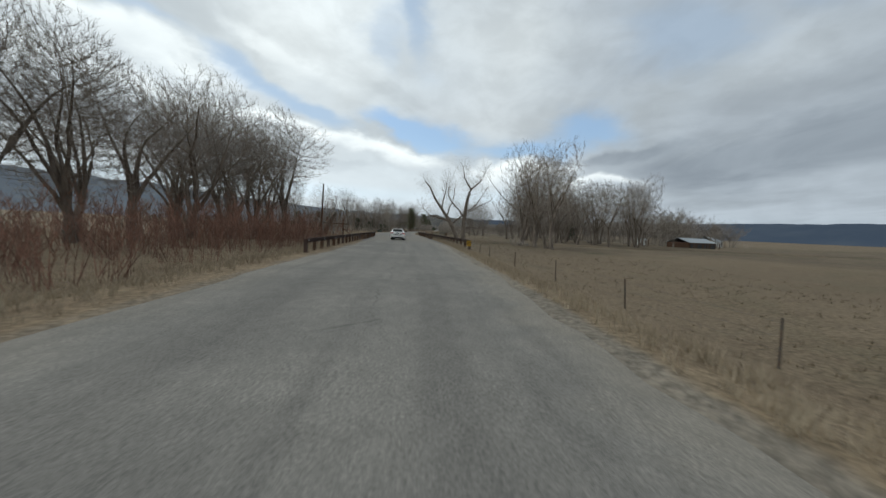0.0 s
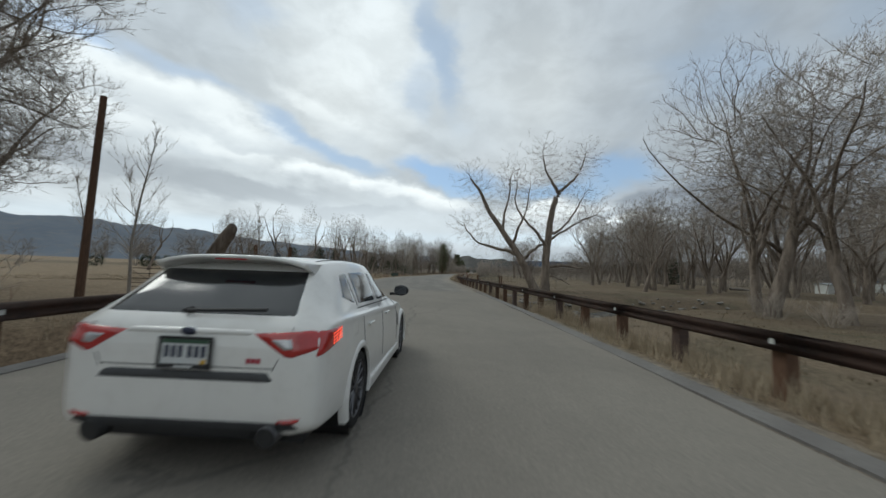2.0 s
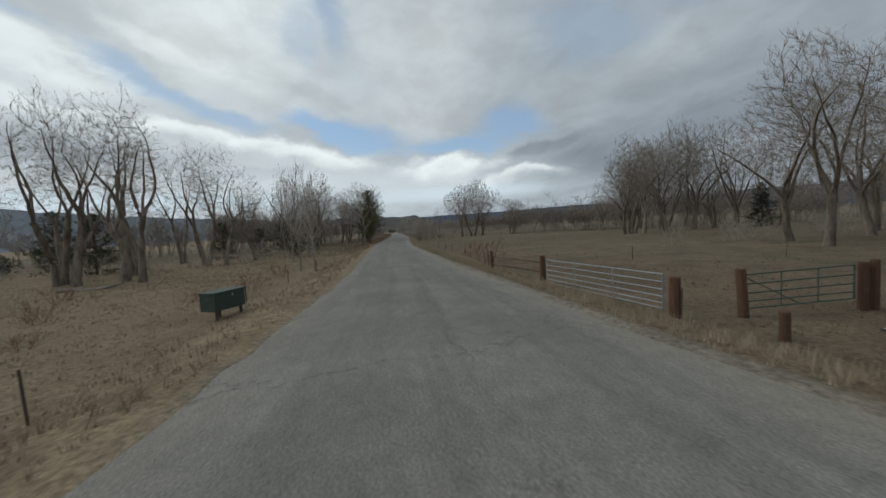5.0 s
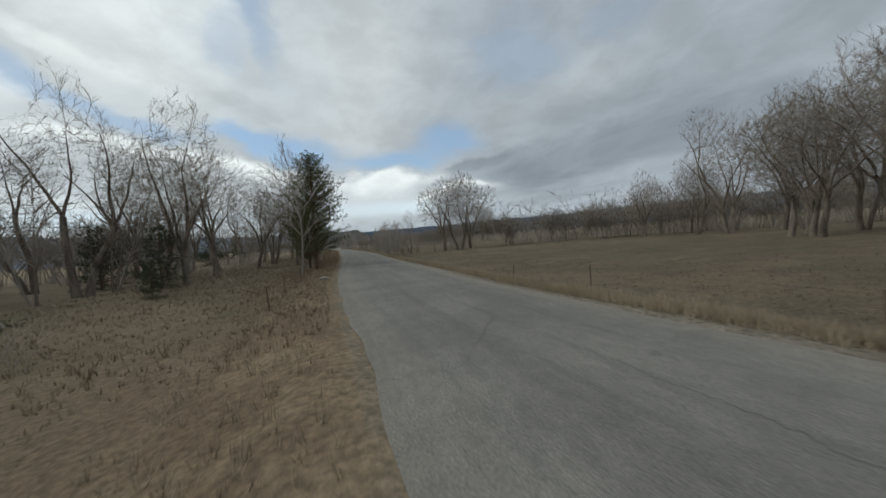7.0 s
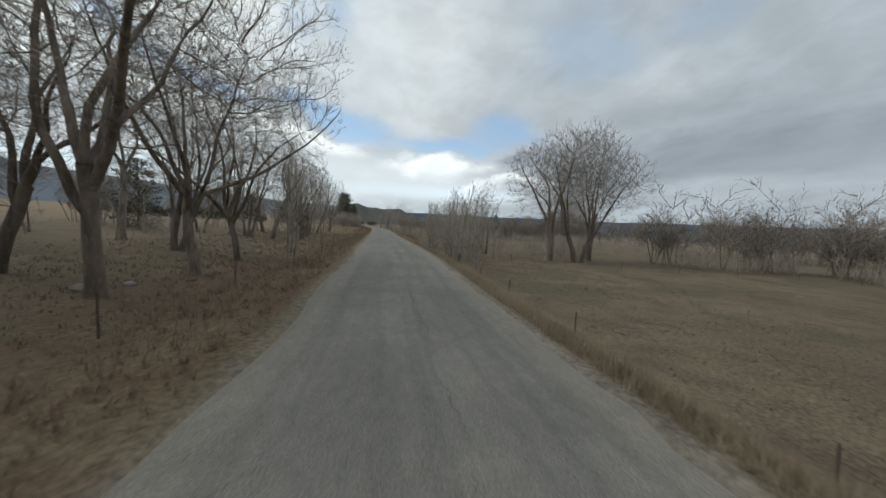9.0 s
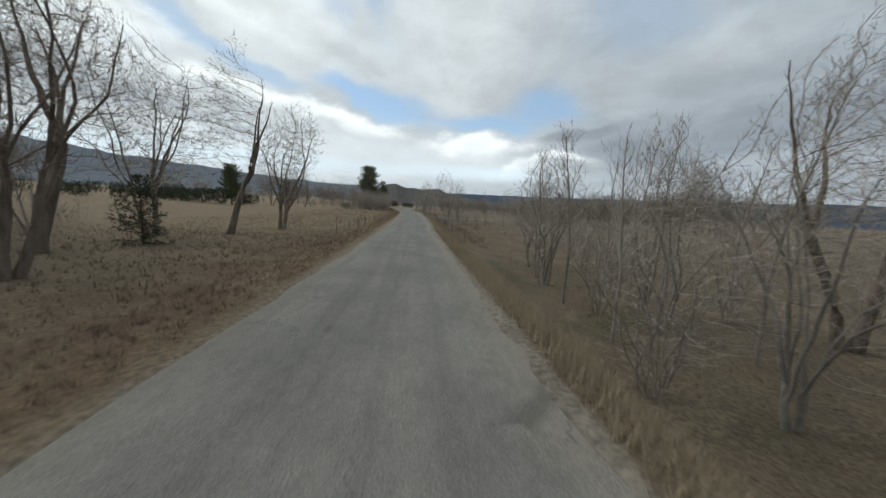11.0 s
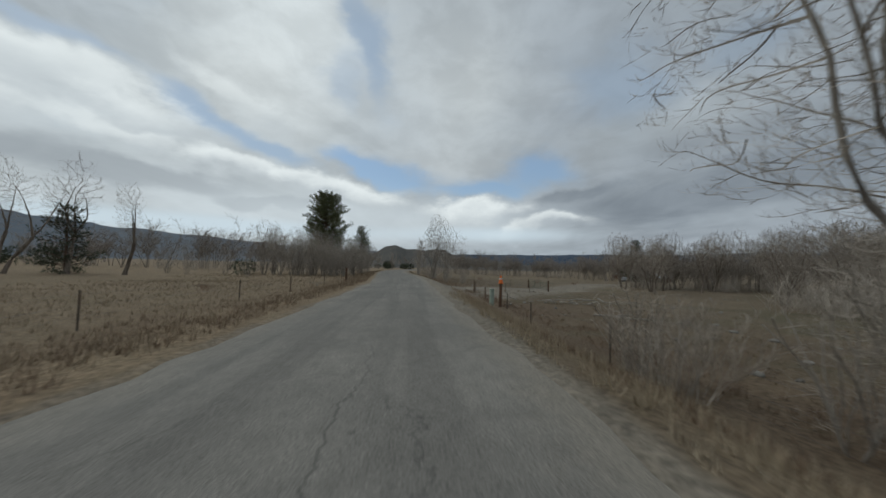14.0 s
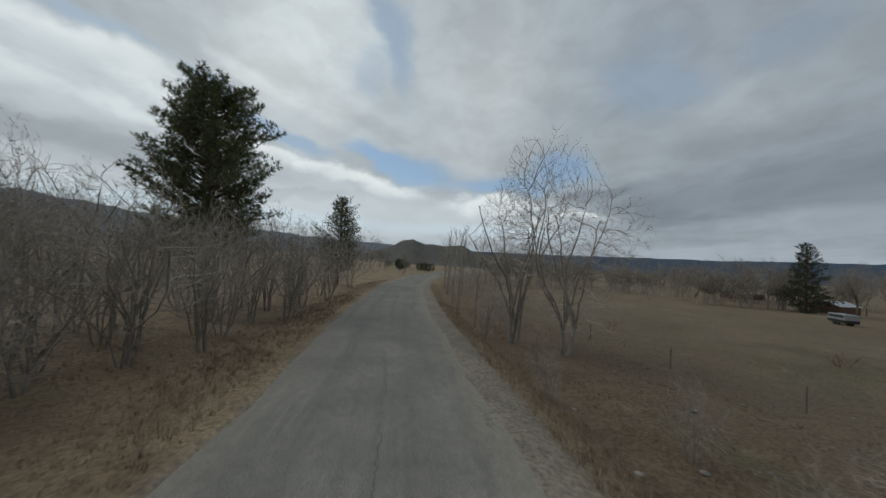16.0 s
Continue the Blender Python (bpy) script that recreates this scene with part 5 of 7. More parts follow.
place("vase", 0, 38.4, 419.5, 1.12, label="tall bare tree with pale branches beside the road")
place("vase", 1, 36.4, 423, 1.15)
for n, (x, y, s) in enumerate([(34.8, 428, 0.9), (34.6, 436, 1.0), (35.8, 445, 1.05), (38.5, 470, 1.35), (37, 458, 1.2), (40, 440, 0.8)]):
    place("young", n, x, y, s, group="bare trees on the right verge")
for n, (x, y, s) in enumerate([(34.6, 424, 0.6), (36.2, 428, 0.65), (35.2, 416, 0.45), (33.9, 412, 0.4), (38.5, 432, 0.7), (35.4, 404, 0.42), (37.6, 401, 0.45), (36.6, 408, 0.5), (39, 405, 0.45)]):
    place("thicket", n, x, y, s, group="thickets on the right verge")
place("spruce", 1, 130, 473, 1.28)
for n, (x, y, s) in enumerate([(104, 406, 0.8), (114, 420, 1.05), (122, 412, 1.1), (104, 402, 0.9), (120, 400, 1.0), (130, 424, 1.1), (137, 468, 0.95), (127, 455, 0.9)]):
    place("medium", n, x, y, s, group="trees behind the paddock")
for n, (x, y, s) in enumerate([(97, 411, 0.8), (103, 408, 0.8), (109, 404, 0.8), (116, 408, 0.8), (99, 400, 0.7)]):
    place("thicket", n, x, y, s * 1.2, group="brush behind the paddock")
# roadside willows and bushes
for n in range(44):
    place("willow", n, -8.6 - 1.8 * ((n * 0.618) % 1) - 2.3 * (n % 5), 22 + n * 1.22, (0.75 if n < 18 else 1.15) + 0.35 * ((n * 0.37) % 1), group="willows before the bridge")
for n, (x, y, s) in enumerate([(5.8, 154.6, 1.9), (-11.5, 150.5, 1.0), (-13.2, 148, 0.7), (-19, 146, 0.8), (-16, 141, 0.6), (-10.8, 157, 0.9), (-22, 152, 0.9), (11.5, 322, 0.8), (12.6, 328, 0.8), (9, 320, 0.9), (14.5, 336, 0.7), (4, 316, 0.9), (32.5, 371, 0.8), (30.5, 322, 0.5), (36, 340, 0.5), (44, 343, 0.5), (54, 338, 0.6), (60, 420, 0.9), (67, 416, 0.7), (50, 432, 0.8), (26.5, 306, 0.7), (17, 338, 0.6), (12, 371, 0.5)]):
    place("bush", n, x, y, s)
place("grey_bush", 0, 6.3, 88.5, 0.7)


def far_tree(rng, brush):
    """One bare tree or clump of brush, 1 m high, light enough for hundreds."""
    S, E, R = [], [], []
    stems = rng.integers(12, 18) if brush else rng.integers(2, 5)
    for _ in range(stems):
        a, q = rng.uniform(0, 6.28), rng.uniform(0, 0.42 if brush else 0.05)
        lean = rng.uniform(0.0, 0.75 if brush else 0.5)
        p = np.array([math.cos(a) * q, math.sin(a) * q, -0.02])
        d = np.array([math.cos(a) * lean, math.sin(a) * lean, 1.0])
        S.append(p)
        E.append(p + d * rng.uniform(0.5, 0.95))
        R.append(0.010 if brush else 0.022)
    S, E, R, first = np.array(S), np.array(E), np.array(R), 0
    for number, length, width, angle in (((5, 0.34, 0.010, 0.75), (3.4, 0.2, 0.007, 0.7)) if brush else ((10, 0.38, 0.012, 0.85), (7, 0.2, 0.0068, 0.75), (2.8, 0.12, 0.005, 0.7))):
        L = np.linalg.norm(E[first:] - S[first:], axis=1)
        a, b = fuzz(S[first:], E[first:], rng, number / max(0.05, float(L.mean())), length, width, 0.16, angle)
        first = len(S)
        low = a[:, 2] > (0.05 if brush else 0.22)
        S, E, R = np.concatenate([S, a[low]]), np.concatenate([E, b[low]]), np.concatenate([R, np.full(low.sum(), width)])
    w = np.cross(E - S, rng.normal(0, 1, S.shape))
    w *= R[:, None] / 2 / (np.linalg.norm(w, axis=1, keepdims=True) + 1e-9)
    return np.stack([S - w, S + w, E], 1).reshape(-1, 3)


def far_woods(name, label, rows, seed, height, brush=False):
    """Many small bare trees far off, as one mesh."""
    rng = np.random.default_rng(seed)
    shapes = [far_tree(rng, brush) for _ in range(6)]
    VV = []
    for x, y, spread, count in rows:
        for _ in range(count):
            V = shapes[rng.integers(6)]
            a, s = rng.uniform(0, 6.28), height * rng.uniform(0.6, 1.12)
            R = np.array([[math.cos(a), -math.sin(a), 0], [math.sin(a), math.cos(a), 0], [0, 0, 1]]) * s
            px, py = x + rng.normal(0, spread), y + rng.normal(0, spread * 0.45)
            if off_road(np.array([px]), np.array([py]))[0][0] < 6:
                continue
            VV.append(V @ R.T + np.array([px, py, at_ground(px, py)]))
    V = np.concatenate(VV)
    ob = mesh_object(name, V, np.arange(len(V)).reshape(-1, 3), PALE_TWIG if brush else FAR_TWIG)
    tagged(ob, label, "brush" if brush else "woods", kind="stuff")


FAR_TWIG = material("far_bare_twigs", [(0.275, 0.238, 0.20), (0.22, 0.19, 0.16), (0.32, 0.275, 0.23)], 0.95, 0.05, 1.0, islands=0.15)
far_woods("far_woods", "hazy line of bare trees across the fields", [(65, 266, 4, 8), (76, 258, 5, 12), (86, 250, 5, 12), (96, 242, 6, 12), (106, 233, 6, 12), (118, 222, 7, 14), (135, 205, 8, 14), (150, 190, 10, 14), (125, 298, 10, 10), (138, 285, 10, 14)], 1, 12)
far_woods("far_woods", "tall bare woods at the foot of the ridge", [(150, 215, 14, 14), (180, 230, 16, 16), (170, 270, 14, 18), (150, 250, 10, 12), (160, 330, 16, 14), (150, 360, 12, 14), (150, 400, 12, 14), (190, 300, 20, 16)], 8, 16)
far_woods("far_woods", "bare woods along the valley ahead", [(60, 520, 18, 22), (100, 540, 22, 26), (150, 540, 22, 24), (190, 500, 18, 20), (180, 560, 22, 16), (70, 620, 30, 24), (0, 560, 16, 16), (-40, 540, 24, 16), (112, 486, 8, 14), (128, 482, 8, 14), (142, 496, 8, 14), (155, 505, 9, 14), (175, 490, 10, 14)], 2, 11)
far_woods("far_woods", "bare trees behind the paddock", [(80, 411, 2.0, 6), (86, 409, 2.5, 8), (93, 411, 3, 10), (101, 413, 4, 11), (112, 415, 5, 12), (124, 413, 6, 12), (136, 420, 8, 10), (106, 400, 5, 9), (120, 396, 7, 10), (86, 378, 5, 6), (96, 374, 6, 8), (108, 378, 7, 8), (120, 368, 8, 10), (135, 352, 8, 12), (118, 386, 7, 10)], 9, 9)
far_woods("far_woods", "line of bare trees past the end of the paddock", [(60, 498, 5, 10), (76, 506, 6, 12), (92, 511, 6, 14), (110, 512, 7, 14), (128, 510, 8, 14), (148, 500, 8, 14)], 15, 10)
far_woods("far_woods", "dense bare woods at the paddock's end", [(92, 380, 5, 4), (104, 384, 6, 6), (112, 376, 6, 6), (124, 370, 7, 8), (100, 362, 4, 4), (114, 358, 6, 6)], 14, 13)
far_woods("far_woods", "bare woods beyond the first pasture", [(100, 150, 7, 12), (88, 152, 6, 10), (78, 160, 5, 6), (84, 140, 5, 8), (74, 128, 4, 6)], 3, 12)
far_woods("far_woods", "bare woods beyond the left field", [(-60, 215, 16, 22), (-40, 225, 10, 12), (-90, 180, 18, 16), (-30, 290, 12, 18), (-50, 260, 14, 16), (-26, 450, 14, 20), (-60, 470, 20, 16), (-8, 460, 8, 12), (-24, 208, 6, 8), (-20, 232, 6, 10), (-34, 250, 8, 10)], 4, 10)
far_woods("far_brush", "low grey brush across the right pasture", [(60, 300, 14, 22), (95, 292, 14, 22), (40, 300, 6, 12), (130, 290, 12, 14), (60, 355, 8, 6), (75, 345, 10, 8), (95, 350, 10, 14), (150, 190, 12, 14), (110, 330, 14, 18), (64, 262, 4, 8), (74, 255, 4, 10), (85, 246, 5, 10), (96, 238, 5, 10), (108, 228, 5, 10), (120, 215, 6, 12), (134, 200, 7, 12), (50, 284, 6, 12)], 5, 3.8, True)
far_woods("far_brush", "low grey brush along the road ahead", [(40, 480, 6, 14), (52, 500, 9, 18), (75, 505, 14, 18), (110, 500, 16, 18), (15, 500, 6, 14), (-5, 440, 8, 12), (-30, 430, 12, 14), (30, 560, 20, 16), (45, 460, 6, 5), (80, 409, 2, 6), (57, 365, 2.5, 8), (64, 369, 3, 6), (74, 369, 4, 6), (88, 372, 6, 8), (102, 370, 7, 8), (86, 405, 4, 8), (97, 406, 4, 8), (110, 408, 5, 8)], 6, 3.4, True)
far_woods("far_brush", "grey brush among the left trees", [(-30, 175, 10, 16), (-50, 170, 12, 14), (-16, 185, 5, 8), (-20, 235, 8, 16), (-35, 240, 12, 14), (-12, 285, 6, 10), (-24, 300, 8, 12), (-14, 262, 6, 8), (-22, 72, 3, 8), (-24, 62, 3, 8), (-28, 80, 4, 8), (-27, 50, 4, 8)], 7, 2.8, True)
far_woods("far_brush", "grey brush beyond the first pasture", [(40, 158, 5, 5), (58, 158, 6, 6), (84, 150, 6, 8)], 12, 3.2, True)


# ---- roadside things ----
RUST = material("weathering_steel_rust", [(0.085, 0.052, 0.040), (0.060, 0.042, 0.036), (0.125, 0.075, 0.052)], 0.8, 2.0, 25.0, 0.003, 60.0, spec=0.4)
OLD_WOOD = material("weathered_post_wood", [(0.17, 0.125, 0.09), (0.115, 0.085, 0.064), (0.24, 0.19, 0.14)], 0.92, 3.0, 30.0, 0.006, 30.0, objects=0.2, stretch=(1, 1, 0.15))
BROWN_WOOD = material("dark_brown_timber", [(0.105, 0.058, 0.036), (0.075, 0.045, 0.030), (0.15, 0.09, 0.055)], 0.9, 3.0, 30.0, 0.006, 30.0, objects=0.2, stretch=(1, 1, 0.15))
GALV = material("galvanised_steel", [(0.36, 0.38, 0.39), (0.30, 0.32, 0.33), (0.24, 0.255, 0.26)], 0.5, 4.0, 30.0, metal=0.6)
GREEN_STEEL = material("green_painted_steel", [(0.055, 0.085, 0.065), (0.075, 0.10, 0.078), (0.10, 0.10, 0.085)], 0.6, 3.0, 30.0)
T_POST = material("steel_fence_post", [(0.075, 0.068, 0.058), (0.11, 0.075, 0.052), (0.06, 0.058, 0.052)], 0.8, 6.0, 40.0, objects=0.25)
WIRE = material("fence_wire", [(0.16, 0.15, 0.145), (0.12, 0.10, 0.09), (0.2, 0.19, 0.18)], 0.6, 2.0, 20.0, metal=0.4)
WHITE_P = material("white_plastic", [(0.62, 0.63, 0.60), (0.54, 0.55, 0.52), (0.46, 0.46, 0.43)], 0.6, 3.0, 25.0)
YELLOW_P = material("yellow_sign_paint", [(0.62, 0.36, 0.03), (0.55, 0.32, 0.03), (0.45, 0.27, 0.04)], 0.5, 3.0, 25.0)
BLACK_P = material("black_paint", [(0.022, 0.022, 0.023), (0.03, 0.03, 0.03), (0.04, 0.038, 0.036)], 0.5, 3.0, 25.0)
ORANGE_P = material("orange_marker_plastic", [(0.72, 0.165, 0.03), (0.65, 0.15, 0.03), (0.55, 0.14, 0.04)], 0.5, 3.0, 25.0)
BOX_GREEN = material("dark_green_cabinet_paint", [(0.040, 0.062, 0.050), (0.052, 0.074, 0.060), (0.065, 0.080, 0.066)], 0.55, 2.0, 25.0)
ROCK = material("pale_river_stone", [(0.24, 0.225, 0.20), (0.18, 0.168, 0.15), (0.30, 0.285, 0.26)], 0.92, 3.0, 20.0, 0.01, 15.0, objects=0.25)
ROOF_M = material("grey_metal_roof", [(0.36, 0.39, 0.41), (0.42, 0.45, 0.46), (0.32, 0.33, 0.34)], 0.5, 0.6, 8.0, metal=0.3)


def box(bm, x, y, z, sx, sy, sz, turn=0.0, tilt=0.0, bevel=0.0):
    """A box with its centre at x, y, z."""
    m = pose(x, y, z, tilt, 0, turn) @ Matrix.Diagonal((sx, sy, sz, 1))
    made = bmesh.ops.create_cube(bm, size=1, matrix=m)
    if bevel:
        edges = {e for v in made["verts"] for e in v.link_edges}
        bmesh.ops.bevel(bm, geom=list(edges), offset=bevel, segments=2, affect="EDGES", profile=0.6)
    return bm


def boxed(*args, **kw):
    return box(bmesh.new(), *args, **kw)


def rod(bm, a, b, r, sides=8, r2=None):
    a, b = Vector(a), Vector(b)
    d = b - a
    m = Matrix.Translation((a + b) / 2) @ d.to_track_quat("Z", "Y").to_matrix().to_4x4()
    bmesh.ops.create_cone(bm, cap_ends=True, segments=sides, radius1=r, radius2=r if r2 is None else r2, depth=d.length, matrix=m)
    return bm


def rodded(*args, **kw):
    return rod(bmesh.new(), *args, **kw)


def lathe_post(height, r, seed, sides=10, rough=0.05, lean=(0.0, 0.0)):
    """An uneven round timber post."""
    rng = np.random.default_rng(seed)
    bm = bmesh.new()
    rings = []
    for k, z in enumerate((-0.3, 0.0, height * 0.3, height * 0.65, height * 0.97, height)):
        rr = r * (1.06 - 0.06 * k / 5) * (0.9 if k == 5 else 1)
        ring = []
        for q in range(sides):
            a = 2 * math.pi * q / sides
            w = rr * (1 + rough * math.sin(q * 2.3 + seed) + rough * rng.uniform(-0.6, 0.6))
            ring.append(bm.verts.new((math.cos(a) * w + lean[0] * z, math.sin(a) * w + lean[1] * z, z)))
        rings.append(ring)
    for a, b in zip(rings, rings[1:]):
        for q in range(sides):
            bm.faces.new((a[q], a[(q + 1) % sides], b[(q + 1) % sides], b[q]))
    bm.faces.new(rings[-1])
    bm.faces.new(rings[0][::-1])
    return bm


def guardrail(label, line, post_step, side, reflect=True):
    """A W-beam rail on timber posts along a line of (x, y)."""
    line = np.array(line, float)
    seg = np.r_[0, np.cumsum(np.linalg.norm(np.diff(line, axis=0), axis=1))]
    at = lambda s: np.array([np.interp(s, seg, line[:, 0]), np.interp(s, seg, line[:, 1])])
    ground = float(np.mean([at_ground(*p) for p in line]))
    root = thing("guardrail", line[0, 0], line[0, 1], 0, label, "guardrail")
    o = np.array([line[0, 0], line[0, 1]])
    prof = [(0.0, 0.52), (0.075, 0.545), (0.085, 0.60), (0.02, 0.635), (0.02, 0.665), (0.085, 0.70), (0.075, 0.755), (0.0, 0.78)]
    step, total, n = 3.81, seg[-1], 0
    s = 0.0
    while s < total - 0.2:
        e = min(s + step, total)
        bm = bmesh.new()
        rows = []
        for q in np.linspace(s, e + (0.06 if e < total else 0), 5):
            p, d = at(q), at(min(q + 0.2, total)) - at(max(q - 0.2, 0))
            d /= np.linalg.norm(d)
            nrm = np.array([-d[1], d[0]]) * -side
            rows.append([bm.verts.new((p[0] - o[0] + nrm[0] * -(a + 0.004 * (n % 2)), p[1] - o[1] + nrm[1] * -(a + 0.004 * (n % 2)), z + 0.01)) for a, z in prof])
        for a, b in zip(rows, rows[1:]):
            for k in range(len(prof) - 1):
                bm.faces.new((a[k], a[k + 1], b[k + 1], b[k]))
        bmesh.ops.solidify(bm, geom=bm.faces[:], thickness=0.008)
        part("rail", bm, RUST, root, "rusty corrugated steel rail", True)
        s, n = e, n + 1
    k = 0
    for s in np.arange(0.3, total, post_step):
        p, d = at(s), at(min(s + 0.2, total)) - at(max(s - 0.2, 0))
        nrm = np.array([-d[1], d[0]]) / np.linalg.norm(d) * -side
        c = p - o + nrm * 0.13
        z0 = at_ground(*(p + nrm * 0.13)) - 0.25
        h = 0.74
        part("post", boxed(c[0], c[1], (z0 + h) / 2, 0.19, 0.19, h - z0, math.degrees(math.atan2(d[1], d[0])) + 90 + 3 * math.sin(k), bevel=0.012), BROWN_WOOD if k % 3 else RUST, root, "weathered square timber post")
        if reflect and k % 2 == 0:
            q = p - o - nrm * 0.055
            part("reflector", boxed(q[0], q[1], 0.66, 0.012, 0.07, 0.09, math.degrees(math.atan2(nrm[1], nrm[0]))), WHITE_P, root, "small white reflector tab")
        k += 1
    return root


guardrail("long rusty steel guardrail along the bridge approach", [(6.1, 55.4), (5.4, 64), (4.7, 75), (4.1, 83), (3.5, 90), (2.9, 98), (2.45, 105), (2.2, 112), (2.3, 117.6)], 1.9, 1)
guardrail("rusty steel guardrail on the bridge", [(-5.1, 44.0), (-5.2, 55), (-5.4, 66), (-5.5, 76), (-5.7, 84), (-5.9, 88.4)], 1.9, -1)


def end_box(x, y, turn):
    t = thing("guardrail_end", x, y, at_ground(x, y), "grey timber end box closing the guardrail", "guardrail end", turn=turn)
    part("side_board", boxed(-0.22, 0.0, 0.45, 0.06, 0.9, 0.42, bevel=0.01), OLD_WOOD, t)
    part("side_board", boxed(0.22, 0.0, 0.45, 0.06, 0.9, 0.42, bevel=0.01), OLD_WOOD, t)
    part("top_board", boxed(0, 0.0, 0.69, 0.52, 0.95, 0.05, bevel=0.01), OLD_WOOD, t)
    part("post", boxed(0, -0.3, 0.2, 0.2, 0.2, 0.85), OLD_WOOD, t)


end_box(2.35, 118.3, 0)


def hazard_marker(x, y, turn):
    t = thing("hazard_marker", x, y, at_ground(x, y), "yellow and black striped marker board on a post", "road sign", turn=turn)
    part("post", boxed(0, 0.05, 0.35, 0.09, 0.09, 1.1, bevel=0.01), OLD_WOOD, t)
    part("panel", boxed(0, -0.012, 0.72, 0.42, 0.016, 0.46), YELLOW_P, t)
    for k in range(3):
        bm = bmesh.new()
        c = -0.20 + k * 0.20
        pts = []
        for u, v in ((-0.21, c - 0.05 - 0.10), (0.21, c - 0.05 + 0.10 + 0.02), (0.21, c + 0.05 + 0.10 + 0.02), (-0.21, c + 0.05 - 0.10)):
            pts.append((u, max(-0.225, min(0.225, v))))
        low = [bm.verts.new((u, -0.026, 0.72 + v)) for u, v in pts]
        bm.faces.new(low)
        bmesh.ops.solidify(bm, geom=bm.faces[:], thickness=0.003)
        part("stripe", bm, BLACK_P, t, "black diagonal stripe")


hazard_marker(6.0, 54.9, -4)


def field_gate(x, y, turn, width, height, mat, label, bars=6, tilt=0.0, diagonal=False):
    t = thing("field_gate", x, y, at_ground(x, y), label, "gate", turn=turn)
    z0 = 0.22
    for u in (0.0, width):
        part("upright", rodded((u, 0, z0 + tilt * u), (u, 0, z0 + height + tilt * u), 0.028), mat, t)
    for k in range(bars):
        z = z0 + height * (k / (bars - 1)) ** 1.15
        part("rail", rodded((0, 0, z), (width, 0, z + tilt * width), 0.024), mat, t)
    for f in (0.33, 0.67):
        part("brace", rodded((width * f, 0.02, z0 + tilt * width * f), (width * f, 0.02, z0 + height + tilt * width * f), 0.018), mat, t)
    if diagonal:
        part("brace", rodded((0.05, 0.03, z0 + height * 0.9), (width * 0.5, 0.03, z0 + 0.05), 0.018), mat, t)
    return t


def timber_post(x, y, height, r, label="round timber gate post", lean=(0.0, 0.0), mat=None, seed=0, group=""):
    t = thing("timber_post", x, y, at_ground(x, y), label, "post", group)
    part("shaft", lathe_post(height, r, seed + int(x * 10), lean=lean), mat or BROWN_WOOD, t)
    return t


# gates and timber by the right-hand pasture
field_gate(7.2, 134.7, -13, 3.6, 1.1, GREEN_STEEL, "green tubular steel gate between brown posts", 5, 0.03, True)
timber_post(6.95, 134.6, 1.55, 0.14, lean=(-0.08, 0.0))
timber_post(10.95, 133.8, 1.6, 0.13)
timber_post(11.3, 133.7, 1.65, 0.12)
timber_post(5.5, 132.6, 0.75, 0.12, "short broken timber post in weeds")
timber_post(4.9, 135.2, 1.35, 0.16, "thick dark timber corner post")
timber_post(4.5, 142.6, 1.4, 0.14, "round timber post of a rail fence")
timber_post(3.7, 147.5, 1.2, 0.10, "round timber post of a rail fence")
field_gate(4.85, 135.6, 93, 6.6, 1.15, GALV, "pale wire-tube gate along the fence line", 6)


def rail_fence(pts, z, label):
    t = thing("rail_fence", pts[0][0], pts[0][1], at_ground(*pts[0]), label, "fence")
    a, b = pts
    for h in z:
        part("rail", rodded((0, 0, h), (b[0] - a[0], b[1] - a[1], h + 0.05), 0.06, 7, 0.05), OLD_WOOD, t)


rail_fence([(4.45, 142.7), (3.72, 147.4)], (0.55, 1.05), "two rough poles of a short rail fence")

# leaning snag and ranch gate left of the bridge
def snag():
    x, y = -14.6, 88.8
    t = thing("tree_snag", x, y, at_ground(x, y), "thick leaning dead trunk, broken off, beside a gate", "dead tree")
    rng = np.random.default_rng(3)
    P = np.array([(-1.4, 0, -0.4), (-0.9, 0, 0.5), (-0.3, 0, 1.5), (0.4, 0, 2.7), (1.0, 0, 3.7), (1.35, 0, 4.15), (1.45, 0.02, 4.2)])
    V, F = tubes([(P, np.array([0.85, 0.55, 0.46, 0.42, 0.37, 0.33, 0.12]), 14)])
    V += rng.normal(0, 0.05, V.shape)
    mesh_object("trunk", V, F, BARK, t, smooth_shade=True)
    part("stub", rodded((-0.1, 0.1, 2.2), (0.55, -0.3, 2.35), 0.10, 8, 0.05), BARK, t)


snag()
for n, (dx, h) in enumerate(((0.0, 0.95), (1.5, 0.95))):
    t = thing("marker_stake", -13.2 + dx, 87.5, at_ground(-13.2 + dx, 87.5), "thin dark stake with a white top", "stake", "stakes by the gate")
    part("stake", rodded((0, 0, -0.2), (0, 0, 0.82), 0.035), T_POST, t)
    part("cap", rodded((0, 0, 0.82), (0, 0, 0.95), 0.038), WHITE_P, t, "white cap")


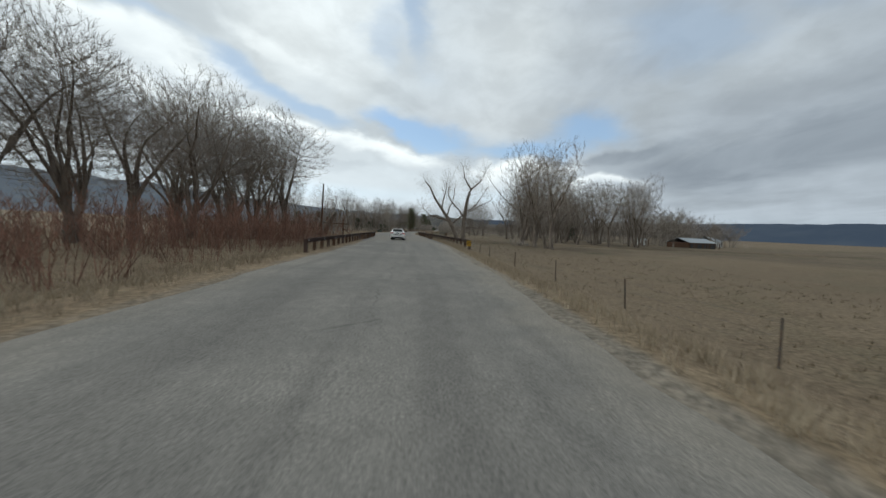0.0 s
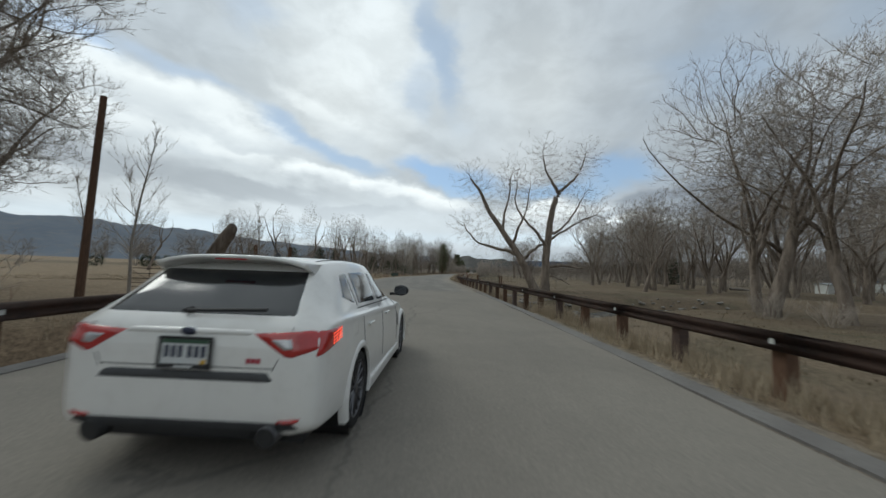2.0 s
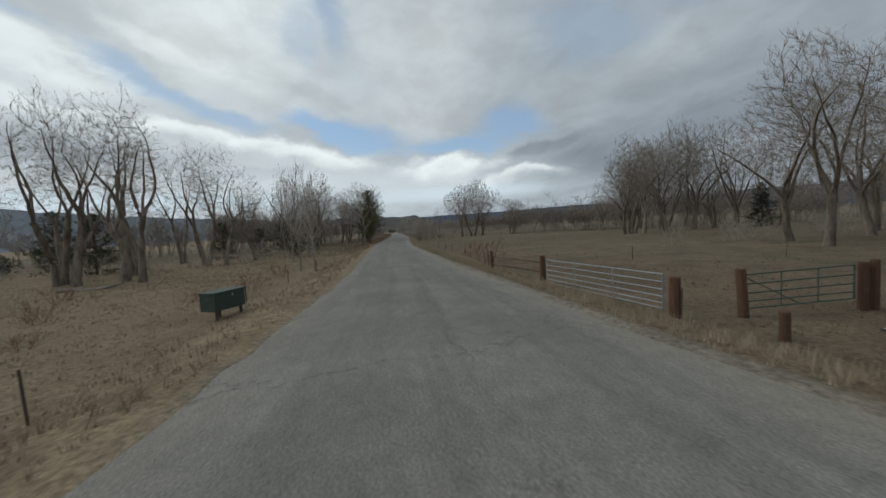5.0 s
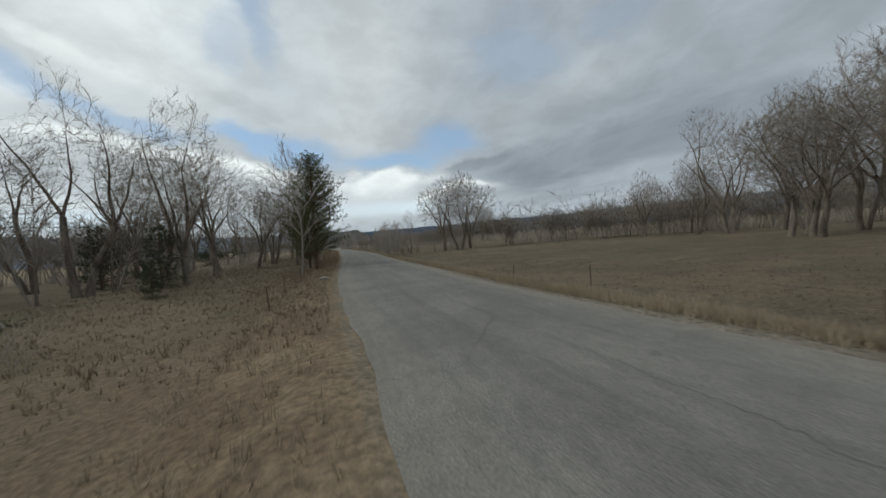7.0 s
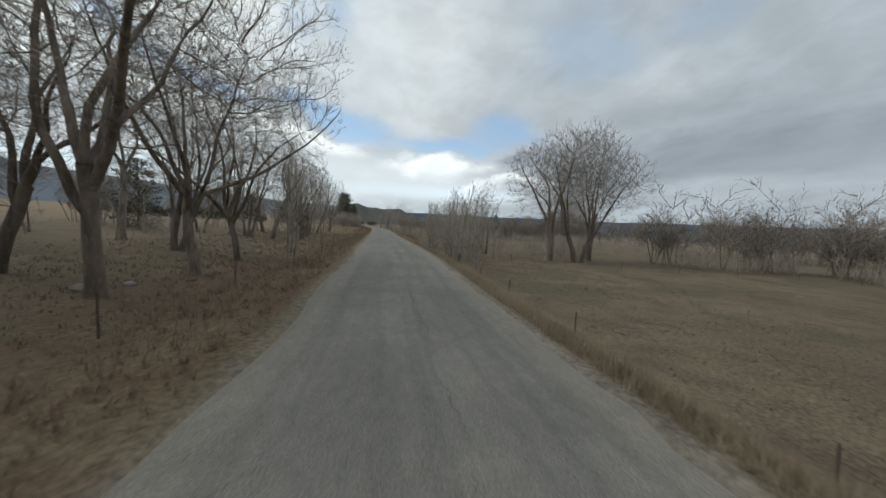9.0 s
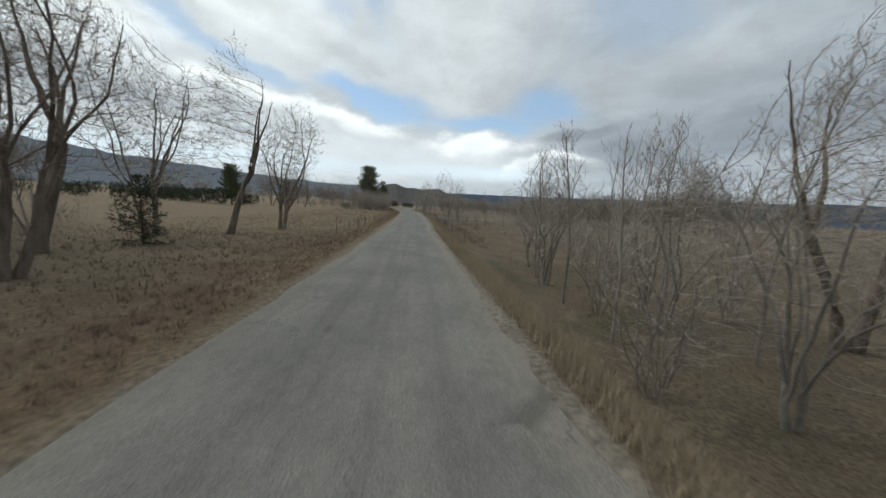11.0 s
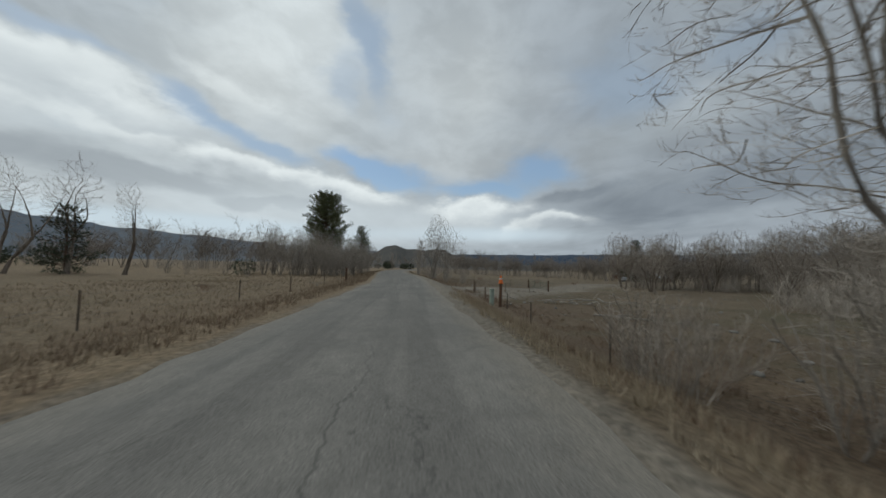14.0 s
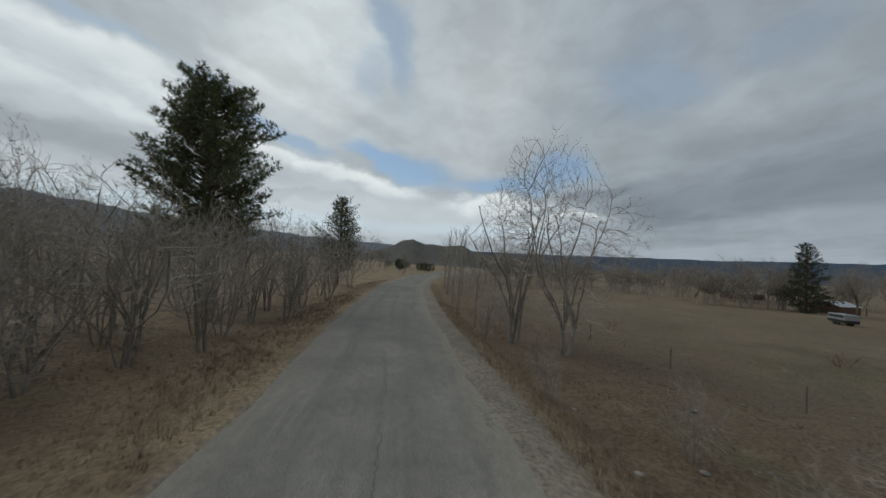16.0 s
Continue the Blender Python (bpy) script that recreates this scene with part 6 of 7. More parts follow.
def ranch_gate():
    x, y = -17.0, 98.6
    t = thing("ranch_gateway", x, y, at_ground(x, y), "brown timber gateway with a cross beam", "gateway", turn=-4)
    part("upright", lathe_post(3.6, 0.16, 1), BROWN_WOOD, t)
    bm = lathe_post(3.5, 0.15, 2)
    bmesh.ops.translate(bm, verts=bm.verts, vec=(3.3, 0, 0))
    part("upright", bm, BROWN_WOOD, t)
    part("beam", rodded((-0.7, -0.18, 2.35), (4.3, -0.18, 2.3), 0.10, 9), BROWN_WOOD, t)
    part("brace", rodded((-1.2, 0, 0.05), (-0.1, 0, 1.2), 0.09, 8), BROWN_WOOD, t)
    part("brace", rodded((5.2, 0, 0.05), (3.4, 0, 1.25), 0.09, 8), BROWN_WOOD, t)


ranch_gate()
field_gate(-16.6, 99.0, -4, 2.8, 1.1, GALV, "grey tubular gate under a timber gateway", 6, 0.0, True)
field_gate(-19.2, 88.2, 6, 3.4, 1.15, T_POST, "dark tubular gate beside a dead trunk", 5, 0.0, True)


def utility_pole(x, y, h):
    t = thing("utility_pole", x, y, at_ground(x, y), "tall plain brown wooden pole without wires", "pole")
    bm = bmesh.new()
    rod(bm, (0, 0, -0.4), (0.25, 0, h), 0.15, 12, 0.11)
    part("shaft", bm, BROWN_WOOD, t)


utility_pole(-13.4, 79.6, 8.3)


def cable_cabinet(x, y, turn):
    t = thing("utility_cabinet", x, y, at_ground(x, y), "dark green metal utility cabinet on a leg in grass", "utility box", turn=turn)
    part("body", boxed(0, 0, 0.78, 1.55, 0.75, 0.72, bevel=0.02), BOX_GREEN, t)
    part("lid", boxed(0, 0, 1.16, 1.60, 0.80, 0.06, 0, 0, bevel=0.015), BOX_GREEN, t)
    part("leg", boxed(-0.62, -0.25, 0.2, 0.08, 0.08, 0.8), T_POST, t)
    part("leg", boxed(0.62, -0.25, 0.2, 0.08, 0.08, 0.8), T_POST, t)
    part("leg", boxed(0.0, 0.25, 0.2, 0.08, 0.08, 0.8), T_POST, t)
    part("hasp", boxed(0.1, -0.39, 1.0, 0.06, 0.03, 0.12), GALV, t)


cable_cabinet(-10.4, 142.8, 62)


def pedestal(x, y, mat, lid, h, label):
    t = thing("cable_pedestal", x, y, at_ground(x, y), label, "utility box")
    part("body", boxed(0, 0, h / 2, 0.24, 0.24, h, 8, bevel=0.015), mat, t)
    part("cap", boxed(0, 0, h + 0.06, 0.27, 0.27, 0.12, 8, bevel=0.015), lid, t)


PALE_GREEN = material("pale_green_plastic", [(0.33, 0.39, 0.33), (0.28, 0.33, 0.28), (0.38, 0.42, 0.36)], 0.6, 3.0, 25.0)
pedestal(5.5, 109.7, PALE_GREEN, WHITE_P, 0.75, "pale green and white cable pedestal behind the guardrail")
pedestal(31.5, 368.3, PALE_GREEN, PALE_GREEN, 1.15, "pale grey-green cable pedestal beside a post")
rail_fence([(4.7, 112.5), (4.1, 117.0)], (0.75,), "weathered plank rail beside the pedestal")


def cone_post(x, y):
    t = thing("marker_post", x, y, at_ground(x, y), "round timber post wearing an orange traffic cone", "post")
    part("shaft", lathe_post(1.75, 0.095, 5), BROWN_WOOD, t)
    bm = bmesh.new()
    rod(bm, (0, 0, 1.70), (0, 0, 2.25), 0.16, 16, 0.04)
    part("cone", bm, ORANGE_P, t, "faded orange plastic cone")
    part("band", rodded((0, 0, 1.97), (0, 0, 2.06), 0.108, 16, 0.088), WHITE_P, t, "white reflective band")
    part("base", boxed(0, 0, 1.70, 0.34, 0.34, 0.03, bevel=0.008), ORANGE_P, t)


cone_post(32.0, 367.9)


def fence(label, posts, heights, wires, group, mat=None, seed=0):
    """A wire fence: steel posts with stakes of wood between, and its wires."""
    rng = np.random.default_rng(seed)
    t = thing("wire_fence", posts[0][0], posts[0][1], 0, label, "fence", group)
    o = posts[0]
    tops = []
    for n, (x, y) in enumerate(posts):
        z = at_ground(x, y)
        lx, ly = rng.normal(0, 0.05), rng.normal(0, 0.05)
        h = heights * rng.uniform(0.92, 1.08)
        a, b = (x - o[0], y - o[1], z - 0.2), (x - o[0] + lx, y - o[1] + ly, z + h)
        if n % 4 == 3:
            part("post", rodded(a, b, 0.055, 8, 0.05), OLD_WOOD, t, "thin wooden post")
        else:
            bm = bmesh.new()
            rod(bm, a, b, 0.024, 4)
            rod(bm, (a[0] + 0.02, a[1], a[2]), (b[0] + 0.02, b[1], b[2] - 0.02), 0.014, 4)
            part("post", bm, mat or T_POST, t)
        tops.append((a, b))
    for f in wires:
        for (a, b), (c, d) in zip(tops, tops[1:]):
            p = np.array(a) + (np.array(b) - np.array(a)) * f
            q = np.array(c) + (np.array(d) - np.array(c)) * f
            m = (p + q) / 2 - np.array([0, 0, 0.02])
            mesh_object("wire", *tubes([(np.array([p, m, q]), np.array([0.0028] * 3), 3)]), WIRE, t)


def along(xs, offset, y0, y1, step, side, seed=0):
    rng = np.random.default_rng(seed)
    out, y = [], y0
    while y <= y1:
        e = float((right_edge if side > 0 else left_edge)(y))
        out.append((e + side * offset(y) if callable(offset) else e + side * offset, y))
        y += step * rng.uniform(0.85, 1.15)
    return out


WIRES = (0.45, 0.68, 0.92)
fence("sagging wire fence on thin steel posts by the first pasture", [(8.2, 29.4), (8.3, 34.6), (8.3, 40.6), (8.2, 47.6), (8.1, 55.5), (8.4, 62)], 1.05, WIRES, "wire fences", seed=1)
fence("wire fence on thin steel posts by the paddock", [(4.6, 99.5), (4.4, 105), (4.1, 112), (3.8, 118.5), (3.7, 124.1), (4.3, 128.0), (4.9, 135)], 1.05, WIRES, "wire fences", seed=2)
fence("low wire fence on rusty posts in blond grass", [(-12.9, 104), (-12.6, 112), (-12.3, 119.8), (-11.5, 126.5), (-10.8, 134.0), (-10.4, 146), (-9.4, 152), (-8.2, 158.5), (-7.0, 166)], 1.0, (0.6, 0.92), "wire fences", seed=3)
fence("wire fence along the pasture edge", [(3.7, 148), (4.6, 156), (6.0, 165), (7.6, 174), (8.8, 183), (9.4, 190), (10.0, 197), (10.8, 205), (11.8, 212.8), (13.0, 220), (14.2, 228), (15.6, 236), (17.2, 244), (18.6, 252), (20, 260)], 1.1, WIRES, "wire fences", seed=4)
fence("wire fence below the roadside pines", [(-4.6, 188), (-4.0, 195), (-2.8, 201), (-2.4, 205.5), (-1.2, 216.5), (-0.4, 221), (0.2, 226.5), (1.4, 233), (2.9, 240.8), (4.4, 248.5), (5.4, 255)], 1.1, WIRES, "wire fences", seed=5)
fence("wire fence along the blond tussock field", along(None, 3.6, 300, 352, 6.0, -1, 6) + [(15.3, 356.0), (16.3, 365.0), (17.4, 371.7), (18.7, 379.5), (20.1, 387.6), (20.6, 394), (20.8, 401)], 1.15, WIRES, "wire fences", seed=6)
fence("wire fence along the bare paddock", [(23.6, 303), (24.4, 308.8), (25.0, 313.0), (25.3, 316.8), (26.2, 324.0), (27.0, 331), (28.2, 340), (28.8, 347), (29.6, 353), (30.6, 360), (32.0, 366.5), (32.9, 374), (34.2, 381.9), (39.2, 385.7), (44.0, 389.2), (48.3, 392.2)], 1.15, WIRES, "wire fences", seed=7)
fence("distant wire fence across the pasture", [(16 + 9 * n, 149 - 4.5 * n) for n in range(9)], 1.1, (0.5, 0.95), "wire fences", seed=8)
fence("distant wire fence across the low field", [(30 + 7 * n, 262 - 3.0 * n) for n in range(13)], 1.1, (0.5, 0.95), "wire fences", seed=9)
fence("wire fence beyond the farm track", [(49.1, 400.6), (48.0, 406.0), (46.0, 412), (44.5, 418), (43.5, 425)], 1.15, WIRES, "wire fences", seed=10)
timber_post(20.1, 387.7, 1.55, 0.11, "dark timber corner post with a box on top", seed=3)
timber_post(34.2, 382.0, 1.35, 0.12, "grey timber corner post by the farm track", mat=OLD_WOOD, seed=4)
timber_post(17.9, 251.6, 1.3, 0.14, "old leaning timber post under saplings", lean=(0.15, 0.0), mat=OLD_WOOD, seed=7)
timber_post(18.9, 253.5, 1.1, 0.13, "old timber post under saplings", mat=OLD_WOOD, seed=8)
field_gate(48.95, 400.2, -95, 7.6, 1.25, GREEN_STEEL, "long green tubular steel gate across a farm track", 6, 0.0)
timber_post(49.0, 400.5, 1.45, 0.09, "dark post at a farm gate", seed=9)
timber_post(48.3, 392.2, 1.55, 0.10, "dark post at a farm gate", seed=10)


def trailer():
    x, y = 106.0, 450.0
    t = thing("stock_trailer", x, y, at_ground(x, y), "grey enclosed livestock trailer in the pasture", "trailer", turn=62)
    part("body", boxed(0, 0, 1.25, 4.2, 1.9, 1.5, bevel=0.08), GALV, t)
    part("lower_panel", boxed(0, 0, 0.78, 4.24, 1.94, 0.5, bevel=0.02), BLACK_P, t)
    part("window_strip", boxed(0, -0.96, 1.6, 3.6, 0.03, 0.35), BLACK_P, t)
    part("window_strip", boxed(0, 0.96, 1.6, 3.6, 0.03, 0.35), BLACK_P, t)
    for sx in (-0.45, 0.45):
        for sy in (-0.9, 0.9):
            bm = bmesh.new()
            rod(bm, (sx, sy - 0.1, 0.36), (sx, sy + 0.1, 0.36), 0.36, 20)
            part("wheel", bm, BLACK_P, t)
    part("hitch", rodded((2.1, 0, 0.55), (3.3, 0, 0.5), 0.06), T_POST, t)


trailer()


def shed(x, y, turn, lx, ly, h, roof_h, label, wall_mat, roof_mat, bay_panels=0):
    t = thing("shed", x, y, at_ground(x, y) - 0.1, label, "shed", turn=turn)
    for n, (cx, cy, sx, sy) in enumerate(((0, -ly / 2, lx, 0.15), (0, ly / 2, lx, 0.15), (-lx / 2, 0, 0.15, ly - 0.16), (lx / 2, 0, 0.15, ly - 0.16))):
        part("wall", boxed(cx, cy, h / 2, sx, sy, h), wall_mat, t)
    for s in (-1, 1):
        a = math.degrees(math.atan2(roof_h, ly / 2))
        part("roof", boxed(0, s * ly * 0.26, h + roof_h * 0.5, lx + 0.6, math.hypot(ly / 2, roof_h) + 0.35, 0.08, 0, -s * a), roof_mat, t)
    # black panels on the closed wall, for the shade inside open bays
    for k in range(bay_panels):
        part("opening", boxed(-lx / 2 + (k + 0.5) * lx / bay_panels, -ly / 2 - 0.07, h * 0.42, lx / bay_panels * 0.7, 0.06, h * 0.75), BLACK_P, t, "flat black panel for the shade in an open bay")
    for k in range(3):
        part("post", boxed(-lx / 2 + 0.2 + k * (lx - 0.4) / 2, -ly / 2 - 1.2, h / 2, 0.18, 0.18, h), BROWN_WOOD, t)


shed(92, 132, 20, 14, 7, 2.0, 1.3, "long low shed with a pale metal roof", BROWN_WOOD, ROOF_M, 4)
shed(80.5, 141, 8, 2.6, 2.2, 2.1, 0.25, "small white box shed in the field", WHITE_P, ROOF_M)
shed(158, 514, 10, 13, 7, 2.2, 1.2, "low farm building with a pale roof", BROWN_WOOD, ROOF_M)
shed(146, 478, 10, 9, 6, 2.2, 1.2, "low farm building with a pale roof", BROWN_WOOD, ROOF_M)
shed(150, 190, 30, 10, 8, 3.0, 2.0, "pale grey farm shed behind bare trees", WHITE_P, ROOF_M)


def rock_mesh(seed):
    rng = np.random.default_rng(seed)
    bm = bmesh.new()
    bmesh.ops.create_icosphere(bm, subdivisions=2, radius=0.5)
    for v in bm.verts:
        v.co *= 1 + 0.28 * noise.noise(v.co * 2.2 + Vector((seed * 3.1, 0, 0))) + rng.uniform(-0.03, 0.03)
        v.co.z *= 0.6
    me = bpy.data.meshes.new("rock")
    bm.to_mesh(me)
    bm.free()
    me.materials.append(ROCK)
    return me


ROCKS = [rock_mesh(n) for n in range(5)]


def rock(x, y, size, n, label="pale grey boulder lying in dry grass", group="boulders"):
    ob = new("rock", ROCKS[n % 5])
    ob.matrix_basis = pose(x, y, at_ground(x, y) + 0.10 * size, 0, 0, n * 77) @ Matrix.Diagonal((size, size * (0.7 + 0.1 * (n % 4)), size * 0.8, 1))
    tagged(ob, label, "rock", group)


rr = np.random.default_rng(12)
for n in range(34):
    rock(6.0 + rr.uniform(0, 9), 94.0 + 0.5 * rr.uniform(0, 9) + rr.uniform(-1.0, 2.4), rr.uniform(0.22, 0.6), n, "pale rubble boulder on the creek bank", "creek boulders")
for n in range(10):
    rock(-8.8 + rr.uniform(-2.5, 1.0), 84 + rr.uniform(-2.5, 3.0), rr.uniform(0.4, 1.1), n, "pale rubble boulder on the creek bank", "creek boulders")
for n in range(70):
    x = rr.uniform(6.5, 30)
    rock(x, float(creek_y(x)) + (4.0 if n % 3 else -3.9) + rr.normal(0, 0.5), rr.uniform(0.15, 0.5), n, "rounded grey stone at the creek's edge", "creek stones")
for n, (x, y, s) in enumerate([(-3.0, 232.0, 0.7), (-2.2, 233.2, 0.5), (2.0, 262, 0.8), (-0.8, 250, 0.6), (-5.5, 253, 0.6), (12.3, 312, 0.5), (11.6, 313.4, 0.4), (12.9, 309, 0.3), (18.0, 380, 0.35), (13.5, 381, 0.3), (-1.5, 196.2, 0.7)]):
    rock(x, y, s, n)
for n in range(210):
    rock(33 + 42 * rr.uniform(0, 1) ** 1.4, 318 + rr.uniform(0, 95), rr.uniform(0.12, 0.38), n, "small pale stone in the bare paddock", "paddock stones")


PLANK = material("grey_scrap_planks", [(0.27, 0.245, 0.21), (0.20, 0.18, 0.15), (0.34, 0.31, 0.27)], 0.92, 2.0, 25.0, 0.004, 30.0, objects=0.25)


def plank(x, y, length, turn, tilt, z=0.06, w=0.16, label="grey scrap board lying on bare soil"):
    ob = new("scrap_board")
    ob.matrix_basis = pose(x, y, at_ground(x, y) + z, 0, tilt, turn)
    tagged(ob, label, "board", "scrap boards")
    part("board", boxed(0, 0, 0, length, w, 0.05, bevel=0.006), PLANK, ob)


for n in range(26):
    plank(39.5 + rr.normal(0, 2.6), 372 + rr.normal(0, 1.9), rr.uniform(0.4, 1.7), rr.uniform(0, 180), rr.uniform(-8, 8), rr.uniform(0.05, 0.35))
for n, (x, y, L, a) in enumerate([(36.5, 362.5, 1.6, 150), (37.2, 361.4, 2.0, 130), (39, 360, 1.3, 20), (38.2, 363.3, 1.1, 10), (30.2, 318, 1.4, 30), (48, 352, 2.2, 5)]):
    plank(x, y, L, a, 0)


def fallen_log(x, y, length, r, turn, label="fallen grey branch in dry grass"):
    t = thing("fallen_branch", x, y, at_ground(x, y) + r * 0.7, label, "branch", turn=turn)
    rng = np.random.default_rng(int(abs(x * 7 + y)))
    mesh_object("wood", *tubes([(*limb(rng, (0, 0, 0), (1, 0, 0.02), length, r, r * 0.4, 7, 0.10, 0.0), 7)]), PALE_BARK, t, smooth_shade=True)


for x, y, L, r, a in [(-3.2, 201.5, 1.4, 0.07, 30), (-2.2, 221.5, 2.4, 0.05, 20), (-5.0, 224.5, 3.0, 0.06, 170), (8.4, 132.2, 2.0, 0.05, -10), (18.0, 383.5, 1.6, 0.05, 160), (62, 143, 6, 0.35, -15), (-26, 158, 4, 0.2, 10), (7.5, 101, 3.5, 0.06, -50), (9.6, 96.5, 3.2, 0.05, -40)]:
    fallen_log(x, y, L, r, a)


# ---- dry grass ----
def grass(name, label, mat, count, where, height, blades_each, lean, width, seed):
    """Tufts of thin blades. where(rng, n) gives x, y."""
    rng = np.random.default_rng(seed)
    x, y = where(rng, count)
    e, _ = off_road(x, y)
    keep = (e > 0.18 + 1.1 * smooth(y, 362, 385) * (x > right_edge(y))) & (creek_depth(x, y) < 0.25) & (apron(x, y) < rng.uniform(0.1, 0.9, len(x)))
    x, y = x[keep], y[keep]
    z = land(x, y) - 0.02
    k = blades_each
    n = len(x)
    h = height * rng.uniform(0.5, 1.25, n) * (0.65 + 0.5 * (value_noise(x / 1.4, y / 1.4, seed) * 0.5 + 0.5))
    B = np.repeat(np.stack([x, y, z], 1), k, 0) + np.c_[rng.normal(0, 0.05, (n * k, 2)), np.zeros(n * k)]
    H = np.repeat(h, k) * rng.uniform(0.55, 1.1, n * k)
    a = rng.uniform(0, 2 * np.pi, n * k)
    q = lean * rng.uniform(0.1, 1.0, n * k)
    tip = B + np.stack([np.cos(a) * q * H, np.sin(a) * q * H, H * np.sqrt(np.maximum(0.05, 1 - np.minimum(q, 0.95) ** 2))], 1)
    b = a + rng.uniform(0.8, 2.4, n * k)
    side = np.stack([np.cos(b), np.sin(b), np.zeros_like(b)], 1) * (width / 2)
    V = np.stack([B - side, B + side, tip], 1).reshape(-1, 3)
    ob = mesh_object(name, V, np.arange(len(V)).reshape(-1, 3), mat)
    tagged(ob, label, "grass", kind="stuff")


def verge(side, y0, y1, d0, d1):
    def where(rng, n):
        y = rng.uniform(y0, y1, n)
        d = d0 + (d1 - d0) * rng.beta(1.3, 1.8, n)
        return ((right_edge(y) + d) if side > 0 else (left_edge(y) - d)), y
    return where


grass("verge_grass", "blond dry grass tufts along the right verge", STRAW, 15000, verge(1, 22, 470, 0.35, 3.2), 0.42, 7, 0.65, 0.016, 1)
grass("verge_grass", "tall blond grass along the embankment edge", STRAW, 11000, verge(1, 150, 300, 0.3, 2.2), 0.5, 7, 0.6, 0.016, 2)
grass("verge_grass", "dry grass tufts along the left verge", FIELD_STRAW, 11000, verge(-1, 24, 470, 0.5, 4.5), 0.34, 7, 0.75, 0.016, 3)
grass("verge_weeds", "rusty dead weeds on the left bank", RED_GRASS, 9000, verge(-1, 180, 440, 0.5, 5.5), 0.30, 7, 0.8, 0.018, 4)
grass("verge_weeds", "rusty dead weeds below the right verge", RED_GRASS, 6500, verge(1, 300, 440, 1.2, 6.5), 0.34, 7, 0.75, 0.018, 5)
grass("field_grass", "short blond grass of the left field", FIELD_STRAW, 22000, verge(-1, 95, 180, 3.0, 34), 0.19, 5, 0.75, 0.024, 6)
grass("field_grass", "short dull grass of the right pasture", DULL_GRASS, 13000, verge(1, 20, 300, 2.5, 24), 0.16, 5, 0.8, 0.032, 7)
grass("field_grass", "dry tussocks of the last left field", FIELD_STRAW, 15000, verge(-1, 295, 420, 3.0, 26), 0.26, 5, 0.65, 0.022, 8)
grass("field_grass", "thin dry grass under the left trees", DULL_GRASS, 10000, verge(-1, 180, 300, 3.0, 22), 0.26, 5, 0.7, 0.028, 9)
grass("field_grass", "sparse grass of the bare paddock", DULL_GRASS, 7000, verge(1, 300, 430, 3.5, 26), 0.16, 6, 0.8, 0.024, 10)
grass("field_grass", "dry grass around the bridge willows", STRAW, 4000, verge(-1, 22, 95, 1.0, 9), 0.36, 6, 0.7, 0.02, 11)
grass("rail_grass", "tall pale grass under the guardrail", STRAW, 2600, verge(1, 55, 122, 0.5, 2.4), 0.55, 8, 0.5, 0.014, 12)


# ---- the white hatchback ----
from mathutils.bvhtree import BVHTree
PAINT = material("white_car_paint", [(0.76, 0.75, 0.715), (0.73, 0.72, 0.685), (0.67, 0.655, 0.62)], 0.32, 1.2, 9.0, coat=0.8, spec=0.5)
TINT = material("dark_tinted_glass", [(0.012, 0.014, 0.016), (0.014, 0.016, 0.018), (0.02, 0.021, 0.022)], 0.07, 0.8, 6.0, coat=0.5, spec=0.6)
TRIM = material("black_plastic_trim", [(0.022, 0.022, 0.023), (0.028, 0.028, 0.029), (0.035, 0.034, 0.033)], 0.6, 3.0, 40.0, 0.0006, 300.0)
PAD = material("grey_bumper_pad", [(0.075, 0.077, 0.08), (0.065, 0.067, 0.07), (0.09, 0.09, 0.092)], 0.65, 3.0, 40.0)
RED_LENS = material("red_lamp_lens", [(0.42, 0.018, 0.016), (0.36, 0.015, 0.014), (0.46, 0.03, 0.026)], 0.12, 6.0, 60.0, coat=0.9, spec=0.6)
CLEAR_LENS = material("clear_lamp_lens", [(0.55, 0.55, 0.55), (0.42, 0.42, 0.43), (0.62, 0.62, 0.62)], 0.10, 8.0, 60.0, metal=0.4, coat=0.9)
RUBBER = material("tyre_rubber", [(0.020, 0.020, 0.020), (0.028, 0.027, 0.026), (0.045, 0.042, 0.038)], 0.85, 4.0, 30.0, 0.0015, 90.0)
RIM = material("dark_grey_alloy", [(0.14, 0.14, 0.145), (0.11, 0.11, 0.115), (0.17, 0.165, 0.16)], 0.38, 5.0, 30.0, metal=0.8)
CHROME = material("chrome", [(0.62, 0.63, 0.64), (0.58, 0.59, 0.60), (0.5, 0.5, 0.5)], 0.18, 4.0, 30.0, metal=1.0)
PLATE_W = material("white_plate", [(0.60, 0.61, 0.60), (0.56, 0.57, 0.56), (0.5, 0.5, 0.5)], 0.5, 8.0, 60.0)
PLATE_G = material("green_plate_band", [(0.05, 0.10, 0.065), (0.06, 0.11, 0.07), (0.05, 0.09, 0.06)], 0.5, 8.0, 60.0)
PINK = material("cherry_badge", [(0.38, 0.06, 0.085), (0.34, 0.05, 0.075), (0.42, 0.09, 0.11)], 0.4, 8.0, 60.0)
BADGE = material("dark_blue_badge", [(0.03, 0.035, 0.06), (0.035, 0.04, 0.07), (0.05, 0.05, 0.08)], 0.3, 8.0, 60.0)
LED = bpy.data.materials.new("lit_tail_lamp")
_nt = node_tree(LED)
_g = G(_nt)
_o, _b = _g.node("ShaderNodeOutputMaterial"), _g.node("ShaderNodeBsdfPrincipled")
_nt.links.new(_b.outputs[0], _o.inputs[0])
_b.inputs["Base Color"].default_value = (0.7, 0.05, 0.03, 1)
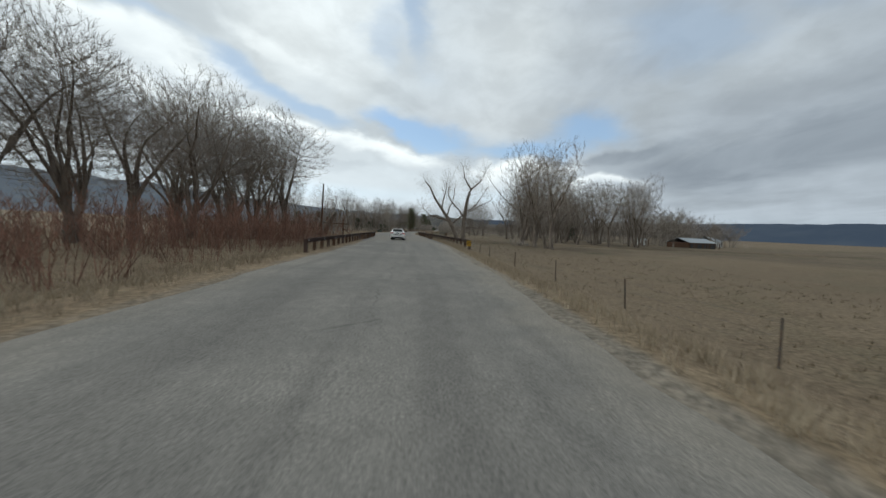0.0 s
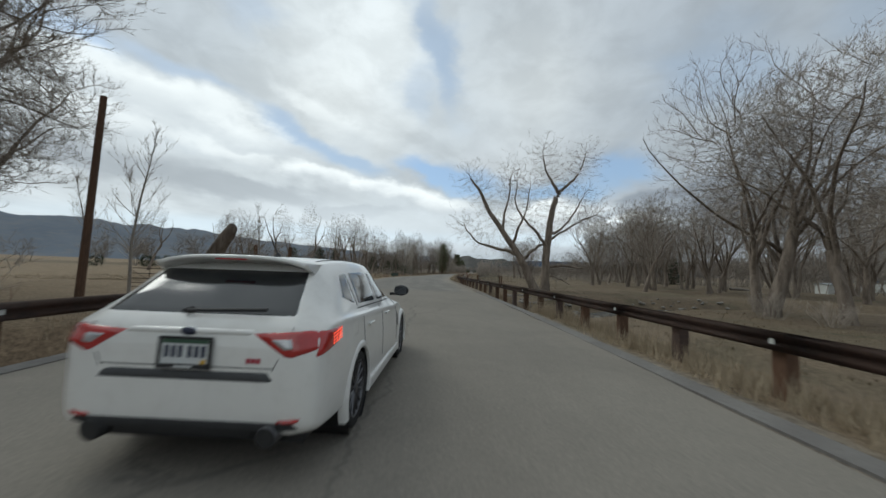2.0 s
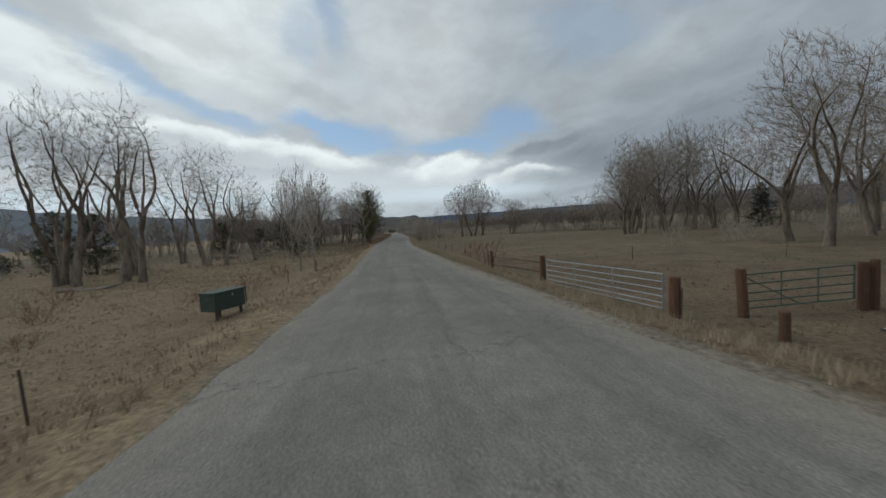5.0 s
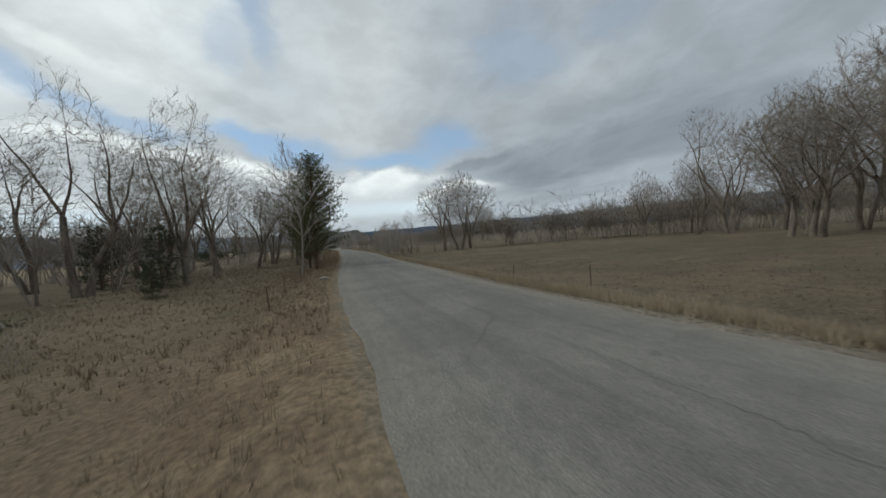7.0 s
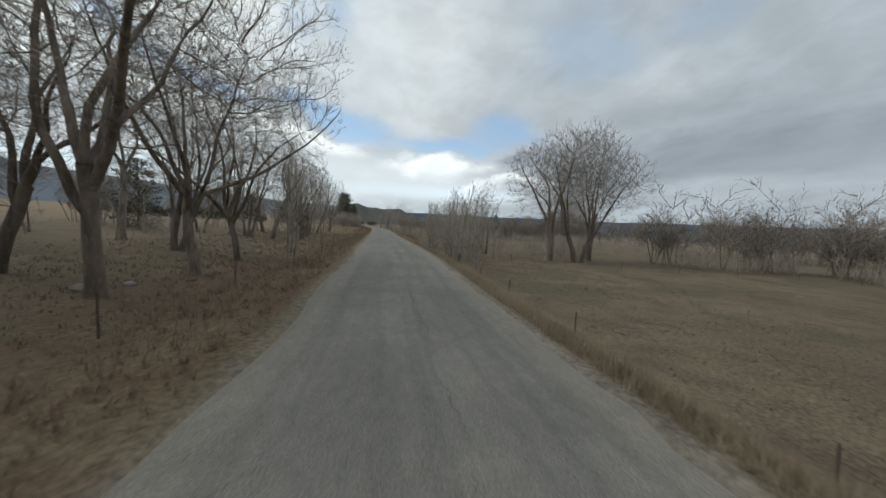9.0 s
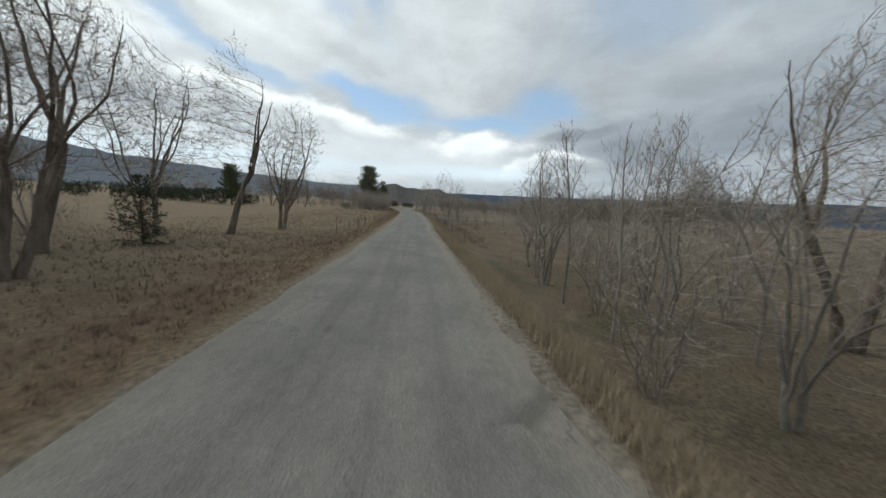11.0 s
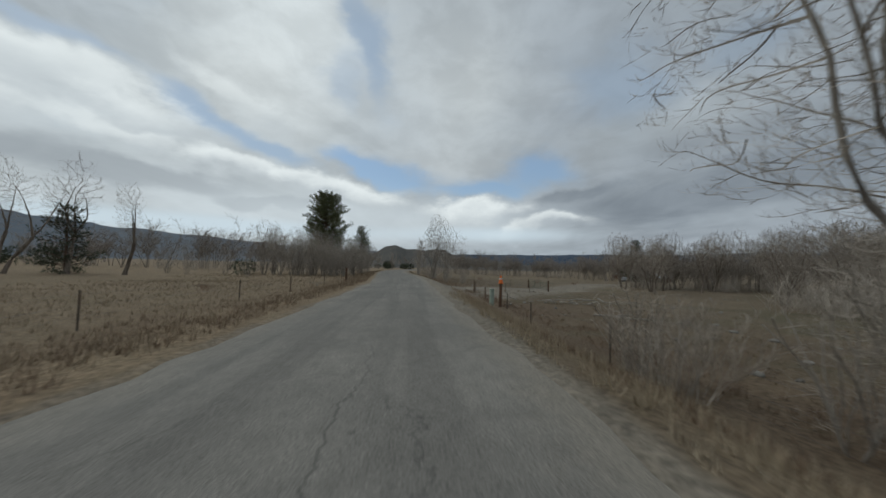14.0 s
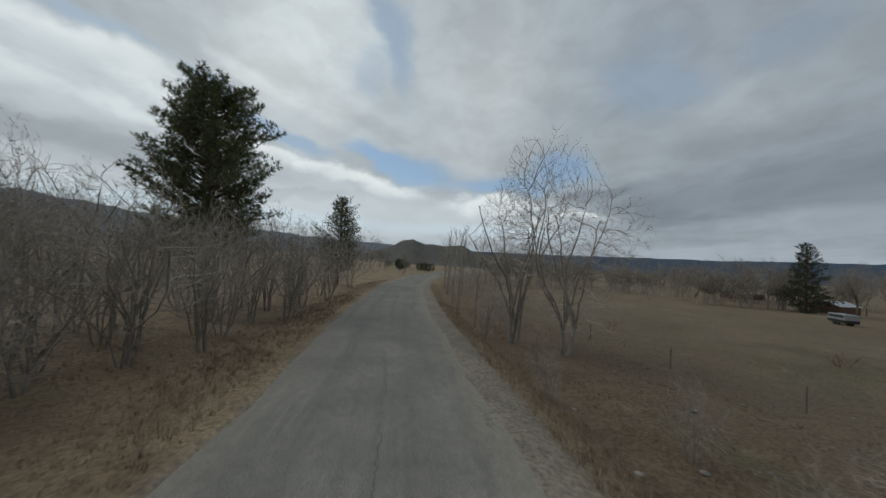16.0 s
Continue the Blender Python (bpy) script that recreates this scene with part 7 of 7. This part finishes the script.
_b.inputs["Emission Color"].default_value, _b.inputs["Emission Strength"].default_value = (1.0, 0.10, 0.05, 1), 1.6

# stations from the tail: y, half width, sill z, (belt half width, z), (roof edge half width, z), top z
STATIONS = [
    (0.00, 0.700, 0.40, 0.68, 0.720, 0.60, 0.830, 0.860), (0.015, 0.770, 0.36, 0.75, 0.800, 0.66, 0.910, 0.930), (0.04, 0.820, 0.33, 0.80, 0.860, 0.70, 0.965, 0.985),
    (0.08, 0.845, 0.31, 0.825, 0.920, 0.70, 1.010, 1.030), (0.14, 0.862, 0.295, 0.842, 0.965, 0.685, 1.060, 1.080), (0.22, 0.874, 0.29, 0.850, 0.990, 0.665, 1.120, 1.145),
    (0.32, 0.883, 0.285, 0.850, 1.000, 0.645, 1.190, 1.220), (0.44, 0.888, 0.28, 0.848, 1.005, 0.628, 1.275, 1.310), (0.56, 0.892, 0.27, 0.845, 1.005, 0.615, 1.345, 1.385), (0.72, 0.896, 0.25, 0.842, 1.000, 0.605, 1.385, 1.435),
    (1.00, 0.898, 0.23, 0.838, 0.985, 0.598, 1.405, 1.462), (1.50, 0.892, 0.21, 0.832, 0.965, 0.595, 1.415, 1.473), (2.00, 0.892, 0.20, 0.830, 0.945, 0.590, 1.402, 1.462), (2.40, 0.893, 0.20, 0.828, 0.930, 0.572, 1.355, 1.420),
    (2.70, 0.895, 0.20, 0.826, 0.900, 0.560, 1.240, 1.305), (3.00, 0.897, 0.205, 0.824, 0.895, 0.600, 1.085, 1.135), (3.25, 0.896, 0.21, 0.818, 0.880, 0.650, 0.965, 1.000), (3.60, 0.888, 0.22, 0.800, 0.840, 0.640, 0.900, 0.935),
    (3.95, 0.860, 0.22, 0.760, 0.780, 0.600, 0.835, 0.865), (4.20, 0.800, 0.23, 0.680, 0.700, 0.520, 0.755, 0.780), (4.35, 0.690, 0.27, 0.560, 0.620, 0.420, 0.655, 0.670), (4.41, 0.560, 0.34, 0.42, 0.560, 0.320, 0.590, 0.595)]
WHEELS_Y, WHEEL_R = (0.93, 3.55), 0.325


def car_shell():
    st = catmull(STATIONS, 190)
    half = []
    for y, w, zb, wb, zbelt, wr, zr, zt in st:
        zm = zb + 0.55 * (zbelt - zb)
        key = [(w * 0.80, zb - 0.02), (w * 0.955, zb + 0.02), (w * 0.995, zb + 0.12), (w, zm), ((w + wb) / 2 + 0.006, zbelt - 0.05), (wb - 0.01, zbelt + 0.01), ((wb * 0.55 + wr * 0.45), zbelt + (zr - zbelt) * 0.48), (wr + 0.012, zr - 0.015), (wr * 0.88, zr + (zt - zr) * 0.62), (wr * 0.5, zt - 0.006), (0, zt)]
        half.append(catmull(key, 44))
    return st[:, 0], np.array(half)


def build_car(x, y, turn):
    root = thing("hatchback_car", x, y, 0.045, "white five-door sports hatchback with dark tinted windows", "car", turn=turn)
    ys, H = car_shell()
    n, m = H.shape[:2]
    full = np.concatenate([H, H[:, -2::-1] * np.array([-1, 1])], 1)
    mm = full.shape[1]
    V = np.stack([full[..., 0], np.repeat(ys[:, None], mm, 1), full[..., 1]], -1).reshape(-1, 3)
    F = grid_faces(mm, n)
    C = V[F].mean(1)
    keep = np.ones(len(F), bool)
    for wy in WHEELS_Y:
        d = np.hypot(C[:, 1] - wy, C[:, 2] - WHEEL_R)
        keep &= ~((d < 0.375) & (np.abs(C[:, 0]) > 0.55))
    shell_f = F[keep][:, ::-1]
    body = mesh_object("body", V, shell_f, PAINT, root, smooth_shade=True)
    # tail and nose caps, floor
    bm = bmesh.new()
    bm.from_mesh(body.data)
    bm.verts.ensure_lookup_table()
    bm.faces.new([bm.verts[k] for k in range(mm)])
    bm.faces.new([bm.verts[(n - 1) * mm + k] for k in range(mm - 1, -1, -1)])
    bmesh.ops.recalc_face_normals(bm, faces=bm.faces)
    for f in bm.faces:
        f.smooth = True
    bm.to_mesh(body.data)
    from_mesh = bmesh.new()
    V2 = [Vector(v) for v in V]
    polys = [tuple(int(k) for k in f) for f in F] + [tuple(range(mm))]
    tree = BVHTree.FromPolygons(V2, polys)
    bm.free()
    from_mesh.free()
    part("floor", boxed(0, 2.2, 0.26, 1.45, 4.1, 0.10), TRIM, root, "dark underbody")

    def hit(a, b, axis, sign=1.0):
        if axis == "rear":
            h = tree.ray_cast(Vector((a, -1, b)), Vector((0, 1, 0)))
        elif axis == "side":
            h = tree.ray_cast(Vector((sign * 2, a, b)), Vector((-sign, 0, 0)))
        else:
            h = tree.ray_cast(Vector((a, b, 3)), Vector((0, 0, -1)))
        return h[0], h[1]

    def patch(name, quad, axis, mat, lift=0.006, sign=1.0, nu=14, nv=8, parent=None, label="", inset=0.02, taper=None):
        """A panel laid on the shell: four corners seen from behind (x, z), from the side (y, z) or above (x, y)."""
        q = [Vector(c) for c in quad]
        P = []
        for j in range(nv):
            for i in range(nu):
                u, v = i / (nu - 1), j / (nv - 1)
                p = (q[0] * (1 - u) + q[1] * u) * (1 - v) + (q[3] * (1 - u) + q[2] * u) * v
                loc, nor = hit(p.x, p.y, axis, sign)
                if loc is None:
                    return None
                out = {"rear": Vector((0, -1, 0)), "side": Vector((sign, 0, 0)), "top": Vector((0, 0, 1))}[axis]
                if nor.dot(out) < 0:
                    nor = -nor
                edge = min(i, nu - 1 - i, j, nv - 1 - j) == 0
                P.append(loc + nor * (-0.004 if edge else lift))
        bm = bmesh.new()
        vs = [bm.verts.new(p) for p in P]
        for j in range(nv - 1):
            for i in range(nu - 1):
                bm.faces.new((vs[j * nu + i], vs[j * nu + i + 1], vs[(j + 1) * nu + i + 1], vs[(j + 1) * nu + i]))
        bmesh.ops.recalc_face_normals(bm, faces=bm.faces)
        return part(name, bm, mat, parent or root, label, True)

    # tail: glass, lamps, pad, valance
    glass = patch("rear_window", [(-0.69, 1.035), (0.69, 1.035), (0.585, 1.350), (-0.585, 1.350)], "rear", TINT, 0.005, nu=26, nv=14, label="large dark rear window")
    part("wiper", rodded((-0.10, 0.078, 1.066), (0.46, 0.088, 1.086), 0.013, 6), TRIM, root, "black rear wiper")
    part("wiper_hub", rodded((-0.08, 0.065, 1.064), (-0.08, 0.14, 1.072), 0.018, 10), TRIM, root)
    for s in (-1, 1):
        lamp = patch("tail_lamp", [(s * 0.40, 0.945), (s * 0.655, 0.785), (s * 0.845, 0.85), (s * 0.825, 0.972)], "rear", RED_LENS, 0.016, nu=10, nv=8, label="red angular tail lamp")
        patch("reverse_lens", [(s * 0.50, 0.915), (s * 0.635, 0.835), (s * 0.70, 0.850), (s * 0.70, 0.920)], "rear", CLEAR_LENS, 0.022, nu=8, nv=6, parent=lamp, label="clear reversing lens")
        wrap = patch("lamp_wrap", [(0.018, 0.785), (0.30, 0.85), (0.44, 0.955), (0.075, 0.972)], "side", RED_LENS, 0.010, s, 10, 8, label="red lamp wrapping round the corner")
        for k in range(4):
            for j in range(4):
                yy, zz = 0.215 + 0.045 * k, 0.862 + 0.022 * j + 0.006 * k
                loc, nor = hit(yy, zz, "side", s)
                if loc is not None:
                    bm = bmesh.new()
                    bmesh.ops.create_icosphere(bm, subdivisions=1, radius=0.0065, matrix=Matrix.Translation(loc + Vector((s * 0.012, 0, 0))))
                    part("diode", bm, LED, wrap or root, "glowing red diode")
        patch("corner_reflector", [(s * 0.60, 0.385), (s * 0.74, 0.385), (s * 0.76, 0.425), (s * 0.60, 0.410)], "rear", RED_LENS, 0.014, nu=6, nv=4, label="small red bumper reflector")
        tip = rodded((s * 0.56, -0.03, 0.315), (s * 0.56, 0.22, 0.315), 0.068, 18)
        ob = part("tailpipe", tip, RIM if s > 0 else TRIM, root, "round exhaust tip", True)
        # proud black plug, painted as the dark inside of the solid pipe
        part("bore", rodded((s * 0.56, -0.037, 0.315), (s * 0.56, 0.05, 0.315), 0.060, 18), BLACK_P, ob)
        # gap between hatch and wing
        for a, b in (((0.60, 0.80), (0.555, 0.70)), ((0.66, 0.985), (0.665, 0.945))):
            patch("panel_gap", [(s * (a[0] - 0.004), a[1]), (s * (a[0] + 0.004), a[1]), (s * (b[0] + 0.004), b[1]), (s * (b[0] - 0.004), b[1])], "rear", BLACK_P, 0.0045, nu=4, nv=8)
    patch("hatch_gap", [(-0.60, 0.722), (0.60, 0.722), (0.60, 0.730), (-0.60, 0.730)], "rear", BLACK_P, 0.0045, nu=20, nv=4)
    patch("bumper_pad", [(-0.60, 0.635), (0.60, 0.635), (0.54, 0.705), (-0.54, 0.705)], "rear", PAD, 0.009, nu=20, nv=5, label="dark grey step pad")
    patch("garnish", [(-0.42, 0.925), (0.42, 0.925), (0.42, 0.965), (-0.42, 0.965)], "rear", PAINT, 0.016, nu=20, nv=5)
    part("valance", boxed(0, 0.055, 0.362, 1.24, 0.15, 0.06, bevel=0.02), TRIM, root, "black rear valance")
    part("diffuser", boxed(0, 0.10, 0.32, 0.9, 0.20, 0.05, bevel=0.02), TRIM, root)
    for s in (-1, 1):
        part("valance_end", boxed(s * 0.69, 0.09, 0.375, 0.20, 0.16, 0.06, s * 22, bevel=0.015), TRIM, root)
    # number plate with its frame: plain bars for the characters
    plate = part("number_plate", boxed(0, -0.010, 0.815, 0.315, 0.012, 0.165, 0, -4), PLATE_W, root, "pale number plate in a black frame")
    up = Matrix.Rotation(radians(-4), 4, "X")

    def on_plate(u, v, d=0.0):
        p = up @ Vector((u, -0.0085 - d, v))
        return p + Vector((0, -0.010, 0.815))

    def plate_box(name, u, v, w, h, mat, d=0.003):
        c = on_plate(u, v)
        part(name, boxed(c.x, c.y, c.z, w, d, h, 0, -4), mat, plate)

    for nm, u, v, w, h in (("frame_top", 0, 0.088, 0.345, 0.018), ("frame_bottom", 0, -0.088, 0.345, 0.030), ("frame_side", -0.165, 0, 0.018, 0.19), ("frame_side", 0.165, 0, 0.018, 0.19)):
        plate_box(nm, u, v, w, h, BLACK_P, 0.012)
    plate_box("band", 0, 0.066, 0.30, 0.024, PLATE_G)
    for k in range(6):
        plate_box("bar", -0.118 + k * 0.044 + (0.018 if k > 2 else 0), 0.004, 0.026, 0.072, BADGE, 0.004)
    plate_box("lettering_bar", 0, -0.088, 0.12, 0.012, PLATE_W, 0.015)
    plate_box("sticker", 0.125, -0.058, 0.03, 0.026, YELLOW_P, 0.004)
    bm = bmesh.new()
    bmesh.ops.create_uvsphere(bm, u_segments=20, v_segments=10, radius=1, matrix=Matrix.Translation((0.0, 0.010, 0.946)) @ Matrix.Diagonal((0.058, 0.012, 0.030, 1)))
    ob = part("badge", bm, CHROME, root, "oval chrome badge", True)
    bm = bmesh.new()
    bmesh.ops.create_uvsphere(bm, u_segments=20, v_segments=10, radius=1, matrix=Matrix.Translation((0.0, 0.005, 0.946)) @ Matrix.Diagonal((0.050, 0.012, 0.024, 1)))
    part("badge_field", bm, BADGE, ob, "dark blue badge field", True)
    for k in range(3):
        loc, nor = hit(0.405 + 0.032 * k, 0.772, "rear")
        if loc is not None:
            part("badge_bar", boxed(loc.x, loc.y - 0.004, loc.z, 0.026, 0.006, 0.030, 0, 0), PINK, root, "small pink badge")
    # roof spoiler
    bm = bmesh.new()
    rows = []
    for u in np.linspace(-1, 1, 21):
        xx, e = u * 0.585, abs(u) ** 4
        prof = [(0.78, 1.425 - 0.028 * e), (0.60, 1.434 - 0.03 * e), (0.44, 1.440 - 0.035 * e), (0.375 + 0.03 * e, 1.432 - 0.04 * e), (0.38 + 0.03 * e, 1.410 - 0.05 * e), (0.47, 1.400 - 0.06 * e), (0.66, 1.365 - 0.06 * e)]
        rows.append([bm.verts.new((xx, yy, zz + 0.018 * (1 - u * u))) for yy, zz in prof])
    for a, b in zip(rows, rows[1:]):
        for k in range(len(a)):
            bm.faces.new((a[k], a[(k + 1) % len(a)], b[(k + 1) % len(a)], b[k]))
    bm.faces.new(rows[0])
    bm.faces.new(rows[-1][::-1])
    bmesh.ops.recalc_face_normals(bm, faces=bm.faces)
    part("roof_spoiler", bm, PAINT, root, "white roof spoiler", True)
    part("brake_lamp", boxed(0, 0.392, 1.424, 0.24, 0.02, 0.014), RED_LENS, root, "slim high brake lamp")
    for s in (-1, 1):
        bm = bmesh.new()
        q = [(s * 0.578, 0.385, 1.40), (s * 0.585, 0.74, 1.405), (s * 0.618, 0.66, 1.335), (s * 0.612, 0.50, 1.315)]
        vs = [bm.verts.new(p) for p in q]
        bm.faces.new(vs)
        bmesh.ops.solidify(bm, geom=bm.faces[:], thickness=0.03)
        part("spoiler_end", bm, PAINT, root)
    # side glass, doors, handles
    for s in (-1, 1):
        for nm, quad, nu in (("front_window", [(1.98, 1.000), (2.90, 0.975), (2.43, 1.330), (2.00, 1.352)], 16), ("rear_door_window", [(1.10, 1.030), (1.92, 1.003), (1.94, 1.355), (1.20, 1.350)], 14), ("quarter_window", [(0.70, 1.125), (1.03, 1.035), (1.12, 1.345), (0.92, 1.320)], 10)):
            patch(nm, quad, "side", TINT, 0.004, s, nu, 10, label="dark tinted side window")
        for y0, y1 in ((1.925, 1.975), (1.045, 1.10)):
            patch("pillar_trim", [(y0, 1.01), (y1, 1.01), (y1 + 0.03, 1.345), (y0 + 0.06, 1.345)], "side", TRIM, 0.003, s, 4, 10)
        for yy in (1.06, 1.97, 2.98):
            patch("door_gap", [(yy, 0.33), (yy + 0.007, 0.33), (yy + 0.007, 0.985), (yy, 0.985)], "side", BLACK_P, 0.0035, s, 4, 14)
        patch("waist_line", [(1.00, 1.008), (2.95, 0.955), (2.95, 0.967), (1.00, 1.022)], "side", TRIM, 0.006, s, 20, 4)
        for yy in (1.22, 2.14):
            loc, nor = hit(yy + 0.08, 0.845, "side", s)
            part("door_handle", boxed(loc.x + s * 0.022, loc.y, loc.z, 0.03, 0.17, 0.028, 0, 0, bevel=0.009), PAINT, root)
        part("side_skirt", boxed(s * 0.865, 2.24, 0.235, 0.09, 1.85, 0.11, bevel=0.025), PAINT, root, "white side skirt")
        patch("fender_vent", [(2.99, 0.58), (3.10, 0.50), (3.12, 0.74), (3.05, 0.80)], "side", TRIM, 0.006, s, 5, 6, label="black vent behind the front wheel")
        patch("fuel_flap", [(0.68, 0.80), (0.86, 0.80), (0.86, 0.945), (0.68, 0.945)], "side", PAINT, 0.004, s, 8, 6) if s > 0 else None
        # mirror
        bm = bmesh.new()
        bmesh.ops.create_uvsphere(bm, u_segments=16, v_segments=10, radius=1, matrix=Matrix.Translation((s * 0.985, 2.72, 1.09)) @ Matrix.Diagonal((0.105, 0.075, 0.075, 1)))
        for v in bm.verts:
            v.co.y = max(v.co.y, 2.672)
        mir = part("door_mirror", bm, TRIM, root, "black door mirror", True)
        # dark glass instead of a mirror: the dark reflection is in its colour
        part("mirror_glass", boxed(s * 0.985, 2.669, 1.09, 0.155, 0.004, 0.105), TINT, mir)
        part("mirror_stalk", boxed(s * 0.885, 2.73, 1.04, 0.12, 0.05, 0.035), TRIM, mir)
        # roof strips
        patch("roof_strip", [(s * 0.505, 0.72), (s * 0.522, 0.72), (s * 0.498, 2.38), (s * 0.481, 2.38)], "top", TRIM, 0.005, 1.0, 4, 30)
        # wheels
        for wy in WHEELS_Y:
            wheel(root, s, wy)
            bm = bmesh.new()
            rings = []
            for a in np.linspace(radians(-22), radians(202), 40):
                ring = []
                for rr, xx in ((0.352, 0.882), (0.352, 0.905), (0.372, 0.912), (0.415, 0.893), (0.418, 0.84)):
                    ring.append(bm.verts.new((s * xx, wy + rr * math.cos(a), WHEEL_R + rr * math.sin(a))))
                rings.append(ring)
            for a, b in zip(rings, rings[1:]):
                for k in range(4):
                    bm.faces.new((a[k], a[k + 1], b[k + 1], b[k]))
            bmesh.ops.recalc_face_normals(bm, faces=bm.faces)
            part("wheel_arch", bm, PAINT, root, "", True)
            bm = bmesh.new()
            rod(bm, (s * 0.52, wy, WHEEL_R), (s * 0.885, wy, WHEEL_R), 0.372, 32)
            bmesh.ops.delete(bm, geom=[f for f in bm.faces if abs(f.normal.x) > 0.9 and f.calc_center_median().x * s > 0.8], context="FACES")
            part("wheel_well", bm, BLACK_P, root)
    patch("windscreen", [(-0.60, 2.50), (0.60, 2.50), (0.66, 3.20), (-0.66, 3.20)], "top", TINT, 0.004, 1.0, 20, 12, label="windscreen")
    part("bonnet_scoop", boxed(0, 3.45, 0.955, 0.62, 0.5, 0.07, bevel=0.03), PAINT, root, "bonnet air scoop")
    patch("roof_seam", [(-0.50, 0.70), (0.50, 0.70), (0.50, 0.708), (-0.50, 0.708)], "top", BLACK_P, 0.0035, 1.0, 14, 4)
    part("aerial_base", rodded((0, 1.10, 1.455), (0, 1.12, 1.49), 0.038, 12, 0.022), TRIM, root)
    part("aerial", rodded((0, 1.11, 1.485), (0, 0.98, 1.62), 0.006, 6), TRIM, root, "short roof aerial")
    return root


def wheel(root, s, wy):
    x0, x1 = 0.665, 0.885
    bm = bmesh.new()
    prof = [(x0, 0.235), (x0, 0.290), (x0 + 0.015, 0.318), (x0 + 0.04, 0.326), (x1 - 0.04, 0.326), (x1 - 0.012, 0.316), (x1, 0.288), (x1 - 0.006, 0.238)]
    N = 40
    rings = [[bm.verts.new((s * px, wy + r * math.cos(2 * math.pi * k / N), WHEEL_R + r * math.sin(2 * math.pi * k / N))) for k in range(N)] for px, r in prof]
    for a, b in zip(rings, rings[1:]):
        for k in range(N):
            bm.faces.new((a[k], a[(k + 1) % N], b[(k + 1) % N], b[k]))
    bmesh.ops.recalc_face_normals(bm, faces=bm.faces)
    w = part("wheel", bm, RUBBER, root, "black low-profile tyre with a dark alloy rim", True)
    bm = bmesh.new()
    prof = [(x1 - 0.006, 0.240), (x1 - 0.012, 0.226), (x1 - 0.03, 0.220), (x0 + 0.05, 0.214)]
    rings = [[bm.verts.new((s * px, wy + r * math.cos(2 * math.pi * k / N), WHEEL_R + r * math.sin(2 * math.pi * k / N))) for k in range(N)] for px, r in prof]
    for a, b in zip(rings, rings[1:]):
        for k in range(N):
            bm.faces.new((a[k], a[(k + 1) % N], b[(k + 1) % N], b[k]))
    part("rim", bm, RIM, w, "dark grey alloy rim", True)
    for k in range(14):
        a = 2 * math.pi * k / 14 + 0.1
        c, q = math.cos(a), math.sin(a)
        bm = bmesh.new()
        rod(bm, (s * (x1 - 0.035), wy + 0.03 * c, WHEEL_R + 0.03 * q), (s * (x1 - 0.018), wy + 0.226 * c, WHEEL_R + 0.226 * q), 0.015, 5, 0.010)
        part("spoke", bm, RIM, w)
    part("hub", rodded((s * (x1 - 0.05), wy, WHEEL_R), (s * (x1 - 0.012), wy, WHEEL_R), 0.055, 18, 0.045), RIM, w)
    part("brake_disc", rodded((s * (x1 - 0.09), wy, WHEEL_R), (s * (x1 - 0.075), wy, WHEEL_R), 0.165, 28), GALV, w)


build_car(-1.048, 68.405, -0.9)
